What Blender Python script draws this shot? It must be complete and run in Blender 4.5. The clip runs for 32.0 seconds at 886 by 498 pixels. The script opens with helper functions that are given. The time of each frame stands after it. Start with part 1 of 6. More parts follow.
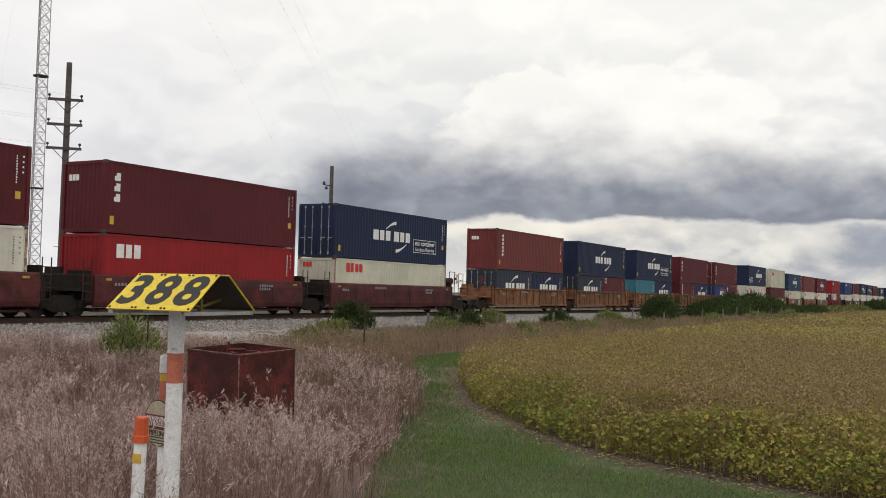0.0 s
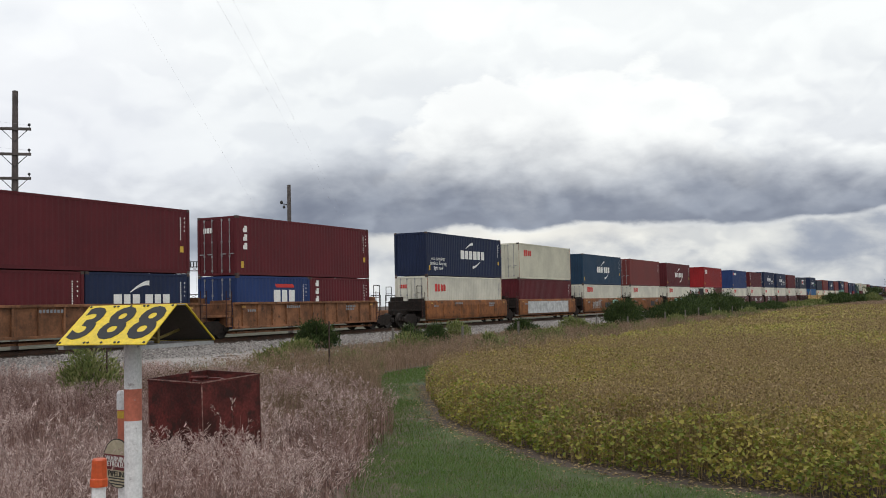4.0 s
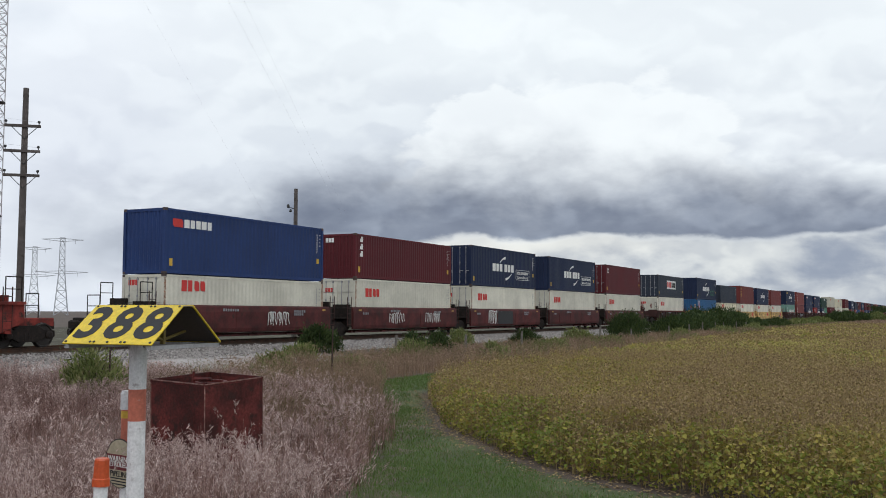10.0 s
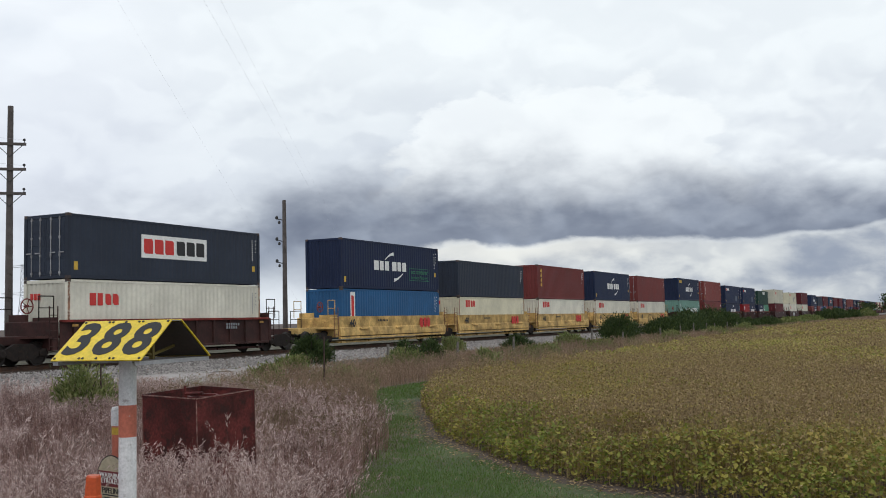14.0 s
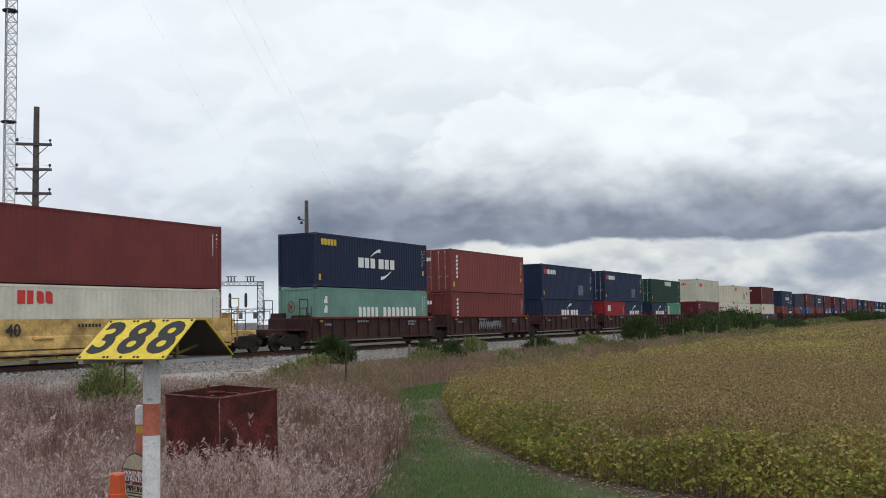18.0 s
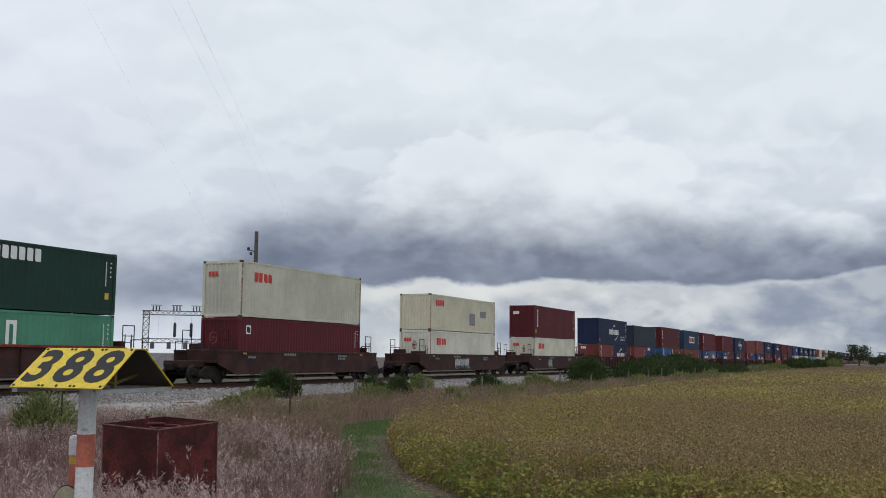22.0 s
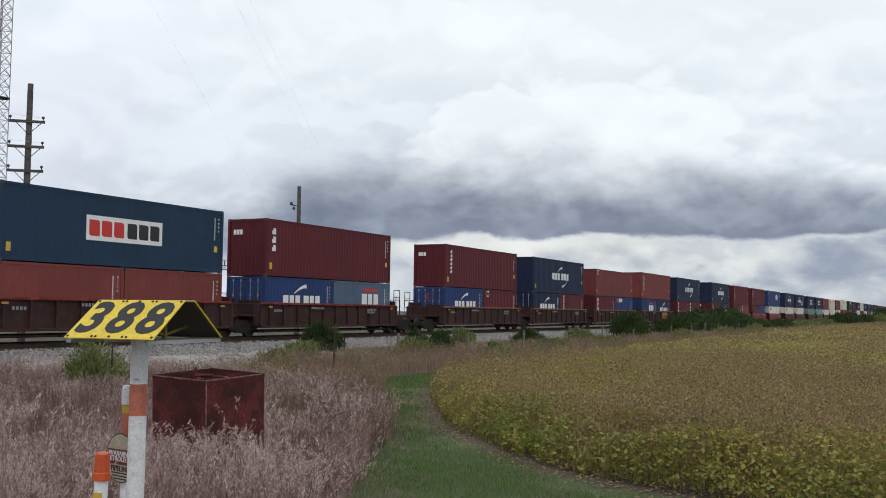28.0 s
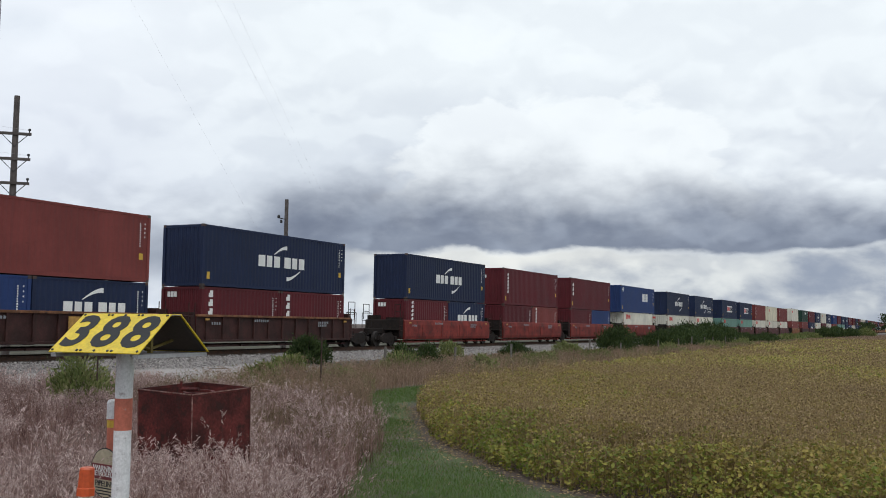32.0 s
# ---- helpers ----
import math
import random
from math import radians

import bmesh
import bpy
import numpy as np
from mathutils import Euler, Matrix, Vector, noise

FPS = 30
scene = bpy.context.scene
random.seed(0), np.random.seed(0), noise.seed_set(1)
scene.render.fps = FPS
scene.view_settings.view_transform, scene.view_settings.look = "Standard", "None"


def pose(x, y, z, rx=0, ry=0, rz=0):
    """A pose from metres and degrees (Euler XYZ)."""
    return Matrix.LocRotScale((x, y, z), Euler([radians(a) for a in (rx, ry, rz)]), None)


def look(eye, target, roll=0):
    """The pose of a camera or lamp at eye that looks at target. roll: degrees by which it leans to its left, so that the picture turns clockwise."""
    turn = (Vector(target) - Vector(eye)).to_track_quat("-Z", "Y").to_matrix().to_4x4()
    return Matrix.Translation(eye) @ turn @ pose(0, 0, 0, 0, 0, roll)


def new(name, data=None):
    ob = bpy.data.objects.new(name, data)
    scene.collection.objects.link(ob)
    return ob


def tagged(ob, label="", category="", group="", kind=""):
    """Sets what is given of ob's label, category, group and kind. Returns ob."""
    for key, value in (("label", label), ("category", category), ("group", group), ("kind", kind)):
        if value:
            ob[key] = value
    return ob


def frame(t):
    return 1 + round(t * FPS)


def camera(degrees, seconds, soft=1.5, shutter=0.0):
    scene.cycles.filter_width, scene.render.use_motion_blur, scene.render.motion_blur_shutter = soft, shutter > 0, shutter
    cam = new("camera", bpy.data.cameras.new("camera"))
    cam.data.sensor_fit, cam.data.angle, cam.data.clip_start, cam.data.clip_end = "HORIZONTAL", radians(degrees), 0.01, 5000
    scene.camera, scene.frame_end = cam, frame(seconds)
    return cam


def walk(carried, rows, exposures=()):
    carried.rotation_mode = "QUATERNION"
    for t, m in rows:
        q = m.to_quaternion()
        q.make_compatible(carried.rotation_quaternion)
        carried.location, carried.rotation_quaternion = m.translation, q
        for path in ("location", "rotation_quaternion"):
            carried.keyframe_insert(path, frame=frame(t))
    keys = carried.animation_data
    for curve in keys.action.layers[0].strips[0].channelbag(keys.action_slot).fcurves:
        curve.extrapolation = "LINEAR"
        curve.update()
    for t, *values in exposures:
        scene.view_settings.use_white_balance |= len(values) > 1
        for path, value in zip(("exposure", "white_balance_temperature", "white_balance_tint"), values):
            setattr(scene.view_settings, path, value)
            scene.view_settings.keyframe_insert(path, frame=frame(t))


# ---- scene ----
cam = camera(48.47, 32.0, soft=0.95)

# seconds, x, y, z, rx, ry, rz
PATH = [
    (0, 0.193, -0.225, 2.370, 92.480, -1.450, 29.200),
    (0.5, 0.004, 0.000, 2.402, 91.400, 0.104, 27.699),
    (1, 0.004, 0.000, 2.402, 92.043, 0.009, 27.160),
    (1.5, 0.004, 0.000, 2.402, 92.589, 0.484, 27.163),
    (2, 0.004, 0.000, 2.402, 93.187, 0.434, 26.936),
    (2.5, 0.004, 0.000, 2.402, 93.429, 0.484, 26.037),
    (4.5, 0.020, 0.002, 2.404, 93.207, 1.427, 27.225),
    (5, 0.021, 0.002, 2.411, 93.332, 0.636, 25.935),
    (5.5, 0.015, 0.001, 2.407, 93.805, 0.203, 24.595),
    (6, 0.003, 0.002, 2.412, 94.419, 0.182, 26.300),
    (6.5, 0.016, 0.002, 2.414, 94.873, 0.250, 27.650),
    (7, 0.025, 0.003, 2.402, 95.111, 0.865, 28.422),
    (7.5, 0.008, 0.002, 2.404, 94.889, 0.173, 28.462),
    (8, -0.007, 0.000, 2.402, 94.651, -0.399, 28.545),
    (8.5, -0.004, 0.002, 2.401, 94.115, -0.266, 27.520),
    (9, -0.006, 0.001, 2.400, 94.031, -0.007, 27.362),
    (9.5, -0.000, 0.002, 2.407, 93.861, 0.007, 27.538),
    (10, -0.009, 0.000, 2.407, 93.690, -0.230, 27.241),
    (10.5, -0.005, 0.001, 2.404, 93.332, -0.118, 27.373),
    (11, -0.003, -0.002, 2.401, 93.377, 0.039, 27.270),
    (11.5, 0.002, -0.000, 2.403, 93.522, 0.051, 27.161),
    (12, 0.005, -0.001, 2.402, 93.857, 0.280, 26.731),
    (12.5, 0.005, -0.001, 2.405, 93.812, 0.772, 26.582),
    (13, 0.008, 0.000, 2.406, 93.780, 0.493, 26.538),
    (13.5, 0.006, -0.000, 2.402, 93.900, 0.651, 26.600),
    (14, 0.010, 0.000, 2.405, 94.132, 1.256, 26.753),
    (14.5, 0.008, -0.000, 2.405, 94.297, 1.538, 26.810),
    (15, 0.007, 0.001, 2.404, 94.284, 0.758, 26.911),
    (15.5, 0.008, 0.001, 2.404, 94.425, 0.746, 26.994),
    (17.5, 0.000, 0.002, 2.402, 94.228, 1.050, 27.441),
    (18, 0.002, 0.001, 2.403, 94.193, 1.021, 27.998),
    (18.5, 0.002, 0.001, 2.403, 94.344, 1.059, 27.092),
    (19, 0.015, 0.001, 2.404, 94.501, 1.093, 26.756),
    (19.5, 0.014, 0.001, 2.406, 94.670, 0.674, 26.361),
    (20, 0.015, 0.000, 2.407, 94.335, 0.415, 25.988),
    (20.5, 0.007, -0.001, 2.405, 94.332, 0.197, 25.713),
    (21, 0.006, -0.002, 2.414, 94.781, -0.517, 24.926),
    (21.5, 0.011, 0.000, 2.415, 95.655, -0.633, 24.421),
    (22, 0.029, -0.000, 2.410, 96.291, -0.564, 24.969),
    (22.5, 0.055, 0.001, 2.407, 96.152, -0.487, 25.497),
    (23, 0.051, 0.002, 2.405, 96.015, -0.238, 26.169),
    (23.5, 0.037, 0.003, 2.399, 95.333, 0.244, 27.504),
    (24, 0.029, 0.001, 2.406, 94.990, 0.299, 28.008),
    (24.5, 0.022, 0.000, 2.404, 94.734, -0.241, 27.975),
    (25, -0.002, -0.002, 2.404, 94.217, -0.891, 27.525),
    (25.5, -0.004, 0.001, 2.397, 93.470, -1.051, 27.733),
    (27.5, -0.001, 0.002, 2.396, 93.920, -0.775, 26.870),
    (28, -0.000, 0.001, 2.397, 93.619, -0.670, 27.384),
    (28.5, 0.003, 0.002, 2.399, 93.404, -0.503, 27.884),
    (29, 0.003, 0.000, 2.400, 93.482, -0.443, 28.219),
    (29.5, 0.009, 0.000, 2.401, 93.592, -0.245, 28.346),
    (30, 0.008, 0.002, 2.404, 93.738, -0.485, 27.882),
    (30.5, -0.006, 0.002, 2.402, 93.908, -0.581, 27.600),
    (31, 0.003, 0.001, 2.402, 94.175, 0.051, 27.433),
    (31.5, 0.007, 0.001, 2.402, 94.278, -0.575, 27.051),
    (32, 0.001, 0.001, 2.402, 94.408, -0.750, 26.652),
]
walk(cam, [(r[0], pose(*r[1:])) for r in PATH], [(0, 0.04, 6850, 10), (0.6, 0.17, 6850, 10), (1.5, 0.16, 6850, 10), (2.5, 0.12, 6750, 10), (5, 0.08, 6300, 8), (6, 0.0, 6150, 8), (7, -0.18, 6100, 8), (8, -0.16, 6100, 8),
                                                   (9, -0.06, 6150, 8), (12, 0.03, 6200, 8), (15, 0.0, 6200, 8), (20, 0.0, 6150, 8), (22, -0.22, 6050, 9), (24, -0.20, 6100, 9),
                                                   (25.5, -0.05, 6150, 8), (28, 0.0, 6150, 8), (32, 0.0, 6150, 8)])

# ---- world and light ----


def make_world():
    w = bpy.data.worlds.new("overcast_sky")
    w.use_nodes = True
    scene.world = w
    nt = w.node_tree
    nt.nodes.clear()
    N, L = nt.nodes.new, nt.links.new

    def m(op, a, b=None, c=None, clamp=False):
        n = N("ShaderNodeMath")
        n.operation, n.use_clamp = op, clamp
        for i, x in enumerate((a, b, c)):
            if x is None:
                continue
            if isinstance(x, (int, float)):
                n.inputs[i].default_value = x
            else:
                L(x, n.inputs[i])
        return n.outputs[0]

    def smooth(x, lo, hi):
        n = N("ShaderNodeMapRange")
        n.interpolation_type = "SMOOTHSTEP"
        L(x, n.inputs[0])
        n.inputs[1].default_value, n.inputs[2].default_value = lo, hi
        return n.outputs[0]

    def mix(f, a, b):
        n = N("ShaderNodeMix")
        n.data_type = "RGBA"
        if isinstance(f, (int, float)):
            n.inputs[0].default_value = f
        else:
            L(f, n.inputs[0])
        for s, x in ((6, a), (7, b)):
            if isinstance(x, tuple):
                n.inputs[s].default_value = (*x, 1)
            else:
                L(x, n.inputs[s])
        return n.outputs[2]

    def fbm(vec, scale, detail, rough=0.55, dist=0.0):
        n = N("ShaderNodeTexNoise")
        n.inputs["Scale"].default_value = scale
        n.inputs["Detail"].default_value = detail
        n.inputs["Roughness"].default_value = rough
        n.inputs["Distortion"].default_value = dist
        L(vec, n.inputs["Vector"])
        return n.outputs[0]

    tc = N("ShaderNodeTexCoord")
    sep = N("ShaderNodeSeparateXYZ")
    L(tc.outputs["Generated"], sep.inputs[0])
    X, Y, Z = sep.outputs
    elev = m("MULTIPLY", m("ARCSINE", Z), 57.2958)
    az = m("MULTIPLY", m("ARCTAN2", m("MULTIPLY", X, -1.0), Y), 57.2958)
    # stretched sky coordinates: azimuth, elevation spread near the horizon
    comb = N("ShaderNodeCombineXYZ")
    L(m("MULTIPLY", az, 0.06), comb.inputs[0])
    L(m("MULTIPLY", elev, 0.115), comb.inputs[1])
    comb.inputs[2].default_value = 3.7
    v = comb.outputs[0]
    big = fbm(v, 0.7, 2, 0.5)
    mid = fbm(v, 1.35, 5, 0.5, 0.12)
    fine = fbm(v, 3.6, 9, 0.56, 0.15)
    puff = m("ADD", m("MULTIPLY", mid, 0.62), m("MULTIPLY", fine, 0.38))
    # heaped clouds: rounded cells, bent by noise
    bend = N("ShaderNodeTexNoise")
    bend.inputs["Scale"].default_value, bend.inputs["Detail"].default_value = 1.6, 6
    heap = N("ShaderNodeCombineXYZ")
    L(m("MULTIPLY", az, 0.085), heap.inputs[0]), L(m("MULTIPLY", elev, 0.125), heap.inputs[1])
    heap.inputs[2].default_value = 1.3
    L(heap.outputs[0], bend.inputs["Vector"])

    def cells(dy):
        a1, a2 = N("ShaderNodeVectorMath"), N("ShaderNodeVectorMath")
        a1.operation, a2.operation = "MULTIPLY_ADD", "ADD"
        L(bend.outputs["Color"], a1.inputs[0])
        a1.inputs[1].default_value = (0.55, 0.55, 0.0)
        L(heap.outputs[0], a1.inputs[2])
        L(a1.outputs[0], a2.inputs[0])
        a2.inputs[1].default_value = (-0.02, dy, 0.0)
        vo = N("ShaderNodeTexVoronoi")
        vo.feature = "SMOOTH_F1"
        vo.inputs["Scale"].default_value, vo.inputs["Detail"].default_value, vo.inputs["Roughness"].default_value = 1.7, 3.0, 0.5
        vo.inputs["Smoothness"].default_value = 0.6
        L(a2.outputs[0], vo.inputs["Vector"])
        return m("SUBTRACT", 1.0, vo.outputs["Distance"])

    heaped = smooth(m("SUBTRACT", cells(0.0), cells(0.13)), -0.16, 0.20)
    # billows: bright above, grey below
    shift = N("ShaderNodeVectorMath")
    shift.operation = "ADD"
    L(v, shift.inputs[0])
    shift.inputs[1].default_value = (0.03, 0.11, 0.0)
    lit = m("SUBTRACT", fbm(v, 1.9, 7, 0.55, 0.1), fbm(shift.outputs[0], 1.9, 7, 0.55, 0.1))
    lit = smooth(lit, -0.10, 0.12)
    # lower edge of the dark cloud bank
    edge = m("ADD", m("MULTIPLY", m("SUBTRACT", mid, 0.5), 2.0), m("MULTIPLY", m("SUBTRACT", fine, 0.5), 1.6))
    rise = m("MULTIPLY", smooth(az, 6.0, -6.0), 0.5)
    low = m("SUBTRACT", m("ADD", elev, edge), m("ADD", rise, 4.35))
    above = smooth(low, -0.15, 0.35)
    left = smooth(az, 25.0, 33.0)
    soft_low = smooth(m("ADD", elev, m("MULTIPLY", edge, 1.6)), 0.5, 4.5)
    mx = N("ShaderNodeMix")
    L(left, mx.inputs[0]), L(above, mx.inputs[2]), L(soft_low, mx.inputs[3])
    bank_low = mx.outputs[0]
    top = m("ADD", elev, m("MULTIPLY", m("SUBTRACT", puff, 0.5), 9.5))
    lift = m("MULTIPLY", smooth(az, 28.0, 46.0), 2.0)
    bank_high = smooth(m("ADD", top, lift), 10.2, 5.0)
    fade = smooth(az, 54.0, 40.0)
    bank = m("MULTIPLY", m("MULTIPLY", bank_low, bank_high), m("MULTIPLY_ADD", fade, 0.85, 0.12))
    shade = smooth(m("ADD", m("MULTIPLY", puff, 0.75), m("MULTIPLY", big, 0.25)), 0.40, 0.60)
    shade = m("ADD", m("MULTIPLY", shade, 0.35), m("ADD", m("MULTIPLY", lit, 0.15), m("MULTIPLY", heaped, 0.50)))
    white = mix(shade, (0.64, 0.665, 0.72), (0.975, 0.99, 0.985))
    high = smooth(elev, 8.0, 16.0)
    white = mix(m("MULTIPLY", high, 0.68), white, (0.955, 0.976, 0.972))
    # one broad heaped cloud standing on the bank
    ex = m("POWER", m("MULTIPLY", m("SUBTRACT", az, 19.0), 0.095), 2.0)
    ey = m("POWER", m("MULTIPLY", m("SUBTRACT", elev, 7.0), 0.15), 2.0)
    body = m("ADD", m("ADD", ex, ey), m("ADD", m("MULTIPLY", m("SUBTRACT", mid, 0.5), 2.4), m("MULTIPLY", m("SUBTRACT", fine, 0.5), 2.2)))
    body = smooth(body, 1.06, 0.84)
    rim_shade = m("MULTIPLY", m("SUBTRACT", 1.0, body), m("MULTIPLY", smooth(elev, 15.5, 9.0), smooth(az, 8.0, 20.0)))
    white = mix(m("MULTIPLY", rim_shade, 0.42), white, (0.72, 0.755, 0.80))
    white = mix(m("MULTIPLY", body, 0.62), white, (0.985, 0.992, 0.978))
    white = mix(m("MULTIPLY", smooth(az, 34.0, 52.0), 0.35), white, (0.88, 0.88, 0.955))
    darkc = mix(shade, (0.155, 0.178, 0.24), (0.33, 0.365, 0.44))
    clouds = mix(bank, white, darkc)
    # bright gap under the bank, streaked towards the horizon
    under = m("MULTIPLY", m("SUBTRACT", 1.0, above), smooth(az, 36.0, 27.0))
    streak = m("ADD", m("MULTIPLY", smooth(m("ADD", m("MULTIPLY", fine, 0.6), m("MULTIPLY", mid, 0.4)), 0.40, 0.58), 0.55), m("MULTIPLY", heaped, 0.45))
    gapc = mix(streak, (0.33, 0.365, 0.44), (0.80, 0.80, 0.77))
    gapc = mix(m("MULTIPLY", m("MULTIPLY", smooth(low, -1.6, -0.2), smooth(az, 10.0, 20.0)), 0.65), gapc, (0.93, 0.90, 0.82))
    clouds = mix(m("MULTIPLY", under, smooth(elev, 20.0, 8.0)), clouds, gapc)
    sky = N("ShaderNodeTexSky")
    sky.sky_type, sky.sun_disc = "NISHITA", False
    sky.sun_elevation, sky.sun_rotation = radians(48), radians(200)
    bg1, bg2 = N("ShaderNodeBackground"), N("ShaderNodeBackground")
    L(sky.outputs[0], bg1.inputs[0])
    bg1.inputs[1].default_value = 0.1
    L(clouds, bg2.inputs[0])
    bg2.inputs[1].default_value = SKY
    sh = N("ShaderNodeMixShader")
    blue = m("MULTIPLY", smooth(big, 0.60, 0.70), smooth(elev, 14.0, 19.0))
    L(m("SUBTRACT", 1.0, m("MULTIPLY", blue, 0.6)), sh.inputs[0])
    L(bg1.outputs[0], sh.inputs[1]), L(bg2.outputs[0], sh.inputs[2])
    out = N("ShaderNodeOutputWorld")
    L(sh.outputs[0], out.inputs[0])


SKY = 1.0
make_world()
sun = new("sun", bpy.data.lights.new("sun", "SUN"))
sun.data.energy, sun.data.angle, sun.data.color = 0.7, radians(14), (1.0, 0.96, 0.9)
sun.matrix_world = look((20, -20, 40), (0, 6, 0))

# ---- materials ----


def material(name, colour, rough=0.7, metal=0.0, vary=0.25, scale=3.0, fine=40.0, bump=0.15, second=None, amount=0.4,
             streak=0.0, per_object=0.0, per_island=0.0, gloss=0.5, grain=(0.82, 1.1)):
    """A surface with a stain-sized and a grain-sized variation; second: the colour of dirt, rust or wear."""
    mt = bpy.data.materials.new(name)
    mt.use_nodes = True
    nt = mt.node_tree
    N, L = nt.nodes.new, nt.links.new
    bsdf = nt.nodes["Principled BSDF"]
    bsdf.inputs["Metallic"].default_value = metal
    bsdf.inputs["Specular IOR Level"].default_value = gloss
    tc = N("ShaderNodeTexCoord")
    mp = N("ShaderNodeMapping")
    L(tc.outputs["Object"], mp.inputs[0])
    info = N("ShaderNodeObjectInfo")
    off = N("ShaderNodeVectorMath")
    off.operation = "SCALE"
    L(info.outputs["Random"], off.inputs[3])
    off.inputs[0].default_value = (31.0, 17.0, 11.0)
    L(off.outputs[0], mp.inputs["Location"])

    def noise_tex(s, d, vec=None, r=0.6):
        n = N("ShaderNodeTexNoise")
        n.inputs["Scale"].default_value, n.inputs["Detail"].default_value, n.inputs["Roughness"].default_value = s, d, r
        L(vec or mp.outputs[0], n.inputs["Vector"])
        return n.outputs[0]

    def ramp(x, lo, hi):
        n = N("ShaderNodeMapRange")
        n.interpolation_type = "SMOOTHSTEP"
        L(x, n.inputs[0])
        n.inputs[1].default_value, n.inputs[2].default_value = lo, hi
        return n.outputs[0]

    def mixc(f, a, b, kind="MIX"):
        n = N("ShaderNodeMix")
        n.data_type, n.blend_type = "RGBA", kind
        if isinstance(f, float):
            n.inputs[0].default_value = f
        else:
            L(f, n.inputs[0])
        for s, x in ((6, a), (7, b)):
            if isinstance(x, tuple):
                n.inputs[s].default_value = (*x, 1)
            else:
                L(x, n.inputs[s])
        return n.outputs[2]

    n1, n2 = noise_tex(scale, 4), noise_tex(fine, 6)
    lo = tuple(c * (1 - vary) for c in colour)
    hi = tuple(min(1, c * (1 + vary)) for c in colour)
    col = mixc(ramp(n1, 0.3, 0.7), lo, hi)
    g = mixc(ramp(n2, 0.25, 0.75), (grain[0],) * 3, (grain[1],) * 3)
    col = mixc(1.0, col, g, "MULTIPLY")
    if second:
        n3 = noise_tex(scale * 2.3, 8, r=0.7)
        col = mixc(ramp(n3, 0.72 - amount * 0.5, 0.80 - amount * 0.3), col, second)
    if streak:
        ms = N("ShaderNodeMapping")
        L(mp.outputs[0], ms.inputs[0])
        ms.inputs["Scale"].default_value = (5.0, 5.0, 0.35)
        n4 = noise_tex(1.0, 5, ms.outputs[0])
        f4 = N("ShaderNodeMath")
        f4.operation = "MULTIPLY"
        L(ramp(n4, 0.52, 0.75), f4.inputs[0])
        f4.inputs[1].default_value = streak
        col = mixc(f4.outputs[0], col, second or (0.12, 0.07, 0.05))
    if per_object or per_island:
        geo = N("ShaderNodeNewGeometry")
        rnd = info.outputs["Random"] if per_object else geo.outputs["Random Per Island"]
        k = per_object or per_island
        mr = N("ShaderNodeMapRange")
        L(rnd, mr.inputs[0])
        mr.inputs[3].default_value, mr.inputs[4].default_value = 1 - k, 1 + k
        cv = N("ShaderNodeCombineColor")
        for i in range(3):
            L(mr.outputs[0], cv.inputs[i])
        col = mixc(1.0, col, cv.outputs[0], "MULTIPLY")
    L(col, bsdf.inputs["Base Color"])
    rr = N("ShaderNodeMapRange")
    L(n1, rr.inputs[0])
    rr.inputs[3].default_value, rr.inputs[4].default_value = max(0.05, rough - 0.12), min(1.0, rough + 0.12)
    L(rr.outputs[0], bsdf.inputs["Roughness"])
    if bump:
        b = N("ShaderNodeBump")
        b.inputs["Strength"].default_value, b.inputs["Distance"].default_value = bump, 0.02
        L(n2, b.inputs["Height"])
        L(b.outputs[0], bsdf.inputs["Normal"])
    return mt


def leafy(name, colours, rough=0.65, translucent=0.25, patch=0.12, sway=1.2):
    """Leaves or blades: each island takes one of the colours, with slow patches over the place."""
    mt = bpy.data.materials.new(name)
    mt.use_nodes = True
    nt = mt.node_tree
    N, L = nt.nodes.new, nt.links.new
    bsdf = nt.nodes["Principled BSDF"]
    geo, tc = N("ShaderNodeNewGeometry"), N("ShaderNodeTexCoord")
    nz = N("ShaderNodeTexNoise")
    nz.inputs["Scale"].default_value, nz.inputs["Detail"].default_value = patch, 3
    L(tc.outputs["Object"], nz.inputs["Vector"])
    b = N("ShaderNodeMath")
    b.operation, b.use_clamp = "ADD", True
    L(geo.outputs["Random Per Island"], b.inputs[0])
    sc = N("ShaderNodeMath")
    sc.operation = "MULTIPLY_ADD"
    L(nz.outputs[0], sc.inputs[0])
    sc.inputs[1].default_value, sc.inputs[2].default_value = sway, -sway / 2
    L(sc.outputs[0], b.inputs[1])
    cr = N("ShaderNodeValToRGB")
    cr.color_ramp.interpolation = "LINEAR"
    els = cr.color_ramp.elements
    for i, c in enumerate(colours):
        p = i / (len(colours) - 1)
        e = els[i] if i < 2 else els.new(p)
        e.position = p
    for e, c in zip(sorted(els, key=lambda e: e.position), colours):
        e.color = (*c, 1)
    L(b.outputs[0], cr.inputs[0])
    L(cr.outputs[0], bsdf.inputs["Base Color"])
    bsdf.inputs["Roughness"].default_value = rough
    bsdf.inputs["Specular IOR Level"].default_value = 0.25
    if translucent:
        tr, ms = N("ShaderNodeBsdfTranslucent"), N("ShaderNodeMixShader")
        L(cr.outputs[0], tr.inputs[0])
        ms.inputs[0].default_value = translucent
        L(bsdf.outputs[0], ms.inputs[1]), L(tr.outputs[0], ms.inputs[2])
        L(ms.outputs[0], nt.nodes["Material Output"].inputs[0])
    return mt


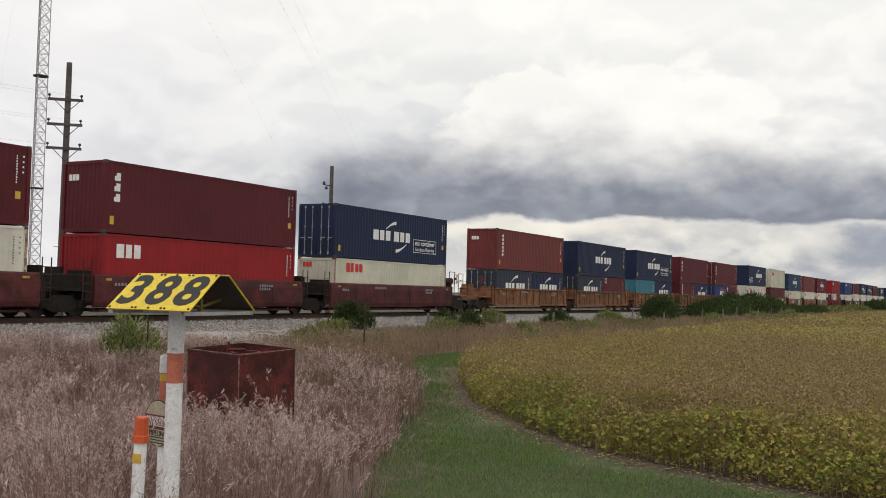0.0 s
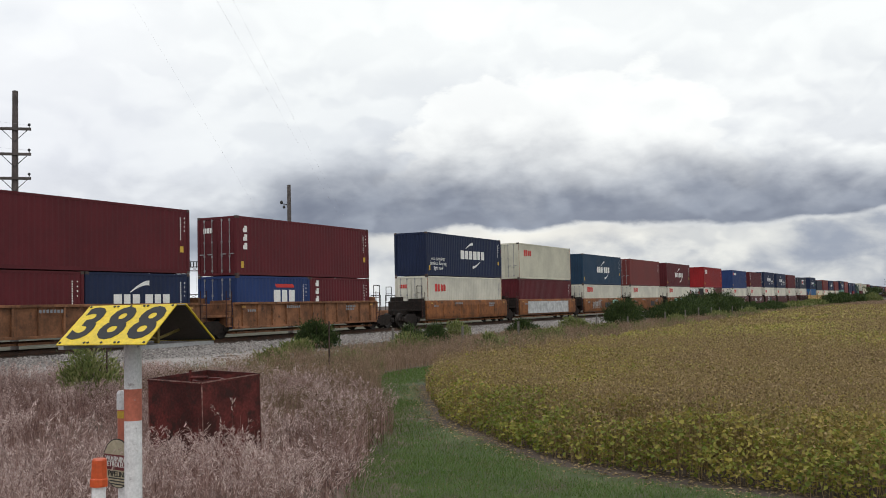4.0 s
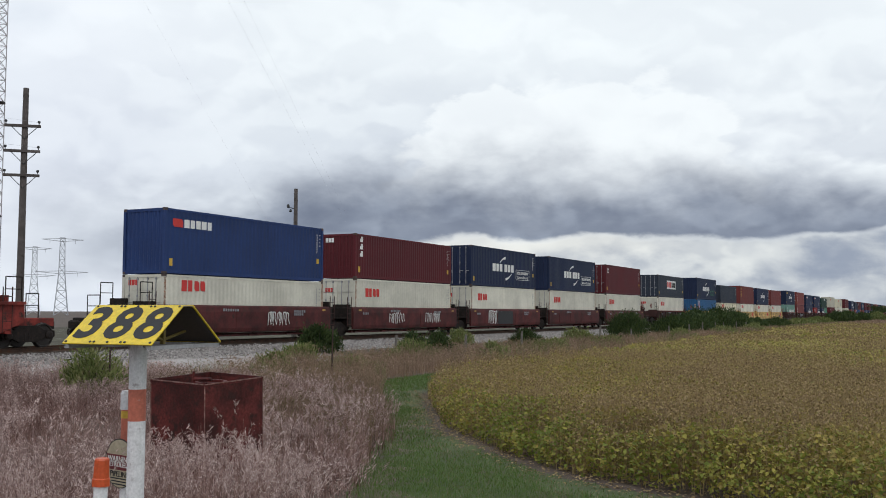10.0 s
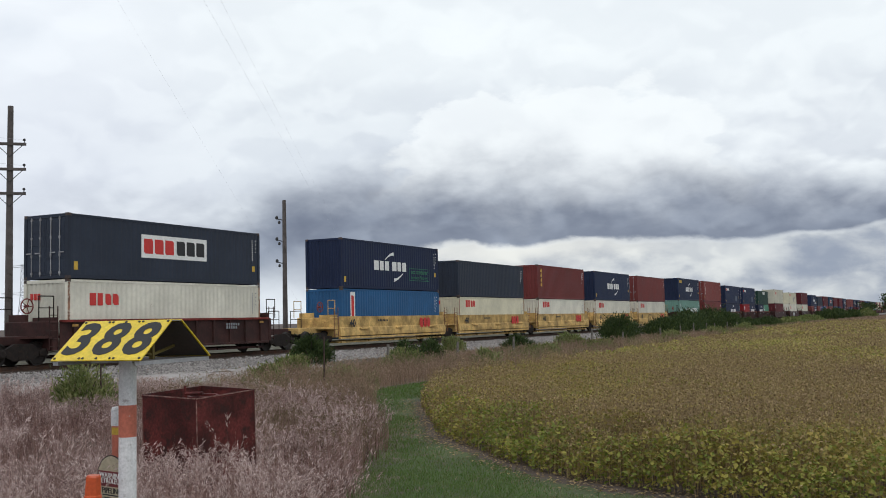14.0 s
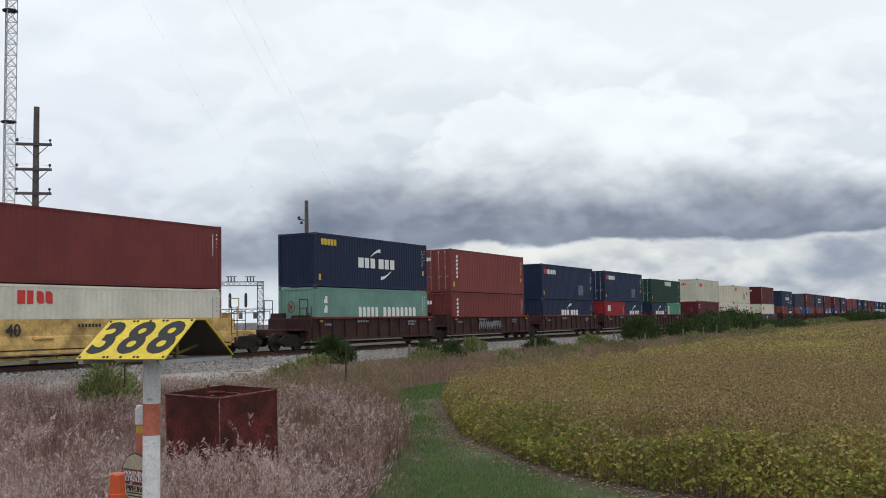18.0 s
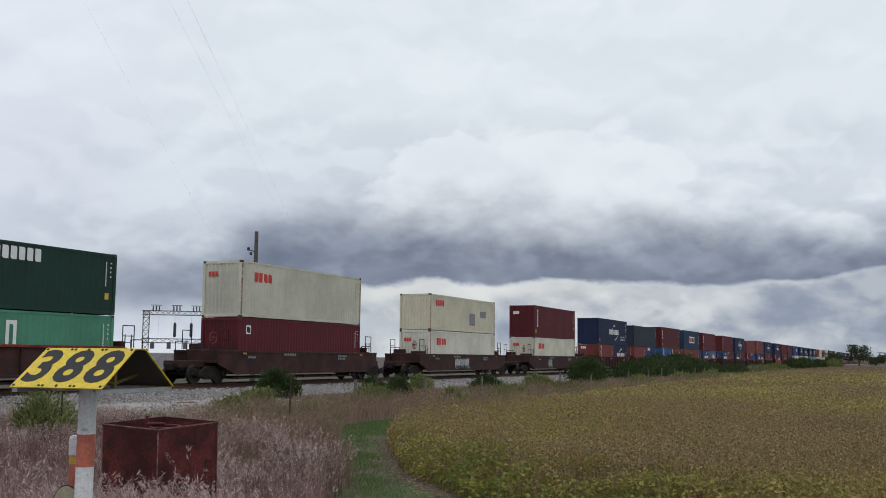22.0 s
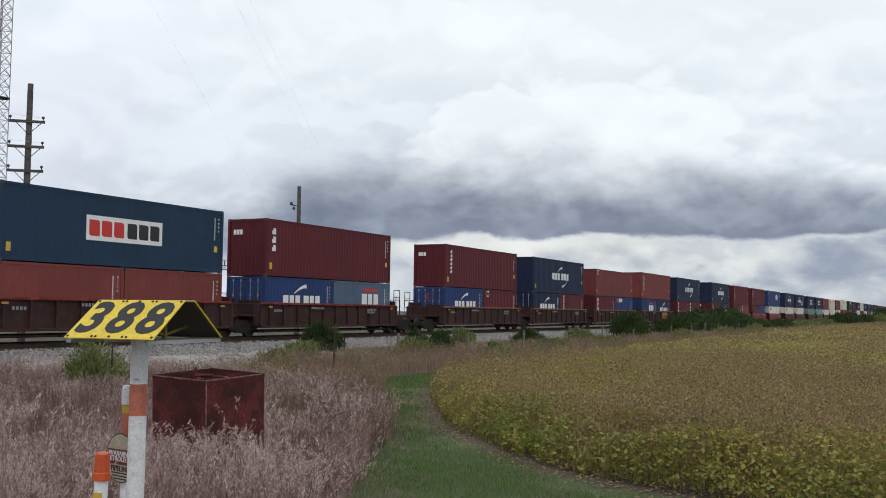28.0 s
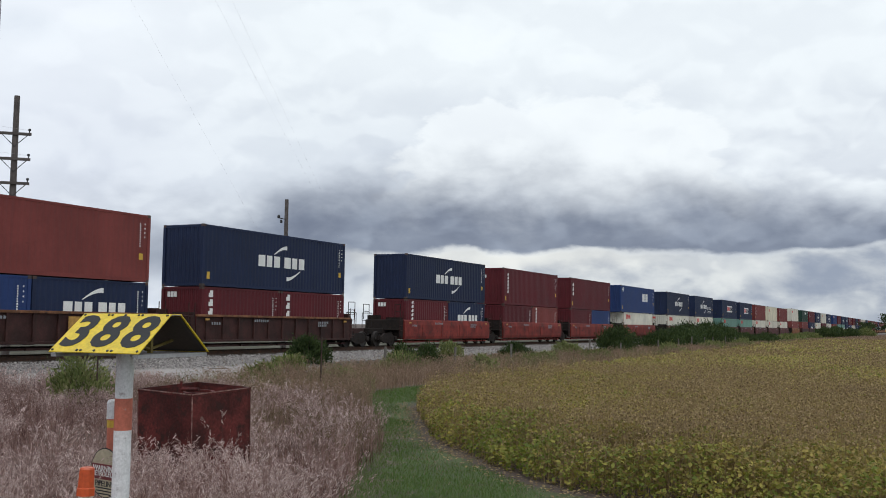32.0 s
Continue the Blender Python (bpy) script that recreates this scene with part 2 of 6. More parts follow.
PAINT = {
    "maroon": (0.098, 0.0155, 0.0205),
    "brown_red": (0.152, 0.035, 0.033),
    "orange_brown": (0.185, 0.045, 0.040),
    "red": (0.252, 0.0154, 0.0182),
    "navy": (0.0145, 0.023, 0.058),
    "slate": (0.0296, 0.037, 0.0555),
    "blue": (0.0222, 0.0444, 0.1406),
    "teal_blue": (0.018, 0.043, 0.082),
    "bright_blue": (0.0259, 0.0962, 0.222),
    "teal": (0.0444, 0.185, 0.2442),
    "green": (0.0163, 0.0459, 0.0333),
    "light_green": (0.0814, 0.2442, 0.1554),
    "sage": (0.148, 0.2664, 0.222),
    "white": (0.62, 0.595, 0.51),
    "beige": (0.56, 0.54, 0.44),
    "cream": (0.62, 0.58, 0.44),
    "grey_blue": (0.0962, 0.1332, 0.1998),
}
RUST = (0.10, 0.045, 0.025)
M = {}
for key, c in PAINT.items():
    light = sum(c) > 1.2
    M[key] = material("container_paint_" + key, c, rough=0.6, vary=0.13, scale=0.5, fine=7.0, bump=0.05,
                      second=(0.30, 0.24, 0.17) if light else tuple(x * 0.55 + 0.012 for x in c), amount=0.12, streak=0.18 if light else 0.3, gloss=0.2,
                      per_object=0.10, grain=(0.93, 1.04))
M["casting"] = material("worn_casting_steel", (0.06, 0.045, 0.04), rough=0.75, second=RUST, amount=0.5)
M["rust_streak"] = material("rust_stained_post", (0.26, 0.13, 0.075), rough=0.8, vary=0.5, scale=3.0, second=(0.50, 0.46, 0.38), amount=0.5)
M["bar"] = material("galvanised_bar", (0.30, 0.30, 0.31), rough=0.5, metal=0.3, second=RUST, amount=0.3)
M["marking_white"] = material("marking_white", (0.78, 0.78, 0.76), vary=0.05, bump=0.0)
M["marking_red"] = material("marking_red", (0.55, 0.035, 0.03), vary=0.08, bump=0.0)
M["marking_yellow"] = material("marking_yellow", (0.62, 0.40, 0.05), vary=0.1, bump=0.0)
M["marking_ochre"] = material("marking_ochre", (0.40, 0.22, 0.05), vary=0.3, bump=0.0)
M["marking_black"] = material("marking_black", (0.02, 0.02, 0.022), vary=0.1, bump=0.0)
M["marking_grey"] = material("marking_grey", (0.22, 0.23, 0.25), vary=0.1, bump=0.0)
M["faded_patch"] = material("faded_repair_patch", (0.10, 0.125, 0.17), vary=0.3, scale=2.0, bump=0.0)
M["marking_green"] = material("marking_green", (0.03, 0.17, 0.09), vary=0.1, bump=0.0)
M["spray_mint"] = material("spray_paint_mint", (0.30, 0.55, 0.46), vary=0.3, scale=2.0, bump=0.0)
M["spray_sand"] = material("spray_paint_sand", (0.42, 0.36, 0.29), vary=0.3, scale=2.0, bump=0.0)
M["spray_pale"] = material("spray_paint_pale", (0.45, 0.46, 0.46), vary=0.3, scale=2.0, bump=0.0)
CAR = {
    "car_maroon": (0.078, 0.0185, 0.0185), "car_orange": (0.20, 0.075, 0.025), "car_tan": (0.195, 0.088, 0.044), "car_yellow": (0.50, 0.33, 0.12),
    "car_dark": (0.044, 0.0175, 0.0155), "car_red": (0.18, 0.028, 0.022),
}
for key, c in CAR.items():
    M[key] = material("weathered_" + key, c, rough=0.72, vary=0.42, scale=1.3, fine=12.0, bump=0.1,
                      second=(0.26, 0.15, 0.06) if key == "car_yellow" else (0.035, 0.022, 0.018), amount=0.36, streak=0.5, per_object=0.10, gloss=0.25)
M["truck"] = material("greasy_truck_steel", (0.016, 0.012, 0.0105), rough=0.75, vary=0.4, scale=4, second=(0.036, 0.021, 0.014), amount=0.4, gloss=0.2)
M["wheel"] = material("worn_wheel_steel", (0.032, 0.026, 0.023), rough=0.55, metal=0.4, vary=0.3, scale=5)
M["rail_top"] = material("polished_rail", (0.075, 0.045, 0.032), gloss=0.2, rough=0.6, metal=0.0, vary=0.25, scale=2, second=RUST, amount=0.5)
M["tie"] = material("weathered_tie_wood", (0.075, 0.06, 0.05), rough=0.9, vary=0.35, scale=6, fine=60)
M["ballast"] = material("ballast_stone", (0.235, 0.215, 0.205), rough=0.92, vary=0.3, scale=0.8, fine=14.0, bump=0.9, second=(0.12, 0.10, 0.09), amount=0.5)
M["stone"] = material("loose_ballast_stone", (0.265, 0.243, 0.232), rough=0.9, vary=0.2, scale=8, fine=60, per_island=0.5)
M["road"] = material("pale_gravel", (0.35, 0.32, 0.305), rough=0.95, vary=0.18, scale=0.7, fine=20.0, bump=0.5, second=(0.27, 0.23, 0.19), amount=0.35)
M["yard"] = material("dull_yard_gravel", (0.075, 0.07, 0.05), rough=0.95, vary=0.3, scale=0.35, fine=10.0, bump=0.5, second=(0.38, 0.36, 0.34), amount=0.32, gloss=0.1)
M["sign_brace"] = material("dull_olive_brace", (0.16, 0.12, 0.03), rough=0.6, vary=0.3)
M["rust_box"] = material("rusted_red_primer", (0.088, 0.0175, 0.0155), gloss=0.25, rough=0.65, vary=0.5, scale=2.2, fine=26, bump=0.3,
                         second=(0.034, 0.013, 0.011), amount=0.5, streak=0.75, grain=(0.6, 1.25))
M["rust_edge"] = material("worn_pale_edge", (0.27, 0.16, 0.135), rough=0.7, vary=0.4, scale=9, second=(0.12, 0.035, 0.025), amount=0.6)
M["post_white"] = material("chalky_white_paint", (0.76, 0.75, 0.76), rough=0.55, vary=0.12, scale=5, fine=60, second=(0.34, 0.31, 0.30), amount=0.3)
M["post_orange"] = material("faded_orange_band", (0.52, 0.15, 0.095), rough=0.6, vary=0.15, scale=6, fine=50, second=(0.55, 0.42, 0.38), amount=0.15)
M["cap_orange"] = material("bright_orange_plastic", (0.55, 0.085, 0.02), rough=0.45, vary=0.12, scale=6, bump=0.03)
M["sign_yellow"] = material("yellow_sign_enamel", (0.72, 0.52, 0.02), rough=0.4, vary=0.06, scale=4, fine=40, bump=0.02)
M["sign_back"] = material("dark_sign_back", (0.035, 0.033, 0.028), rough=0.6, vary=0.3, scale=4)
M["sign_tan"] = material("tan_sign_enamel", (0.46, 0.40, 0.28), rough=0.5, vary=0.1, scale=6, bump=0.02)
M["sign_maroon"] = material("maroon_sign_enamel", (0.15, 0.02, 0.025), rough=0.5, vary=0.1, scale=6, bump=0.02)
M["alu"] = material("grey_angle_bar", (0.36, 0.36, 0.37), rough=0.45, metal=0.4, vary=0.15)
M["pole_wood"] = material("creosoted_pole_wood", (0.10, 0.085, 0.08), rough=0.85, vary=0.3, scale=1.2, fine=25, second=(0.05, 0.04, 0.035), amount=0.4)
M["iron"] = material("dark_hardware", (0.03, 0.03, 0.032), rough=0.6, vary=0.2)
M["tower"] = material("tower_galvanised", (0.40, 0.37, 0.38), rough=0.6, metal=0.2, vary=0.2)
M["gantry"] = material("substation_steel", (0.10, 0.085, 0.085), rough=0.7, vary=0.3)
M["pylon"] = material("distant_pylon_steel", (0.42, 0.43, 0.46), rough=0.7, vary=0.1)
M["tpost"] = material("rusted_fence_post", (0.055, 0.032, 0.026), rough=0.85, vary=0.4, scale=6)
M["old_wood"] = material("grey_fence_wood", (0.15, 0.135, 0.12), rough=0.95, vary=0.3, scale=5)
M["wire"] = material("line_wire", (0.46, 0.46, 0.49), rough=0.6)
M["bark"] = material("bark", (0.08, 0.06, 0.045), rough=0.95, vary=0.3, scale=6)
M["reefer_dark"] = material("refrigeration_unit_dark", (0.03, 0.03, 0.032), rough=0.6)
M["hose_red"] = material("red_brake_wheel", (0.16, 0.025, 0.02), rough=0.7, vary=0.3)

M["dry_grass"] = leafy("dry_grass", [(0.075, 0.038, 0.033), (0.144, 0.079, 0.068), (0.230, 0.136, 0.118), (0.321, 0.201, 0.177), (0.428, 0.290, 0.252)], patch=0.7, translucent=0.15, sway=2.0)
M["seed_heads"] = leafy("pale_seed_heads", [(0.239, 0.160, 0.141), (0.343, 0.242, 0.220), (0.520, 0.388, 0.356), (0.686, 0.553, 0.515)], patch=0.6, sway=2.0)
M["tan_weeds"] = leafy("tan_weeds", [(0.103, 0.076, 0.048), (0.247, 0.160, 0.114), (0.340, 0.233, 0.166), (0.191, 0.135, 0.074), (0.433, 0.312, 0.242)], patch=0.3)
M["brown_weeds"] = leafy("brown_weeds", [(0.066, 0.044, 0.028), (0.127, 0.089, 0.049), (0.196, 0.133, 0.084), (0.127, 0.112, 0.046), (0.265, 0.185, 0.133)], patch=0.5)
M["green_weeds"] = leafy("green_weeds", [(0.060, 0.092, 0.025), (0.110, 0.132, 0.040), (0.175, 0.175, 0.062), (0.240, 0.215, 0.100)], patch=0.3)
M["lawn"] = leafy("mown_grass", [(0.062, 0.108, 0.021), (0.084, 0.165, 0.032), (0.112, 0.178, 0.043), (0.150, 0.163, 0.060)], patch=0.35)
M["soy_green"] = leafy("turning_bean_leaves", [(0.180, 0.166, 0.045), (0.250, 0.220, 0.057), (0.305, 0.240, 0.066), (0.280, 0.200, 0.072), (0.350, 0.275, 0.083), (0.450, 0.355, 0.102)], patch=0.3, translucent=0.38, sway=0.8)
M["soy_fresh"] = leafy("green_bean_leaves", [(0.150, 0.195, 0.037), (0.230, 0.255, 0.052), (0.325, 0.310, 0.066), (0.440, 0.370, 0.086)], patch=0.6, translucent=0.4, sway=1.6)
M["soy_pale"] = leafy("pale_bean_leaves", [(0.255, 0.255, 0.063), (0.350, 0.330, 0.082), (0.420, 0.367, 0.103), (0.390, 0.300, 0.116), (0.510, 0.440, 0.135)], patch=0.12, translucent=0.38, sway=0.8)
M["soy_brown"] = leafy("ripe_bean_stems", [(0.150, 0.104, 0.055), (0.272, 0.188, 0.098), (0.400, 0.295, 0.150), (0.225, 0.170, 0.070)], patch=0.3)
M["bush"] = leafy("dark_shrub_leaves", [(0.020, 0.037, 0.011), (0.040, 0.064, 0.018), (0.070, 0.098, 0.028)], patch=0.5)
M["bush_light"] = leafy("yellow_green_shrub_leaves", [(0.085, 0.118, 0.036), (0.150, 0.182, 0.058), (0.235, 0.235, 0.092)], patch=0.5)
M["weed_clump"] = leafy("dull_olive_weeds", [(0.086, 0.107, 0.037), (0.149, 0.185, 0.057), (0.224, 0.247, 0.088), (0.270, 0.247, 0.121)], patch=0.8)


def ground_material():
    mt = material("field_earth", (0.075, 0.052, 0.040), rough=0.95, vary=0.3, scale=0.35, fine=9.0, bump=0.6, second=(0.12, 0.088, 0.068), amount=0.35)
    return mt


M["ground"] = ground_material()
M["turf"] = material("mown_turf_floor", (0.058, 0.078, 0.024), rough=0.95, vary=0.35, scale=0.6, fine=18.0, bump=0.5, second=(0.075, 0.058, 0.040), amount=0.42)
M["litter"] = material("dead_grass_litter", (0.105, 0.075, 0.058), rough=0.95, vary=0.35, scale=0.7, fine=16.0, bump=0.6, second=(0.17, 0.125, 0.10), amount=0.4)
# brown stone colour lowered to hold the shadow under the train
M["dark_bed"] = material("shaded_track_bed", (0.06, 0.043, 0.036), gloss=0.15, rough=0.95, vary=0.3, scale=1.5, fine=15.0, bump=0.8, second=(0.15, 0.125, 0.11), amount=0.3)

# ---- mesh building ----


class Build:
    """Collects boxes, tubes and sheets into one mesh."""

    def __init__(self):
        self.v, self.f = [], []

    def add(self, verts, faces):
        k = len(self.v)
        self.v += [tuple(p) for p in verts]
        self.f += [tuple(i + k for i in q) for q in faces]
        return self

    def box(self, x0, x1, y0, y1, z0, z1, c=0.0):
        """A block; c: width of the chamfer on its upright edges and its top."""
        if c <= 0:
            p = [(x, y, z) for z in (z0, z1) for x, y in ((x0, y0), (x1, y0), (x1, y1), (x0, y1))]
            return self.add(p, [(3, 2, 1, 0), (4, 5, 6, 7), (0, 1, 5, 4), (1, 2, 6, 5), (2, 3, 7, 6), (3, 0, 4, 7)])

        def ring(z, d):
            a, b, e, g = x0 + d, x1 - d, y0 + d, y1 - d
            return [(a + c, e, z), (b - c, e, z), (b, e + c, z), (b, g - c, z), (b - c, g, z), (a + c, g, z), (a, g - c, z), (a, e + c, z)]

        p = ring(z0, 0) + ring(z1 - c, 0) + ring(z1, c * 0.9)
        q = [tuple(range(7, -1, -1)), tuple(range(16, 24))]
        for r in (0, 8):
            q += [(r + i, r + (i + 1) % 8, r + 8 + (i + 1) % 8, r + 8 + i) for i in range(8)]
        return self.add(p, q)

    def tube(self, a, b, r, n=8, r2=None):
        a, b = Vector(a), Vector(b)
        w = (b - a).normalized()
        u = w.orthogonal().normalized()
        s = w.cross(u)
        r2 = r if r2 is None else r2
        p = [a + (u * math.cos(2 * math.pi * i / n) + s * math.sin(2 * math.pi * i / n)) * r for i in range(n)]
        p += [b + (u * math.cos(2 * math.pi * i / n) + s * math.sin(2 * math.pi * i / n)) * r2 for i in range(n)]
        q = [(i, (i + 1) % n, n + (i + 1) % n, n + i) for i in range(n)] + [tuple(range(n - 1, -1, -1)), tuple(range(n, 2 * n))]
        return self.add(p, q)

    def lathe(self, axis, centre, profile, n=20):
        """Spins (radius, along) pairs round the x, y or z axis."""
        k = "xyz".index(axis)
        a, b = [(1, 2), (2, 0), (0, 1)][k]
        p = []
        for r, d in profile:
            for i in range(n):
                t = 2 * math.pi * i / n
                q = [0, 0, 0]
                q[k], q[a], q[b] = centre[k] + d, centre[a] + r * math.cos(t), centre[b] + r * math.sin(t)
                p.append(tuple(q))
        m = len(profile)
        f = [(j * n + i, j * n + (i + 1) % n, (j + 1) * n + (i + 1) % n, (j + 1) * n + i) for j in range(m - 1) for i in range(n)]
        f += [tuple(range(n - 1, -1, -1)), tuple(range((m - 1) * n, m * n))]
        return self.add(p, f)

    def extrude(self, outline, axis, d0, d1):
        """A closed outline of 2D points pulled along an axis."""
        k = "xyz".index(axis)

        def at(p, d):
            q = list(p)
            q.insert(k, d)
            return tuple(q)

        n = len(outline)
        p = [at(o, d0) for o in outline] + [at(o, d1) for o in outline]
        return self.add(p, [(i, (i + 1) % n, n + (i + 1) % n, n + i) for i in range(n)] + [tuple(range(n - 1, -1, -1)), tuple(range(n, 2 * n))])

    def mesh(self, name, mat):
        me = bpy.data.meshes.new(name)
        me.from_pydata(self.v, [], self.f)
        bm = bmesh.new()
        bm.from_mesh(me)
        bmesh.ops.recalc_face_normals(bm, faces=bm.faces)
        bm.to_mesh(me)
        bm.free()
        if mat is not None:
            me.materials.append(mat)
        return me


def raw_mesh(name, verts, faces, mat, size):
    """A large mesh from arrays: verts (n, 3), faces (m, size)."""
    me = bpy.data.meshes.new(name)
    verts, faces = np.asarray(verts, np.float32), np.asarray(faces, np.int32)
    me.vertices.add(len(verts))
    me.vertices.foreach_set("co", verts.ravel())
    me.loops.add(faces.size)
    me.loops.foreach_set("vertex_index", faces.ravel())
    me.polygons.add(len(faces))
    me.polygons.foreach_set("loop_start", np.arange(0, faces.size, size, dtype=np.int32))
    me.update(calc_edges=True)
    me.materials.append(mat)
    return me


def part(name, me, parent, label="", at=None):
    ob = new(name, me)
    ob.parent = parent
    if at is not None:
        ob.matrix_basis = at
    if label:
        ob["label"] = label
    return ob


CACHE = {}


def shared(key, make):
    if key not in CACHE:
        CACHE[key] = make()
    return CACHE[key]


def text_mesh(words, size, mat, bold=0.0, depth=0.002):
    """Lettering in the built-in font, lying in the xy plane, centred."""

    def make():
        cu = bpy.data.curves.new("lettering", "FONT")
        cu.body, cu.size, cu.align_x, cu.align_y = words, size, "CENTER", "CENTER"
        cu.offset, cu.extrude, cu.resolution_u = bold, depth, 3
        ob = bpy.data.objects.new("lettering", cu)
        scene.collection.objects.link(ob)
        me = bpy.data.meshes.new_from_object(ob.evaluated_get(bpy.context.evaluated_depsgraph_get()))
        bpy.data.objects.remove(ob)
        me.materials.clear()
        me.materials.append(mat)
        return me

    return shared(("text", words, size, mat.name, bold), make)


SIDE = Matrix(((0, 0, 1, 0), (1, 0, 0, 0), (0, 1, 0, 0), (0, 0, 0, 1)))  # xy lettering onto a +x face

# ---- ground, road, track ----
TRACK_X = -31.54
RAIL_Z = 1.02


def ground_z(x, y):
    xs = [-4000, -60, -39.4, -35.7, -27.5, -24.4, -19.5, -14, 4000]
    zs = [0.0, 0.1, 0.35, 0.5, 0.5, 0.27, 0.03, 0.0, 0.0]
    return np.interp(x, xs, zs)


def build_ground():
    xs = np.unique(np.concatenate([np.linspace(-4000, -120, 14), np.linspace(-120, -44, 12), np.linspace(-44, 20, 65), np.linspace(20, 120, 10), np.linspace(120, 4000, 14)]))
    ys = np.unique(np.concatenate([np.linspace(-3000, -60, 10), np.linspace(-60, 80, 141), np.linspace(80, 400, 40), np.linspace(400, 4500, 20)]))
    gx, gy = np.meshgrid(xs, ys)
    v = np.stack([gx.ravel(), gy.ravel(), ground_z(gx, gy).ravel()], 1)
    n = len(xs)
    i, j = np.meshgrid(np.arange(n - 1), np.arange(len(ys) - 1))
    a = (j * n + i).ravel()
    f = np.stack([a, a + 1, a + n + 1, a + n], 1)
    ob = new("ground", raw_mesh("ground", v, f, M["ground"], 4))
    for p in ob.data.polygons:
        p.use_smooth = True
    tagged(ob, "flat brown farm soil reaching to the horizon", "ground", kind="structure")


build_ground()


def strip(name, section, y0, y1, mat, step=2.0, wobble=0.0, label="", category=""):
    """A bed with the cross-section (x, z) along the track."""
    ys = np.concatenate([np.arange(y0, 160, step), np.linspace(160, y1, 60)]) if y1 > 160 else np.arange(y0, y1, step)
    v, f = [], []
    for y in ys:
        for x, z in section:
            v.append((x + wobble * noise.noise((x, y * 0.4, 1.0)), y, z + wobble * 0.3 * noise.noise((x * 3, y * 0.9, 7.0))))
    n = len(section)
    for j in range(len(ys) - 1):
        f += [(j * n + i, j * n + i + 1, (j + 1) * n + i + 1, (j + 1) * n + i) for i in range(n - 1)]
    ob = new(name, raw_mesh(name, v, f, mat, 4))
    return tagged(ob, label, category, kind="structure")


yard = strip("gravel_yard", [(-112, 0.10), (-60, 0.13), (-40, 0.37), (-37.5, 0.50)], -60, 170, M["yard"], 4.0, 0.1, "dull weedy gravel ground behind the track", "gravel")
ballast = strip("ballast_bed", [(TRACK_X - 4.3, 0.42), (TRACK_X - 2.0, 0.80), (TRACK_X - 0.8, 0.80), (TRACK_X + 0.8, 0.80), (TRACK_X + 1.7, 0.79), (TRACK_X + 2.9, 0.63), (TRACK_X + 4.3, 0.44)],
                -900, 3200, M["ballast"], 1.0, 0.12, "grey crushed stone ballast bed under the rails", "ballast")
# strip over the ballast that paints in the train's shadow along the rails
bed = strip("track_bed", [(TRACK_X - 1.75, 0.78), (TRACK_X - 1.5, 0.835), (TRACK_X - 0.8, 0.84), (TRACK_X + 0.8, 0.84), (TRACK_X + 1.45, 0.835), (TRACK_X + 1.72, 0.76)],
            -900, 3200, M["dark_bed"], 1.0, 0.03, "brown stone between and beside the rails, train shadow put into its colour", "ballast")
road = strip("gravel_road", [(-28.0, 0.53), (-26.8, 0.475), (-25.6, 0.385), (-24.3, 0.285), (-23.6, 0.20)], -120, 40, M["road"], 1.0, 0.25,
             "pale dusty gravel service track beside the ballast", "road")


def build_rails():
    prof = [(-0.075, -0.17), (0.075, -0.17), (0.075, -0.155), (0.012, -0.135), (0.012, -0.045), (0.036, -0.035), (0.036, -0.006), (0.028, 0), (-0.028, 0),
            (-0.036, -0.006), (-0.036, -0.035), (-0.012, -0.045), (-0.012, -0.135), (-0.075, -0.155)]
    for s in (0.755, -0.755):
        b = Build()
        b.extrude([(TRACK_X + s + x, RAIL_Z + z) for x, z in prof], "y", -900, 3200)
        me = b.mesh("rail", M["rail_top"])
        tagged(new("rail", me), "brown rusted steel running rail on ties", "rail", kind="structure")


build_rails()

# ---- containers ----
LONG, SHORT, TALL, STD = 12.192, 6.058, 2.896, 2.591


def side_mesh(L, H, colour):
    """One corrugated side wall on the +x side."""

    def make():
        b = Build()
        y0, y1, z0, z1 = -L / 2 + 0.14, L / 2 - 0.14, 0.15, H - 0.10
        n = max(1, round((y1 - y0) / 0.278))
        p = (y1 - y0) / n
        outline = []
        for i in range(n):
            y = y0 + i * p
            outline += [(1.190, y), (1.190, y + 0.25 * p), (1.206, y + 0.5 * p), (1.206, y + 0.75 * p)]
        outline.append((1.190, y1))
        v = [(x, y, z) for z in (z0, z1) for x, y in outline]
        m = len(outline)
        b.add(v, [(i, i + 1, m + i + 1, m + i) for i in range(m - 1)])
        return b.mesh("side_wall", M[colour])

    return shared(("side", L, H, colour), make)


def frame_mesh(L, H, colour):
    def make():
        b = Build()
        h = L / 2
        for sx in (-1, 1):
            xa, xb = sorted((sx * 1.219, sx * 1.075))
            for y0, y1 in ((-h, -h + 0.15), (h - 0.15, h)):
                b.box(xa, xb, y0, y1, 0.11, H - 0.11)
            xa, xb = sorted((sx * 1.216, sx * 1.14))
            b.box(xa, xb, -h + 0.15, h - 0.15, 0.02, 0.17)
            b.box(xa, xb, -h + 0.15, h - 0.15, H - 0.115, H - 0.02)
        for y0, y1 in ((-h + 0.01, -h + 0.1), (h - 0.1, h - 0.01)):
            b.box(-1.07, 1.07, y0, y1, 0.02, 0.16)
            b.box(-1.07, 1.07, y0, y1, H - 0.15, H - 0.02)
        b.box(-1.14, 1.14, -h + 0.1, h - 0.1, 0.10, 0.15)
        return b.mesh("frame", M[colour])

    return shared(("frame", L, H, colour), make)


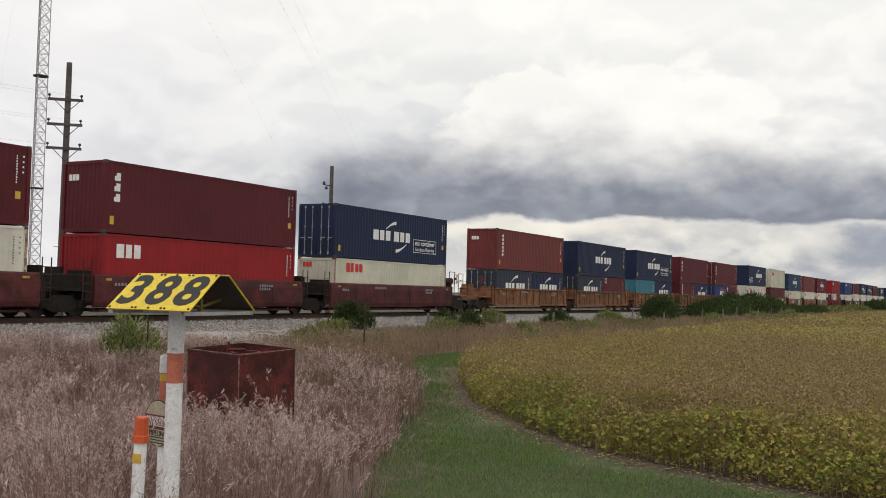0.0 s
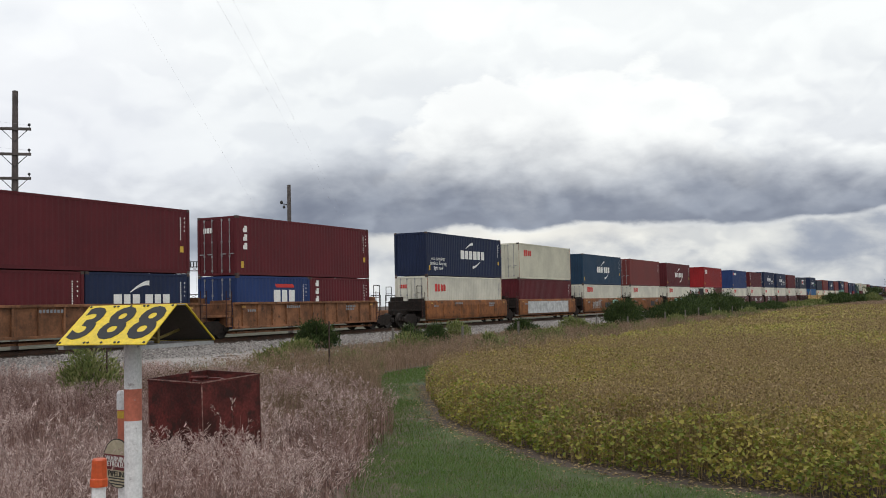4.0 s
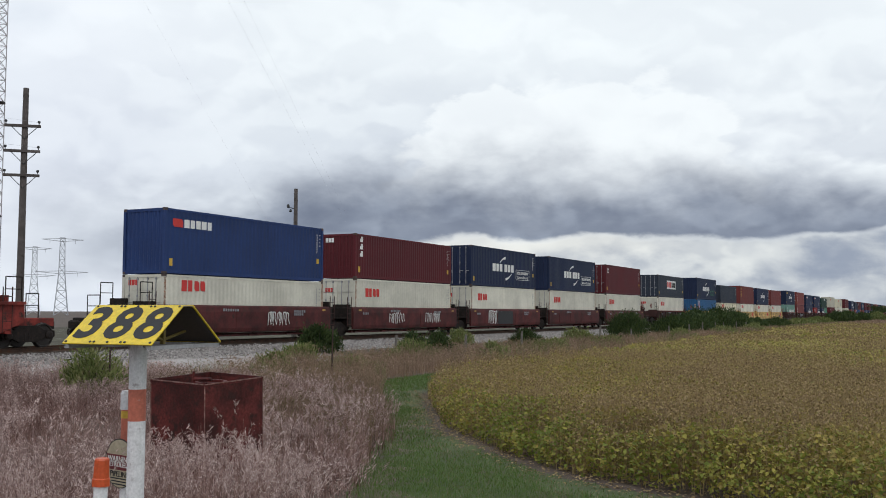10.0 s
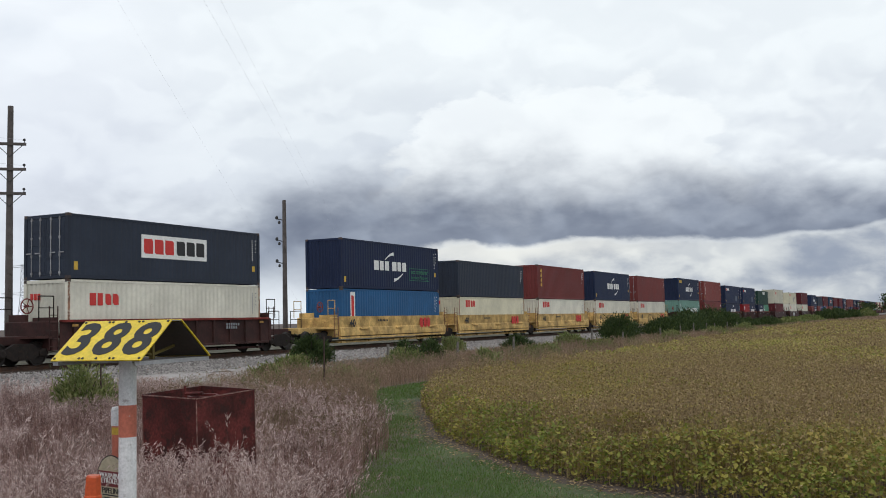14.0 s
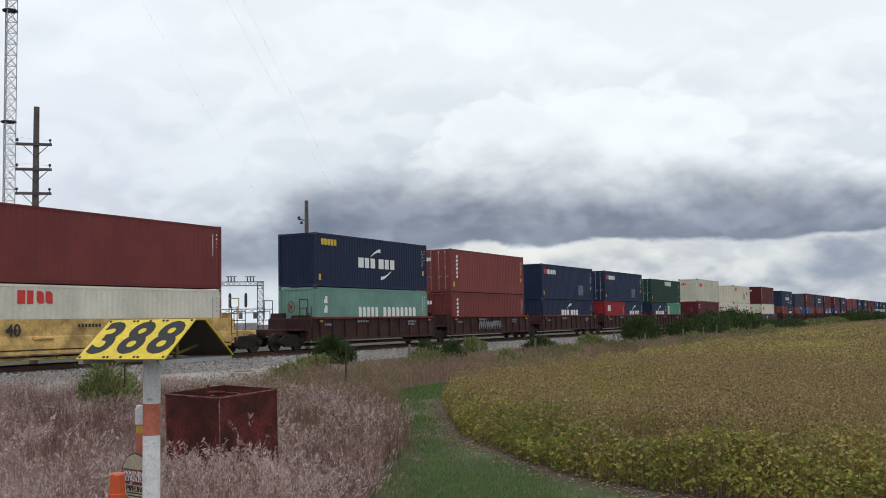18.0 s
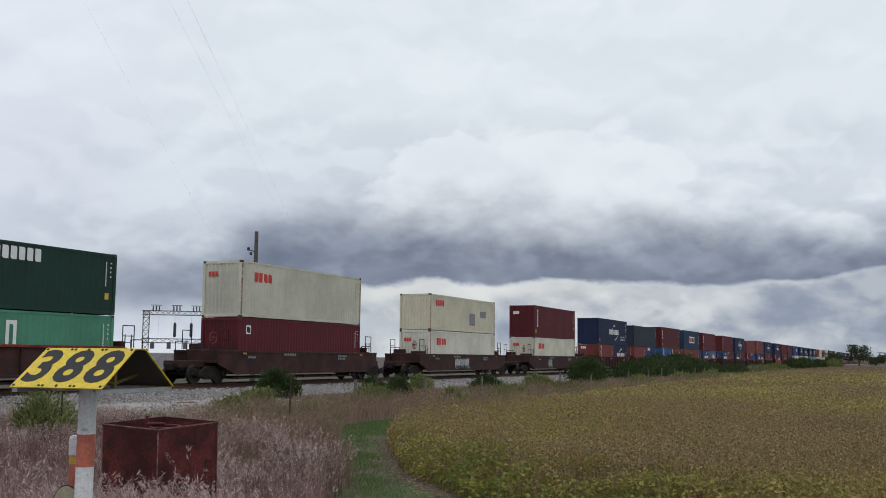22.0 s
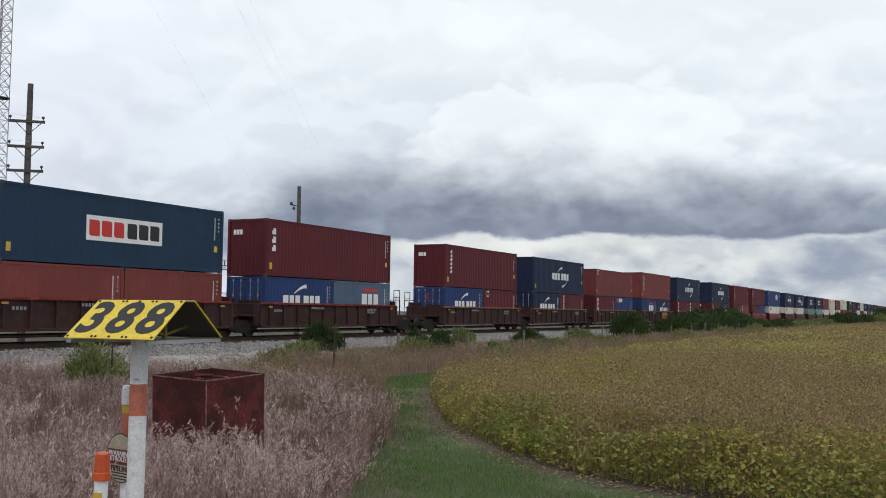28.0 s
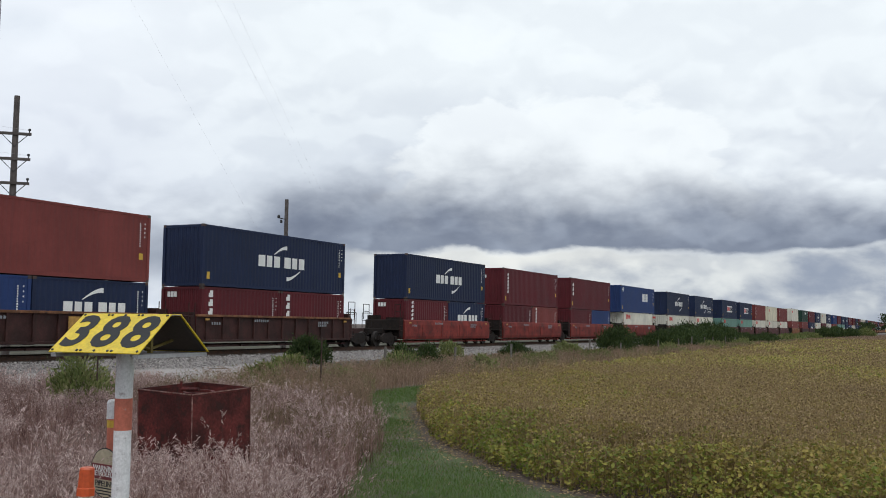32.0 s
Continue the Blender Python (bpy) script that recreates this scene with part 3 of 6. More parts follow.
def roof_mesh(L, H, colour):
    def make():
        b = Build()
        h = L / 2 - 0.12
        n = max(4, round(2 * h / 0.42))
        v, f = [], []
        for i in range(n + 1):
            z = H - 0.03 + (0.014 if i % 2 else 0.0)
            v += [(-1.145, -h + 2 * h * i / n, z), (1.145, -h + 2 * h * i / n, z)]
        f = [(2 * i, 2 * i + 1, 2 * i + 3, 2 * i + 2) for i in range(n)]
        b.add(v, f)
        return b.mesh("roof", M[colour])

    return shared(("roof", L, H, colour), make)


def end_mesh(H, colour):
    """A corrugated end wall facing -y, at y = 0."""

    def make():
        b = Build()
        outline, n = [], 9
        p = 2.14 / n
        for i in range(n):
            x = -1.07 + i * p
            outline += [(x, 0.06), (x + 0.3 * p, 0.06), (x + 0.5 * p, 0.02), (x + 0.8 * p, 0.02)]
        outline.append((1.07, 0.06))
        m = len(outline)
        b.add([(x, y, z) for z in (0.15, H - 0.14) for x, y in outline], [(i, i + 1, m + i + 1, m + i) for i in range(m - 1)])
        return b.mesh("end_wall", M[colour])

    return shared(("end", H, colour), make)


def door_mesh(H, colour):
    def make():
        b = Build()
        b.box(0.012, 1.06, 0.03, 0.075, 0.17, H - 0.16)
        for k in range(4):
            z = 0.30 + k * (H - 0.5) / 4
            b.box(0.07, 1.0, 0.012, 0.03, z, z + (H - 0.5) / 4 - 0.12, 0.006)
        return b.mesh("door", M[colour])

    return shared(("door", H, colour), make)


def bar_mesh(H):
    def make():
        b = Build()
        b.tube((0, 0, 0.12), (0, 0, H - 0.12), 0.02, 6)
        for z in (0.2, 0.9, 1.6, H - 0.25):
            b.box(-0.04, 0.04, -0.02, 0.03, z, z + 0.09)
        b.box(-0.02, 0.26, -0.035, -0.015, 1.02, 1.07)
        return b.mesh("locking_bar", M["bar"])

    return shared(("bar", H), make)


def casting_mesh():
    def make():
        b = Build()
        b.box(-0.084, 0.084, -0.092, 0.092, -0.06, 0.06, 0.012)
        b.box(0.083, 0.086, -0.035, 0.035, -0.03, 0.02)
        return b.mesh("corner_casting", M["casting"])

    return shared(("casting",), make)


def blocks(spans, z0, z1, colour, cut=0.0, x=1.210):
    """Plain upright shapes side by side on the +x side, as (start, end) along y."""

    def make():
        b = Build()
        for a, e in spans:
            c = min(cut, (e - a) * 0.3)
            b.extrude([(a, z0 + c), (a + c, z0), (e, z0), (e, z1 - c), (e - c, z1), (a, z1)] if cut else [(a, z0), (e, z0), (e, z1), (a, z1)], "x", x, x + 0.003)
        return b.mesh("logo_shape", M[colour])

    return shared(("blocks", tuple(spans), z0, z1, colour, cut, x), make)


def row(y0, width, n, gap=0.16):
    w = width / n
    return [(round(y0 + i * w, 3), round(y0 + (i + 1 - gap) * w, 3)) for i in range(n)]


def hollow(y0, width, n, z0, z1, colour, gap=0.22):
    """Plain upright blocks of uneven width in a row."""

    def make():
        b = Build()
        w = width / n
        for i in range(n):
            a, e = y0 + i * w, y0 + (i + 1 - gap) * w
            k = (e - a) * (0.06, -0.05, 0.0)[i % 3]
            o = [(a - k, z0), (e + k, z0), (e + k, z1), (a - k, z1)]
            b.extrude(o, "x", 1.210, 1.213)
        return b.mesh("logo_shape", M[colour])

    return shared(("hollow", y0, width, n, z0, z1, colour), make)


def crescent(y0, z0, dy, dz, flip, colour="marking_white"):
    """A tapering swoosh."""

    def make():
        b = Build()
        top, low = [], []
        for i in range(9):
            t = i / 8
            y, z = y0 + dy * t, z0 + dz * (math.sin(t * math.pi / 2) if not flip else 1 - math.cos(t * math.pi / 2))
            w = 0.03 + 0.11 * (t if not flip else 1 - t)
            top.append((y, z + w * 0.5))
            low.append((y, z - w))
        b.extrude(low + top[::-1], "x", 1.210, 1.213)
        return b.mesh("logo_shape", M[colour])

    return shared(("crescent", y0, z0, dy, dz, flip, colour), make)


def vertical(y0, w, z1, n, pitch, colour):
    def make():
        b = Build()
        for i in range(n):
            z = z1 - i * pitch
            b.extrude([(y0, z - pitch * 0.75), (y0 + w, z - pitch * 0.75), (y0 + w, z), (y0 + w * 0.3, z), (y0 + w * 0.3, z - pitch * 0.3), (y0, z - pitch * 0.3)], "x", 1.210, 1.213)
        return b.mesh("logo_shape", M[colour])

    return shared(("vertical", y0, w, z1, n, pitch, colour), make)


def on_side(words, y, z, size, colour, parent, bold=0.0):
    return tagged(part("lettering", text_mesh(words, size, M[colour], bold), parent, at=Matrix.Translation((1.213, y, z)) @ SIDE), kind="stuff")


def mark(root, style, L, H):
    h = L / 2
    k = 1.0 if L > 8 else 0.62

    def logo(me, label=""):
        part("logo_shape", me, root, label)

    if style in ("cma", "cmay", "eco", "eco2", "ecog"):
        c = 0.15 if style in ("cma", "cmay") else -0.35
        if style == "cmay":
            logo(blocks(row(-h + 0.55, 1.5, 5), 2.25, 2.6, "marking_yellow", 0.06))
        if style == "eco2":
            c = 0.3
        w = 4.05 * (1.0 if L > 8 else 0.82)
        z0, z1 = (1.17, 1.74) if L > 8 else (1.05, 1.68)
        logo(hollow(round(c - w / 2, 3), w * 0.47, 3, z0, z1, "marking_white"), "white block-shaped logo")
        logo(hollow(round(c + w * 0.04, 3), w * 0.47, 3, z0, z1, "marking_white"))
        logo(crescent(c - 0.75, z1 + 0.10, 1.1, 0.42, False))
        logo(crescent(c + 0.35, z0 - 0.52, 1.2, 0.42, True))
        if style == "eco" or style == "ecog":
            col = "marking_white" if style == "eco" else "marking_green"
            y0, y1, za, zb = 2.0, 4.75, 0.62, 1.42
            for a, e, p, q in ((y0, y1, za, za + 0.03), (y0, y1, zb - 0.03, zb), (y0, y0 + 0.03, za + 0.03, zb - 0.03), (y1 - 0.03, y1, za + 0.03, zb - 0.03)):
                logo(blocks([(a, e)], p, q, col))
            on_side("eco container", 3.37, 1.2, 0.42, col, root, 0.008)
            on_side("bamboo flooring", 3.37, 0.83, 0.34, col, root)
        if style == "eco2":
            on_side("eco container", 4.0, 0.95, 0.34, "marking_white", root)
            on_side("bamboo flooring", 4.0, 0.65, 0.3, "marking_white", root)
    elif style == "eco3":
        logo(hollow(-0.9, 2.0, 3, 1.25, 1.85, "marking_white"), "white block-shaped logo")
        logo(hollow(1.15, 2.0, 3, 1.25, 1.85, "marking_white"))
        logo(crescent(-0.1, 2.0, 1.2, 0.4, False))
        logo(crescent(1.0, 0.72, 1.3, 0.4, True))
        for i, wds in enumerate(("eco container", "bamboo flooring", "light steel")):
            part("lettering", text_mesh(wds, 0.36, M["marking_white"]), root, at=Matrix.Translation((1.213, -4.4, 1.15 - 0.32 * i)) @ SIDE)
    elif style == "panel":
        logo(blocks([(-2.1, 2.1)], 1.0, 2.0, "marking_white"), "white logo panel")
        part("logo_shape", blocks(row(-1.95, 1.95, 3), 1.18, 1.82, "marking_red", 0.08, 1.2135), root)
        part("logo_shape", blocks(row(0.08, 1.95, 3), 1.18, 1.82, "marking_black", 0.08, 1.2135), root)
    elif style == "flower":
        y = -h + 1.15 * (1 if L > 8 else 0.5)
        logo(hollow(y, 0.78, 2, 1.85, 2.35, "marking_red"), "red ring-shaped logo")
        logo(blocks(row(round(y + 0.82, 3), 0.8, 2, 0.2), 1.87, 2.33, "marking_red", 0.1))
    elif style == "tex":
        logo(vertical(-h + 0.5, 0.3, 2.42, 3, 0.42, "marking_white"), "white vertical logo")
    elif style == "tri":
        logo(vertical(-h + 0.75, 0.26, 2.5, 6, 0.27, "marking_white"), "white vertical logo")
    elif style == "gold":
        logo(vertical(-h + 0.75, 0.28, 2.55, 4, 0.4, "marking_yellow"))
    elif style == "cai":
        logo(hollow(-h + 0.75, 1.35 * k, 3, H - 0.95, H - 0.40, "marking_white"), "white block-shaped logo")
    elif style in ("seaco", "seacop"):
        if style == "seacop":
            logo(blocks([(2.35, 3.55)], 0.42, 1.30, "faded_patch"), "pale blue-grey repair patch")
        logo(blocks([(-h + 0.5, -h + 1.15)], 2.08, 2.45, "marking_red", 0.1))
        logo(hollow(-h + 1.25, 1.9 * k, 5, 2.08, 2.45, "marking_white"), "white block-shaped logo")
    elif style == "china":
        logo(blocks(row(-1.9, 2.2, 5, 0.35), 0.95, 1.85, "marking_white", 0.1), "white block-shaped logo")
        logo(blocks(row(0.75, 4.0, 8, 0.35), 0.95, 1.85, "marking_white", 0.1))
        logo(vertical(-h + 0.8, 0.3, 2.4, 2, 0.5, "marking_white"))
    elif style == "capital":
        logo(blocks(row(-0.6, 2.7, 7, 0.25), 1.9, 2.4, "marking_white", 0.06))
    elif style == "apl":
        logo(blocks([(0.0, 1.6)], 2.02, 2.2, "marking_red", 0.1))
        logo(hollow(-0.1, 1.9, 3, 1.2, 1.9, "marking_white"), "white block-shaped logo")
    elif style == "apl45":
        logo(hollow(1.6, 2.4, 3, 1.3, 2.2, "marking_white"))
        on_side("45", -h + 0.7, 2.4, 0.6, "marking_white", root, 0.02)
    elif style == "plate":
        logo(blocks([(-h + 0.55, -h + 0.95)], 2.05, 2.5, "marking_white"))
        part("logo_shape", blocks([(-h + 0.6, -h + 0.9)], 2.12, 2.42, "marking_black", 0.1, 1.2135), root)
    elif style == "pw":
        logo(blocks([(-h + 0.5, -h + 1.0)], 0.5, 2.2, "marking_white"), "white upright label panel")
        part("logo_shape", blocks([(-h + 0.66, -h + 0.84)], 0.65, 2.05, "marking_green", 0.1, 1.2135), root)
    elif style == "pi":
        logo(blocks([(-h + 0.95, -h + 1.45)], 0.6, 2.7, "marking_white"))
        part("logo_shape", blocks([(-h + 1.05, -h + 1.33)], 0.75, 2.5, "marking_red", 0.1, 1.2135), root)
    elif style == "patch":
        logo(blocks(row(-h + 0.9, 1.5, 4, 0.2), 1.75, 2.2, "marking_red", 0.1))
        logo(blocks([(0.9, 2.0)], 0.55, 1.45, "marking_grey"))
        logo(blocks([(3.0, 4.2)], 1.2, 1.7, "marking_grey"))
    # code bars and plates that every box carries
    ink = "marking_grey" if style in ("flower", "patch") else "marking_white"

    def codes():
        b = Build()
        rng = random.Random(int(L * 10))
        for y, n, pitch in ((h - 0.62, 11, 0.095), (h - 0.36, 4, 0.19)):
            for i in range(n):
                z = H - 0.38 - i * pitch
                w_ = 0.045 + 0.03 * rng.random()
                b.extrude([(y, z - 0.06), (y + w_, z - 0.06), (y + w_ * 0.9, z), (y, z)], "x", 1.210, 1.213)
        return b.mesh("code_marking", M[ink])

    tagged(part("code_marking", shared(("codes", L, H, ink), codes), root), kind="stuff")
    if style not in ("flower", "patch", "", "gold") and L > 8:
        part("warning_plate", blocks([(h - 0.62, h - 0.40)], H - 1.95, H - 1.68, "marking_yellow"), root)
        part("warning_plate", blocks([(-h + 0.32, -h + 0.52)], 0.35, 0.68, "marking_yellow"), root)


WORDS = {"maroon": "dark maroon", "brown_red": "faded brown-red", "orange_brown": "orange-brown", "red": "bright red", "navy": "navy blue", "slate": "dark slate grey",
         "blue": "strong blue", "teal_blue": "petrol blue", "bright_blue": "bright blue", "teal": "turquoise", "green": "dark green", "light_green": "mint green",
         "sage": "pale sage green", "white": "off-white", "beige": "stained beige", "cream": "cream", "grey_blue": "faded grey-blue"}
TRAIN = []  # (thing, place along the train, height)


def container(colour, style="", L=LONG, H=TALL, doors=False, detail=2, reefer=False):
    root = new("shipping_container")
    root.empty_display_size = 0.3
    size = "forty-foot" if 8 < L < 13 else "twenty-foot" if L < 8 else "forty-five-foot"
    tagged(root, f"{WORDS[colour]} corrugated steel {size} shipping container on a railcar", "container", "containers on the train")
    h = L / 2
    part("side_wall", side_mesh(L, H, colour), root)
    part("side_wall", side_mesh(L, H, colour), root, at=pose(0, 0, 0, 0, 0, 180))
    part("roof", roof_mesh(L, H, colour), root)
    part("frame", frame_mesh(L, H, colour), root)
    part("end_wall", end_mesh(H, colour), root, at=pose(0, h, 0, 0, 0, 180))
    if reefer:
        b = Build()
        b.box(-1.06, 1.06, 0.04, 0.10, 0.16, H - 0.15)
        part("machinery_bay", b.mesh("machinery_bay", M["reefer_dark"]), root, "black refrigeration machinery bay", at=pose(0, -h, 0))
        b = Build()
        b.box(-0.85, 0.35, -0.02, 0.04, 1.75, 2.42, 0.03)
        unit = part("cooling_unit", b.mesh("cooling_unit", M["marking_white"]), root, "white cooling unit with grilles", at=pose(0, -h, 0))
        for x in (-0.55, 0.05):
            for k in range(4):
                b = Build()
                b.box(x - 0.2, x + 0.2, -0.028, -0.0205, 1.85 + k * 0.13, 1.91 + k * 0.13)
                part("grille_slot", b.mesh("grille_slot", M["reefer_dark"]), unit)
        b = Build()
        b.tube((-0.6, -0.02, 1.2), (0.7, -0.02, 1.45), 0.04, 6)
        b.tube((0.6, -0.02, 0.6), (0.6, -0.02, 1.6), 0.05, 6)
        part("pipework", b.mesh("pipework", M["bar"]), root, at=pose(0, -h, 0))
    elif not doors:
        part("end_wall", end_mesh(H, colour), root, at=pose(0, -h, 0))
    else:
        for s in (0, 1):
            m = pose(0, -h, 0) @ Matrix.Diagonal((1 if s else -1, 1, 1, 1))
            d = part("door", door_mesh(H, colour), root, at=m)
            if detail > 1:
                for x in (0.3, 0.78):
                    part("locking_bar", bar_mesh(H), d, at=pose(x, -0.005, 0))
    if detail > 1:
        for sx, sy in ((1, -1), (1, 1), (-1, -1)):
                for z in (0.06, H - 0.06):
                    part("corner_casting", casting_mesh(), root, at=pose(sx * 1.138, sy * (h - 0.0915), z, 0, 0, 0 if sx > 0 else 180))
        if colour in ("white", "beige", "cream") and detail > 1:
            for sy in (-1, 1):
                b = Build()
                b.box(1.2195, 1.2225, sy * (h - 0.075) - 0.06, sy * (h - 0.075) + 0.06, 0.14, H - 0.14)
                part("rust_stain", shared(("rust post", L, H, sy), lambda: b.mesh("rust_stain", M["rust_streak"])), root, "rust-stained corner post")
        if style in ("tex", "tri", "flower"):
            part("logo_shape", blocks(row(-0.85, 0.6, 3), 2.1, 2.35, "marking_red" if style == "flower" else "marking_white"), root,
                 at=Matrix.Translation((0, -h + 1.224, 0)) @ pose(0, 0, 0, 0, 0, -90))
    mark(root, style, L, H)
    return root


# ---- railcars ----


def truck_parts(parent, y, whole=True):
    """A two-axle truck under the parent at y."""

    def frame_():
        b = Build()
        b.box(-1.05, 1.05, -0.22, 0.22, 0.42, 0.72, 0.04)
        return b.mesh("truck", M["truck"])

    def side_():
        b = Build()
        o = [(-1.2, 0.42), (-1.1, 0.34), (-0.75, 0.36), (-0.4, 0.20), (0.4, 0.20), (0.75, 0.36), (1.1, 0.34), (1.2, 0.42), (1.18, 0.62), (0.7, 0.64), (0.35, 0.82), (-0.35, 0.82), (-0.7, 0.64), (-1.18, 0.62)]
        b.extrude(o, "x", -0.07, 0.07)
        for k in (-0.16, 0, 0.16):
            b.tube((0.02, k, 0.24), (0.02, k, 0.55), 0.06, 8)
        for k in (-0.91, 0.91):
            b.lathe("x", (0, k, 0.46), [(0.16, 0.05), (0.17, 0.12), (0.10, 0.16)], 12)
        return b.mesh("side_frame", M["truck"])

    def wheel_():
        b = Build()
        b.lathe("x", (0, 0, 0), [(0.49, -0.10), (0.49, -0.07), (0.46, -0.06), (0.455, 0.04), (0.41, 0.04), (0.38, 0.0), (0.16, -0.01), (0.13, 0.06), (0.10, 0.07)], 24)
        return b.mesh("wheel", M["wheel"])

    def axle_():
        b = Build()
        b.tube((-0.75, 0, 0), (0.75, 0, 0), 0.08, 10)
        return b.mesh("axle", M["truck"])

    if not whole:
        def joined():
            b = Build()
            b.box(-1.05, 1.05, -1.2, 1.2, 0.3, 0.7, 0.05)
            for k in (-0.91, 0.91):
                for s in (1, -1):
                    b.lathe("x", (s * 0.755, k, 0.456), [(0.46, -0.06), (0.46, 0.06)], 12)
            return b.mesh("truck", M["truck"])

        part("truck", shared(("far truck",), joined), parent, "dark greasy two-axle truck", at=pose(0, y, 0))
        return
    t = part("truck", shared(("truck",), frame_), parent, "dark greasy two-axle truck", at=pose(0, y, 0))
    for s in (1, -1):
        part("side_frame", shared(("side_frame",), side_), t, at=pose(s * 0.99, 0, 0.02, 0, 0, 0 if s > 0 else 180))
    for k in (-0.91, 0.91):
        part("axle", shared(("axle",), axle_), t, at=pose(0, k, 0.456))
        for s in (1, -1):
            part("wheel", shared(("wheel",), wheel_), t, at=pose(s * 0.755, k, 0.456, 0, 0, 0 if s > 0 else 180))


def ladder_mesh(colour):
    def make():
        b = Build()
        for y in (-0.2, 0.2):
            b.tube((0, y, -0.9), (0, y, 0.75), 0.022, 6)
        for i in range(5):
            b.tube((0, -0.2, -0.8 + i * 0.3), (0, 0.2, -0.8 + i * 0.3), 0.015, 6)
        return b.mesh("ladder", M[colour])

    return shared(("ladder", colour), make)


def rail_mesh(colour):
    def make():
        b = Build()
        for y in (-0.35, 0.35):
            b.tube((0, y, 0), (0, y, 0.95), 0.022, 6)
        b.tube((0, -0.35, 0.95), (0, 0.35, 0.95), 0.022, 6)
        b.tube((0, -0.35, 0.5), (0, 0.35, 0.5), 0.018, 6)
        return b.mesh("handrail", M[colour])

    return shared(("handrail", colour), make)


def brake_wheel_mesh():
    def make():
        b = Build()
        n = 20
        ring = []
        for i in range(n):
            a = 2 * math.pi * i / n
            ring.append((0.28 * math.cos(a), 0.28 * math.sin(a)))
        for i in range(n):
            p, q = ring[i], ring[(i + 1) % n]
            b.tube((0, p[0], p[1]), (0, q[0], q[1]), 0.025, 6)
        for i in range(0, n, 4):
            b.tube((0, 0, 0), (0, *ring[i]), 0.018, 5)
        b.tube((-0.12, 0, 0), (0.06, 0, 0), 0.05, 8)
        return b.mesh("brake_wheel", M["hose_red"])

    return shared(("brake_wheel",), make)


def sill_mesh(kind, colour):
    """The side of one well, on the +x side: y -6.5 to 6.5, z above the rail."""

    def make():
        b = Build()
        e = 6.55
        if kind == "rib":
            b.box(1.30, 1.34, -e, e, 0.55, 1.62)
            b.box(1.27, 1.42, -e, e, 0.46, 0.56, 0.015)
        elif kind == "smooth":
            o = [(1.28, 0.40), (1.38, 0.44), (1.42, 0.62), (1.42, 1.35), (1.37, 1.62), (1.28, 1.68)]
            b.extrude(o, "y", -e, e)
            for k in (-4.2, -1.4, 1.4, 4.2):
                b.box(1.42, 1.435, k - 0.02, k + 0.02, 0.6, 1.4)
        elif kind == "yellow":
            b.box(1.29, 1.35, -e, e, 0.62, 1.72)
            b.extrude([(1.35, 1.10), (1.40, 1.06), (1.44, 0.80), (1.44, 0.62), (1.29, 0.58), (1.29, 0.62), (1.35, 0.62)], "y", -e, e)
            b.box(1.27, 1.42, -e, e, 0.44, 0.56, 0.02)
        elif kind == "longrib":
            e = 7.6
            b.extrude([(-e, 0.98), (-e + 1.1, 0.55), (e - 1.1, 0.55), (e, 0.98), (e, 1.62), (-e, 1.62)], "x", 1.30, 1.34)
            b.box(1.27, 1.44, -e, e, 1.60, 1.72, 0.015)
            b.box(1.27, 1.42, -e + 1.1, e - 1.1, 0.46, 0.56, 0.015)
        else:
            e = 7.9
            b.extrude([(-e, 0.95), (-e + 1.3, 0.46), (e - 1.3, 0.46), (e, 0.95), (e, 1.52), (-e, 1.52)], "x", 1.29, 1.40)
            b.box(1.27, 1.43, -e, e, 1.52, 1.64, 0.015)
        return b.mesh("side_sill", M[colour])

    return shared(("sill", kind, colour), make)


def floor_mesh(colour):
    def make():
        b = Build()
        for k in (-6.0, -3.0, 0.0, 3.0, 6.0):
            b.box(-1.28, 1.28, k - 0.2, k + 0.2, 0.22, 0.31)
        for x in (-1.05, 1.05):
            b.box(x - 0.12, x + 0.12, -6.4, 6.4, 0.22, 0.31)
        return b.mesh("well_floor", M[colour])

    return shared(("floor", colour), make)


def end_deck_mesh(reach, colour):
    """The platform over a truck, from the well's end at y = 0 out to reach."""

    def make():
        b = Build()
        b.box(-0.55, 0.55, 0.0, reach, 0.80, 1.12, 0.03)
        b.box(-1.32, 1.32, 0.02, 0.35, 0.55, 1.68, 0.04)
        o = [(1.30, 0.0), (1.30, 0.5), (0.55, min(reach, 1.25)), (0.55, 0.0)]
        for s in (1, -1):
            p = [(s * x, y) for x, y in o]
            b.extrude(p if s > 0 else p[::-1], "z", 1.02, 1.12)
        b.box(-1.25, -0.2, 0.05, 0.32, 1.68, 1.82)
        b.box(0.3, 1.2, 0.08, 0.26, 1.68, 1.95)
        return b.mesh("end_platform", M[colour])

    return shared(("deck", reach, colour), make)


def coupler_mesh():
    def make():
        b = Build()
        b.box(-0.12, 0.12, 0, 0.55, 0.72, 0.98, 0.03)
        b.box(-0.22, 0.22, 0.5, 0.8, 0.68, 1.02, 0.06)
        b.tube((0.45, 0.0, 0.85), (0.5, 0.5, 0.5), 0.03, 6)
        return b.mesh("coupler", M["truck"])

    return shared(("coupler",), make)


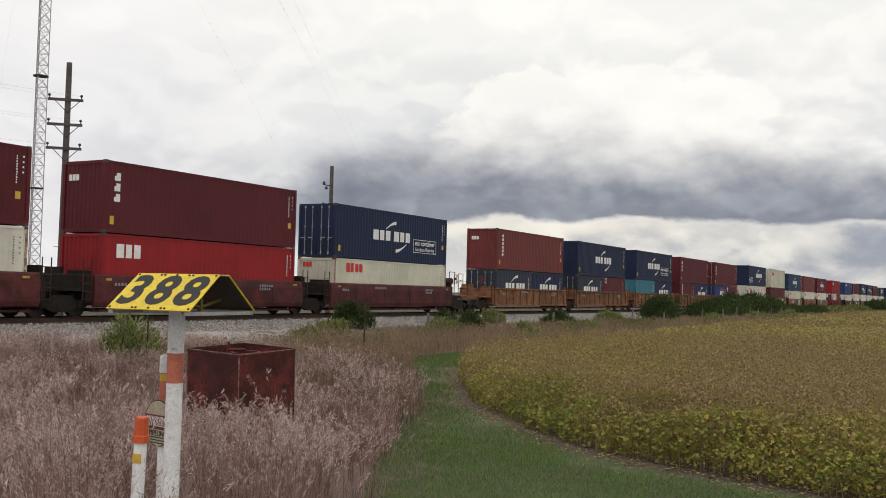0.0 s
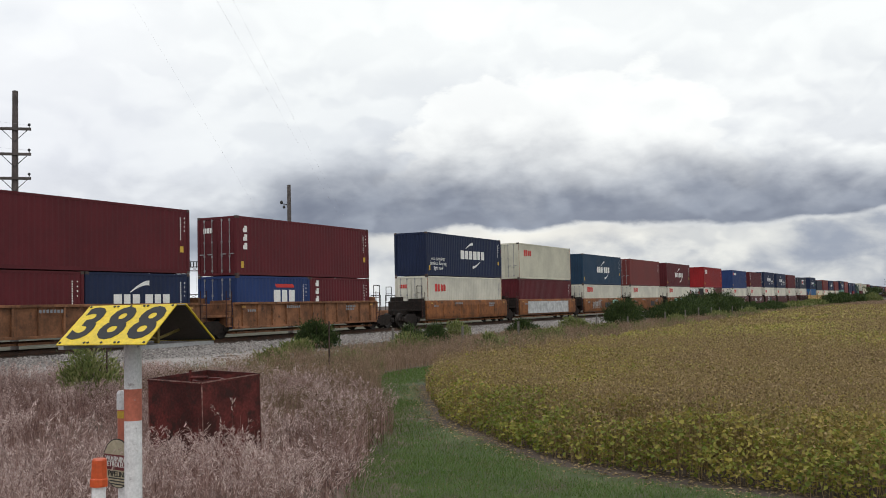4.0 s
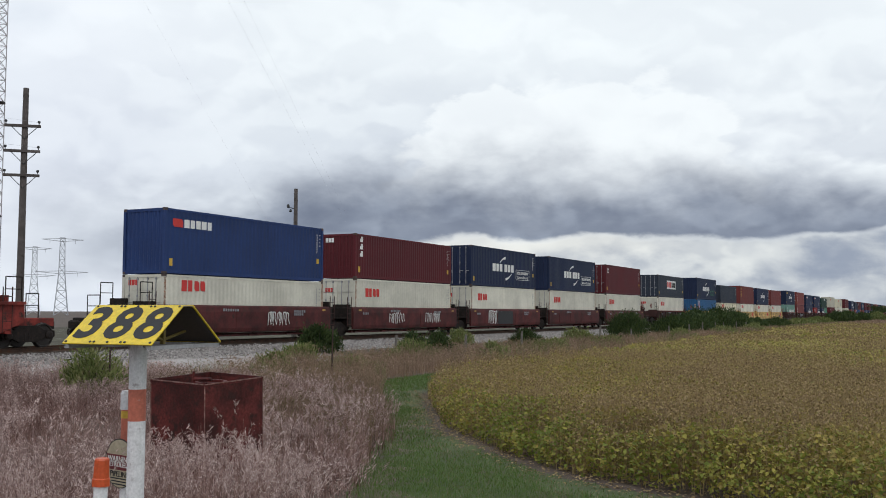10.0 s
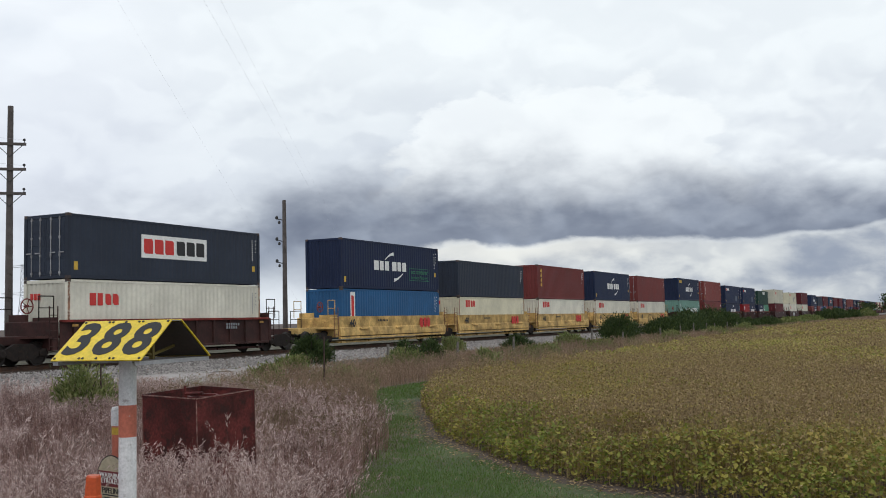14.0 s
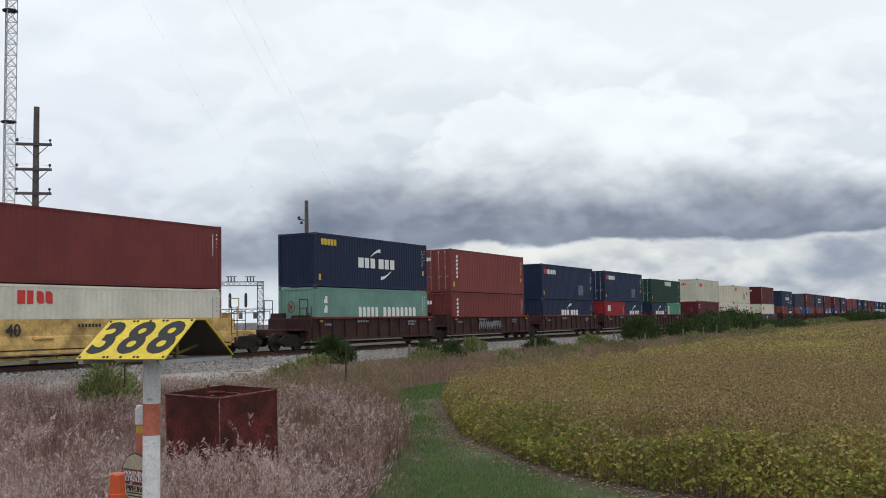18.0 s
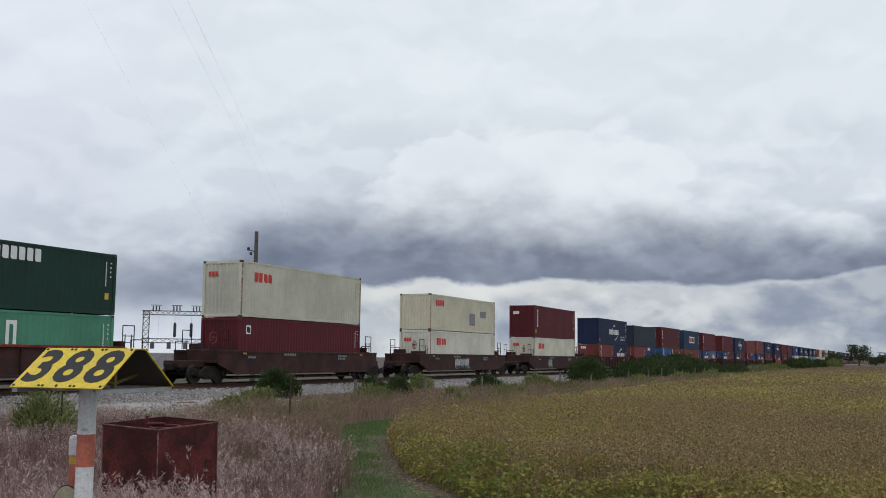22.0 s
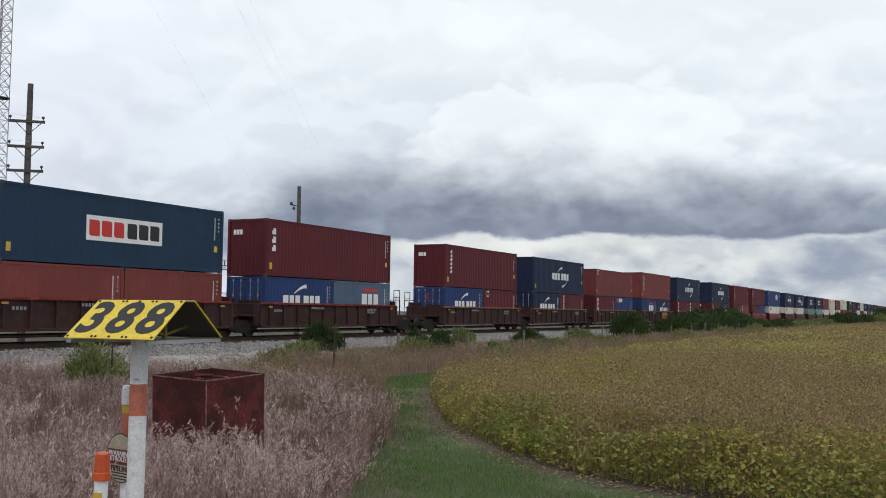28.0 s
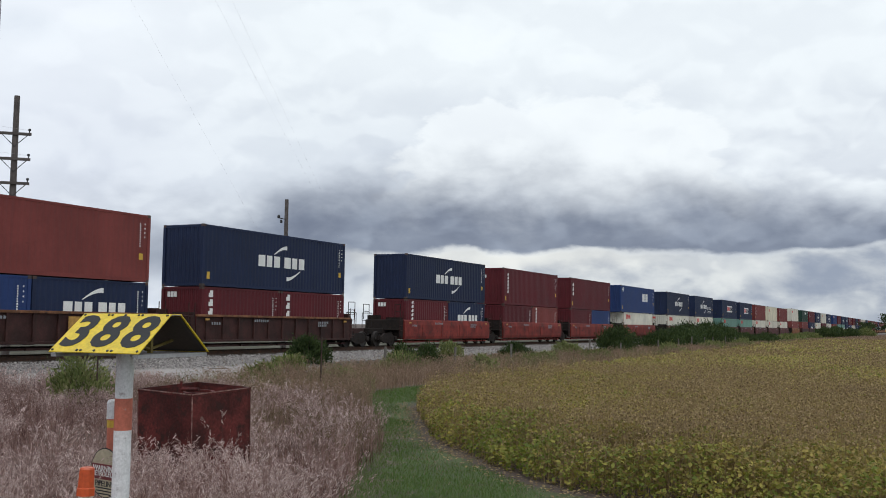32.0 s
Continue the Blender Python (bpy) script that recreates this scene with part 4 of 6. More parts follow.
def car_marks(kind, root, seed, extra=""):
    rng = random.Random(seed)

    def bars():
        b = Build()
        r = random.Random(seed % 3)
        for y, n, z in ((-5.6, 4, 1.25), (3.2, 6, 1.35), (3.2, 5, 1.2), (-2.4, 7, 1.4)):
            for i in range(n):
                b.extrude([(y + i * 0.17, z), (y + i * 0.17 + 0.11, z), (y + i * 0.17 + 0.11, z + 0.1 + 0.04 * r.random()), (y + i * 0.17, z + 0.12)], "x", 1.444, 1.447)
        return b.mesh("stencil_marking", M["marking_grey" if kind != "yellow" else "marking_black"])

    tagged(part("stencil_marking", shared(("stencil", kind, seed % 3), bars), root), kind="stuff")
    if kind == "yellow":
        part("logo_shape", blocks(row(2.9, 1.5, 3, 0.2), 0.98, 1.58, "marking_red", 0.12, 1.446), root, "rust-red block-shaped logo")
        part("lettering", text_mesh("40", 0.62, M["marking_black"], 0.012), root, at=Matrix.Translation((1.447, -5.3, 1.3)) @ SIDE)
    if kind != "yellow":
        part("reflector", blocks([(-6.05, -5.75)], 1.45, 1.54, "marking_ochre", 0, 1.446), root, "dull ochre reflector strip")
        part("reflector", blocks([(5.75, 6.05)], 1.45, 1.54, "marking_ochre", 0, 1.446), root)


def spray(root, y, width, z0, z1, colour, seed, thick=0.07, label="sprayed graffiti scrawl"):
    """Looping spray-paint strokes on the sill."""
    b = Build()
    r = random.Random(seed)
    x = y
    while x < y + width:
        w = r.uniform(0.2, 0.42)
        pts = [(x, z0 + r.uniform(0, 0.1)), (x + w * 0.2, z1 - r.uniform(0, 0.12)), (x + w * 0.7, z1 - r.uniform(0, 0.2)), (x + w * 0.55, (z0 + z1) / 2), (x + w, z0 + r.uniform(0, 0.15))]
        for p, q in zip(pts, pts[1:]):
            d = Vector((q[0] - p[0], q[1] - p[1]))
            n = Vector((-d.y, d.x)).normalized() * thick / 2
            b.extrude([(p[0] - n.x, p[1] - n.y), (q[0] - n.x, q[1] - n.y), (q[0] + n.x, q[1] + n.y), (p[0] + n.x, p[1] + n.y)], "x", 1.4450 + 0.0004 * (len(b.v) % 7), 1.4490)
        x += w * r.uniform(0.75, 1.05)
    tagged(part("graffiti", b.mesh("graffiti", M[colour]), root, label), kind="stuff")


def patch_on(root, y0, y1, z0, z1, colour, label=""):
    b = Build()
    b.extrude([(y0, z0), (y1, z0), (y1, z1), (y0, z1)], "x", 1.4445, 1.4475)
    part("paint_patch", b.mesh("paint_patch", M[colour]), root, label)


def air_tank():
    b = Build()
    b.lathe("y", (0, 0, 0), [(0.10, -0.62), (0.20, -0.56), (0.235, -0.48), (0.235, 0.48), (0.20, 0.56), (0.10, 0.62)], 16)
    for k in (-0.35, 0.35):
        b.lathe("y", (0, 0, 0), [(0.245, k - 0.03), (0.245, k + 0.03)], 16)
        b.box(-0.16, 0.16, k - 0.05, k + 0.05, -0.92, -0.18)
    return b.mesh("air_tank", M["car_dark"])


def railcar(kind, colour, first, last, seed, chord, detail=2):
    """One well unit; first, last: it has the car's outer end there."""
    root = new("well_car")
    words = {"rib": "ribbed", "smooth": "smooth-sided", "yellow": "stepped-sided", "longrib": "long ribbed", "long": "long smooth-sided"}[kind]
    hue = {"car_maroon": "grimy maroon", "car_orange": "weathered orange-brown", "car_tan": "rust-stained tan orange", "car_yellow": "dirty yellow", "car_dark": "dark brown", "car_red": "dull red"}[colour]
    tagged(root, f"{hue} {words} steel double-stack well railcar on the rails", "railcar", "cars of the train")
    me = sill_mesh(kind, colour)
    near = part("side_sill", me, root)
    part("side_sill", me, root, at=pose(0, 0, 0, 0, 0, 180))
    if kind in ("rib", "longrib") and detail > 1:
        def rib_():
            b = Build()
            b.box(1.34, 1.425, -0.045, 0.045, 0.56, 1.60)
            return b.mesh("rib", M[colour])
        n = 11
        for i in range(n):
            part("rib", shared(("rib", kind, colour), rib_), near, at=pose(0, -5.9 + i * 11.8 / (n - 1), 0))
    if kind == "yellow" and detail > 1:
        def step_():
            b = Build()
            b.box(1.44, 1.56, -0.45, 0.45, 0.98, 1.03, 0.01)
            return b.mesh("step", M[colour])
        for k in (-4.0, 0.2, 4.6):
            part("step", shared(("step", colour), step_), near, at=pose(-0.06, k, 0))
    if kind == "rib":
        def chord_():
            b = Build()
            b.box(1.27, 1.44, -6.55, 6.55, 1.62, 1.72, 0.015)
            return b.mesh("top_chord", M[chord])
        for rz in (0, 180):
            part("top_chord", shared(("chord", chord), chord_), root, at=pose(0, 0, 0, 0, 0, rz))
    part("well_floor", floor_mesh(colour), root)
    for s, outer in ((-1, first), (1, last)):
        r = 2.9 if outer else 1.25
        start = 6.55 if "long" not in kind else 6.75
        at = pose(0, s * start, 0, 0, 0, 0 if s > 0 else 180)
        deck = part("end_platform", end_deck_mesh(r, colour if kind != "smooth" else "truck"), root, at=at)
        if outer:
            truck_parts(root, s * 8.05, detail > 1)
            if detail > 1:
                part("coupler", coupler_mesh(), root, at=pose(0, s * 9.2, 0, 0, 0, 0 if s > 0 else 180))
                part("handrail", rail_mesh("car_yellow" if kind == "yellow" else "truck"), deck, at=pose(1.15, 0.5, 1.68))
                part("handrail", rail_mesh("car_yellow" if kind == "yellow" else "truck"), deck, at=pose(-1.15, 0.5, 1.68))
                part("handrail", rail_mesh("truck"), deck, at=pose(0, 2.3, 1.1, 0, 0, 90))
                if s > 0 and kind == "smooth":
                    part("air_tank", shared(("air_tank",), air_tank), deck, "rusty brown air tank", at=pose(0.62, 0.75, 2.02))
                    part("brake_wheel", brake_wheel_mesh(), root, at=pose(0.78, start + 1.75, 2.2))
                elif s < 0 and kind != "smooth":
                    part("brake_wheel", brake_wheel_mesh(), root, at=pose(0.75, s * 7.6, 2.25))
        elif s > 0:
            truck_parts(root, 7.8, detail > 1)
        if detail > 1:
            part("ladder", ladder_mesh("car_tan" if kind == "yellow" else "car_dark"), root, at=pose(1.33, s * 6.86, 1.5))
    if detail > 1:
        car_marks(kind, root, seed)
    return root

# ---- the train ----
# place of the box's near end, upper box, lower boxes, car
CONSIST = [
    (11.3, "maroon tex", "white flower", "smooth car_maroon", 0, 0),
    (26.9, "maroon tex", "red cai", "smooth car_maroon", 0, 0),
    (42.49, "navy eco d", "beige flower s", "smooth car_maroon", 0, 1),
    (62.07, "brown_red tri", "slate cma d|navy cma", "rib car_tan", 1, 0),
    (77.53, "navy cma", "slate cma d|maroon plate", "rib car_tan", 0, 0),
    (93.05, "navy eco", "teal -|navy cma", "rib car_tan", 0, 0),
    (108.6, "maroon tex", "maroon tri|navy cma", "rib car_tan", 0, 0),
    (124.12, "maroon tex d", "blue apl d|maroon tex", "rib car_tan", 0, 1),
    (143.62, "navy eco3", "white flower d", "smooth car_orange", 1, 0),
    (159.36, "beige flower d", "maroon -", "smooth car_orange", 0, 0),
    (175.04, "teal_blue cma", "white flower d s", "smooth car_orange", 0, 0),
    (190.66, "brown_red - d", "white flower d s", "smooth car_orange", 0, 0),
    (206.36, "maroon cma", "white flower s", "smooth car_orange", 0, 1),
    (227.36, "red cai", "white flower r|maroon tri", "longrib car_red", 1, 1),
    (248.33, "blue seaco", "white flower d s", "smooth car_maroon", 1, 0),
    (263.80, "maroon tex s", "white flower d", "smooth car_maroon", 0, 0),
    (279.20, "navy eco d", "white flower d", "smooth car_maroon", 0, 0),
    (294.55, "navy eco", "white flower d", "smooth car_maroon", 0, 0),
    (310.06, "maroon plate d", "white flower", "smooth car_maroon", 0, 1),
    (329.76, "slate panel d s", "white flower", "rib car_dark", 1, 1),
    (349.48, "navy ecog", "bright_blue pi", "yellow car_yellow", 1, 0),
    (364.79, "slate - s", "cream flower s", "yellow car_yellow", 0, 0),
    (380.20, "brown_red gold", "white flower s", "yellow car_yellow", 0, 0),
    (395.72, "navy cma", "white flower s", "yellow car_yellow", 0, 0),
    (411.11, "brown_red - d", "white flower d s", "yellow car_yellow", 0, 1),
    (430.74, "navy cmay", "sage china", "rib car_dark", 1, 0),
    (446.29, "orange_brown tri d", "brown_red tri", "rib car_dark", 0, 0),
    (462.25, "navy seacop", "navy cma s", "rib car_dark", 0, 0),
    (477.94, "navy seacop d", "red cai|navy cma", "rib car_dark", 0, 0),
    (493.61, "green capital d s", "navy cma|light_green pw", "rib car_dark", 0, 1),
    (514.57, "beige flower", "maroon plate", "long car_dark", 1, 1),
    (536.70, "cream patch s", "white flower", "long car_dark", 1, 1),
    (558.55, "maroon tri", "beige flower", "long car_dark", 1, 1),
    (579.46, "navy eco2", "orange_brown tri|navy cma", "rib car_dark", 1, 0),
    (595.09, "slate - s", "orange_brown - d|blue seaco", "rib car_dark", 0, 0),
    (610.65, "maroon tex", "bright_blue pi|orange_brown tri", "rib car_dark", 0, 0),
    (626.15, "teal_blue panel", "orange_brown - d|orange_brown -", "rib car_dark", 0, 0),
    (641.59, "maroon tex", "blue cma d|grey_blue apl", "rib car_dark", 0, 1),
    (661.08, "maroon tri", "blue cma d|maroon plate", "rib car_dark tan", 1, 0),
    (676.80, "navy cma", "navy cma d|maroon tri", "rib car_dark tan", 0, 0),
    (692.46, "brown_red plate s", "maroon tex|blue seaco", "rib car_dark tan", 0, 0),
    (708.12, "orange_brown tri", "blue apl|navy cma", "rib car_dark tan", 0, 0),
    (723.75, "navy cma", "maroon tex|maroon tex", "rib car_dark tan", 0, 1),
    (743.30, "navy cma", "maroon tri|navy cma", "smooth car_red", 1, 0),
    (759.10, "maroon tri", "maroon -|orange_brown tri", "smooth car_red", 0, 0),
    (774.90, "maroon tex", "maroon -|blue -", "smooth car_red", 0, 0),
    (791.90, "blue apl45", "white flower s", "smooth car_red", 0, 0),
    (811.20, "navy cma", "white flower s", "smooth car_maroon", 0, 0),
    (827.0, "navy eco", "white flower s", "smooth car_maroon", 0, 1),
    (846.5, "navy panel", "sage flower s", "smooth car_maroon", 1, 0),
    (862.0, "navy panel", "sage flower s", "smooth car_maroon", 0, 0),
    (877.6, "brown_red tri", "white flower s", "smooth car_maroon", 0, 0),
    (893.2, "cream flower", "white flower s", "smooth car_maroon", 0, 0),
    (908.8, "brown_red tex", "white flower s", "smooth car_maroon", 0, 1),
]
far = random.Random(11)
s = 928.4
while s < 2250:
    n = far.choice((5, 5, 5, 1))
    car = far.choice(("smooth car_maroon", "rib car_dark", "rib car_tan", "yellow car_yellow", "smooth car_orange"))
    for i in range(n):
        up = far.choice(("maroon tex", "brown_red tri", "navy cma", "navy eco", "orange_brown tri", "red cai", "blue seaco", "white flower", "green capital", "navy cma", "maroon tri"))
        lo = far.choice(("white flower", "white flower", "maroon -", "orange_brown tri", "navy cma", "sage china", "blue seaco"))
        CONSIST.append((s, up, lo, car, int(i == 0), int(i == n - 1)))
        s += 15.6 if i < n - 1 else 19.6


def spec(text, L, detail):
    bits = text.split()
    style = "" if len(bits) < 2 or bits[1] == "-" else bits[1]
    H = STD if L < 8 or "s" in bits[2:] else TALL
    return container(bits[0], style, L, H, "d" in bits[2:], detail, "r" in bits[2:]), H


FLOOR = 0.43
CARS = []
for i, (s, up, lo, car, first, last) in enumerate(CONSIST):
    detail = 2 if s < 930 else 1
    mid = s + LONG / 2
    kind, colour, *more = car.split()
    unit = railcar(kind, colour, first, last, i, "car_tan" if more else "car_red" if colour == "car_dark" else colour, detail=detail)
    CARS.append(unit)
    TRAIN.append((unit, mid, 0.0))
    if s == 708.12:
        patch_on(unit, 1.6, 3.4, 0.72, 1.52, "marking_ochre", "faded ochre paint panel")
        tagged(part("logo_shape", blocks(row(2.0, 1.1, 3, 0.2), 0.9, 1.35, "marking_red", 0.1, 1.4485), unit), kind="stuff")
    boxes = lo.split("|")
    base = STD
    if len(boxes) == 1:
        box, base = spec(lo, LONG, detail)
        TRAIN.append((box, mid, FLOOR))
    else:
        TRAIN.append((spec(boxes[0], SHORT, detail)[0], mid - 3.06, FLOOR))
        TRAIN.append((spec(boxes[1], SHORT, detail)[0], mid + 3.06, FLOOR))
    TRAIN.append((spec(up, 13.716 if "apl45" in up else LONG, detail)[0], mid, FLOOR + base + 0.012))

spray(CARS[12], -0.9, 2.4, 0.75, 1.35, "spray_sand", 30, 0.3, "pale sand sprayed background")
spray(CARS[12], -3.5, 3.3, 0.55, 1.55, "spray_mint", 3, 0.2, "mint green sprayed graffiti lettering")
patch_on(CARS[12], 1.9, 3.2, 0.95, 1.2, "marking_black", "black number panel")
spray(CARS[10], 2.2, 1.9, 0.55, 1.5, "spray_mint", 8, 0.16, "blue-green sprayed graffiti")
patch_on(CARS[10], -0.3, 1.6, 0.75, 1.25, "marking_black", "black logo panel")
spray(CARS[10], -4.2, 2.4, 0.7, 1.4, "spray_pale", 9, 0.05)
patch_on(CARS[11], 0.9, 2.6, 0.75, 1.25, "marking_black", "black logo panel")
patch_on(CARS[9], -4.9, 4.6, 0.52, 1.5, "spray_pale", "large faded pale grey paint patch")
patch_on(CARS[16], -1.9, 0.9, 0.55, 1.5, "marking_black", "black paint patch")
spray(CARS[16], -3.6, 1.4, 0.55, 1.6, "marking_white", 21, 0.05, "white outlined graffiti letters")
spray(CARS[15], -2.6, 1.8, 0.7, 1.4, "marking_white", 5, 0.04)
spray(CARS[15], 2.0, 2.0, 0.7, 1.4, "marking_white", 6, 0.04)
spray(CARS[14], 1.0, 1.6, 0.7, 1.4, "marking_white", 7, 0.04)
spray(CARS[31], -2.2, 2.4, 0.55, 1.35, "spray_pale", 13, 0.12)
spray(CARS[32], -2.8, 0.9, 0.55, 1.35, "spray_pale", 14, 0.08)
spray(CARS[26], -2.4, 3.4, 0.75, 1.35, "marking_grey", 15, 0.1)
patch_on(CARS[24], 1.2, 3.6, 0.75, 1.1, "marking_black", "black number panel")


def train_way(t):
    u = t / 16
    return 345.4783 * u + 1.1677 * u ** 2 - 2.2701 * u ** 3 + 0.6693 * u ** 4


def motions():
    for thing, place, z in TRAIN:
        walk(thing, [(t, pose(TRACK_X, place - train_way(t), RAIL_Z + z)) for t in (0, 4, 8, 12, 16, 20, 24, 28, 32)])


# ---- vegetation ----
R = np.random.default_rng(5)


def inside(poly, x, y):
    poly = np.array(poly)
    hit = np.zeros(len(x), bool)
    for (xa, ya), (xb, yb) in zip(poly, np.roll(poly, -1, 0)):
        c = (ya > y) != (yb > y)
        with np.errstate(divide="ignore", invalid="ignore"):
            hit ^= c & (x < (xb - xa) * (y - ya) / (yb - ya + 1e-12) + xa)
    return hit


def scatter(poly, per_m2, clump=0.0):
    p = np.array(poly)
    lo, hi = p.min(0), p.max(0)
    n = int((hi - lo).prod() * per_m2)
    x, y = R.uniform(lo[0], hi[0], n), R.uniform(lo[1], hi[1], n)
    k = inside(poly, x, y)
    x, y = x[k], y[k]
    if clump:
        k = np.array([noise.noise((a * clump, b * clump, 3.0)) for a, b in zip(x, y)])
        k = R.random(len(x)) < np.clip(0.62 + 1.1 * k, 0.12, 1)
        x, y = x[k], y[k]
    return x, y


def blades(name, x, y, height, width, bend, mat, seg=3, direction=None):
    """Tapering blades that lean and droop, one strip each."""
    n = len(x)
    a, lean = R.uniform(0, 2 * np.pi, n), R.normal(0.0, 1.0, n) * bend
    if direction is not None:
        a = direction + R.normal(0, 0.5, n)
    w = R.uniform(0, 2 * np.pi, n)
    z0 = ground_z(x, y) - 0.02
    rows = []
    for i in range(seg + 1):
        t = i / seg
        d = np.abs(lean) * height * t ** 2
        cx, cy = x + np.cos(a) * d, y + np.sin(a) * d
        cz = z0 + height * (t - 0.25 * np.abs(lean) * t ** 3)
        half = width * (1 - t * 0.85) / 2
        rows += [np.stack([cx - np.cos(w) * half, cy - np.sin(w) * half, cz], 1), np.stack([cx + np.cos(w) * half, cy + np.sin(w) * half, cz], 1)]
    m = 2 * (seg + 1)
    v = np.stack(rows, 1).reshape(-1, 3)
    base = np.arange(n)[:, None] * m
    f = np.concatenate([base + np.array([[2 * i, 2 * i + 1, 2 * i + 3, 2 * i + 2]]) for i in range(seg)], 0)
    tip = np.stack([x + np.cos(a) * np.abs(lean) * height, y + np.sin(a) * np.abs(lean) * height, z0 + height * (1 - 0.25 * np.abs(lean))], 1)
    return new(name, raw_mesh(name, v, f, mat, 4)), tip, a


def heads(name, tip, a, size, mat, per=7):
    """Drooping seed heads: small pointed flakes round each tip."""
    n = len(tip)
    rep = np.repeat(np.arange(n), per)
    k = len(rep)
    drop = R.uniform(0, 1, k)
    sz = size[rep] * R.uniform(0.6, 1.3, k)
    c = tip[rep] + np.stack([np.cos(a[rep]) * (drop - 0.6) * sz * 2.6 + R.normal(0, 0.17, k) * sz, np.sin(a[rep]) * (drop - 0.6) * sz * 2.6 + R.normal(0, 0.17, k) * sz, sz * (0.8 - 5.0 * (drop - 0.45) ** 2 - 1.5 * (1 - drop))], 1)
    d = np.stack([R.normal(0, 0.25, k) + np.cos(a[rep]) * 0.55, R.normal(0, 0.25, k) + np.sin(a[rep]) * 0.55, R.normal(0.3, 0.4, k) - drop * 1.4], 1)
    d /= np.linalg.norm(d, axis=1)[:, None]
    u = np.cross(d, R.normal(0, 1, (k, 3)))
    u /= np.linalg.norm(u, axis=1)[:, None]
    l, w = (sz * 0.62)[:, None], (sz * 0.15)[:, None]
    v = np.stack([c - d * l, c + u * w, c + d * l, c - u * w], 1).reshape(-1, 3)
    f = np.arange(4 * k).reshape(-1, 4)
    return new(name, raw_mesh(name, v, f, mat, 4))


def plumes(name, tip, a, length, flake, mat, per):
    """Loose feathery panicles: slim flakes along the nodding top of each stem."""
    n = len(tip)
    rep = np.repeat(np.arange(n), per)
    k = len(rep)
    nod = R.uniform(0.25, 0.8, n)
    tang = np.stack([np.cos(a) * nod, np.sin(a) * nod, np.ones(n)], 1)
    tang /= np.linalg.norm(tang, axis=1)[:, None]
    u = R.random(k)
    spread = (length[rep] * 0.10 * np.sin(np.pi * (0.12 + 0.8 * u)))[:, None]
    c = tip[rep] - tang[rep] * (length[rep] * (u - 0.12))[:, None] + R.normal(0, 1, (k, 3)) * spread
    d = tang[rep] + R.normal(0, 0.36, (k, 3)) + np.stack([np.cos(a[rep]), np.sin(a[rep]), -np.ones(k)], 1) * (0.45 * (1 - u) ** 2)[:, None]
    d /= np.linalg.norm(d, axis=1)[:, None]
    w = np.cross(d, R.normal(0, 1, (k, 3)))
    w /= np.linalg.norm(w, axis=1)[:, None]
    l = (flake[rep] * R.uniform(0.6, 1.4, k))[:, None]
    v = np.stack([c - d * l, c + w * l * 0.17, c + d * l, c - w * l * 0.17], 1).reshape(-1, 3)
    return new(name, raw_mesh(name, v, np.arange(4 * k).reshape(-1, 4), mat, 4))


def sprigs(name, c, size, mat, slim=0.26):
    """Slim upright leaves that fan outwards from the middle of a shrub."""
    k = len(c)
    d = np.stack([c[:, 0], c[:, 1], np.zeros(k)], 1)
    d /= np.maximum(0.2, np.linalg.norm(d, axis=1))[:, None]
    d = d * R.uniform(0.0, 0.8, (k, 1)) + R.normal(0, 0.35, (k, 3)) + np.array([0, 0, 0.9])
    d /= np.linalg.norm(d, axis=1)[:, None]
    u = np.cross(d, R.normal(0, 1, (k, 3)))
    u /= np.linalg.norm(u, axis=1)[:, None]
    s_ = size[:, None]
    v = np.stack([c - d * s_ * 0.9, c + u * s_ * slim, c + d * s_ * 0.9, c - u * s_ * slim], 1).reshape(-1, 3)
    return new(name, raw_mesh(name, v, np.arange(4 * k).reshape(-1, 4), mat, 4))


def leaves(name, c, size, mat, flat=0.6):
    """Pointed leaf blades folded a little along the middle."""
    k = len(c)
    nrm = np.stack([R.normal(0, 1, k) * (1 - flat), R.normal(0, 1, k) * (1 - flat), np.ones(k) * 0.8], 1)
    nrm /= np.linalg.norm(nrm, axis=1)[:, None]
    d = np.cross(nrm, R.normal(0, 1, (k, 3)))
    d /= np.linalg.norm(d, axis=1)[:, None]
    u = np.cross(nrm, d)
    s = size[:, None]
    v = np.stack([c - d * s * 0.5, c + u * s * 0.36 - d * s * 0.1 + nrm * s * 0.08, c + d * s * 0.55 - nrm * s * 0.1, c - u * s * 0.36 - d * s * 0.1 + nrm * s * 0.08], 1).reshape(-1, 3)
    b = np.arange(k)[:, None] * 4
    f = np.concatenate([b + np.array([[0, 1, 2]]), b + np.array([[0, 2, 3]])], 0)
    return new(name, raw_mesh(name, v, f, mat, 3))


LANE_L = [(-3.4, 3.0), (-5.5, 8.2), (-7.64, 12.0), (-9.84, 16.4), (-13.7, 22.2), (-16.7, 26.6), (-17.8, 30.4), (-18.2, 40.0), (-18.6, 80.0)]
SOY_L = [(30.0, 6.5), (6.0, 10.2), (0.0, 11.9), (-4.2, 13.5), (-5.7, 14.4), (-7.1, 15.8), (-9.3, 18.1), (-12.2, 22.8), (-14.0, 26.0), (-14.7, 35.0), (-15.5, 58.0), (-18.5, 134.0), (-17.5, 195.0)]


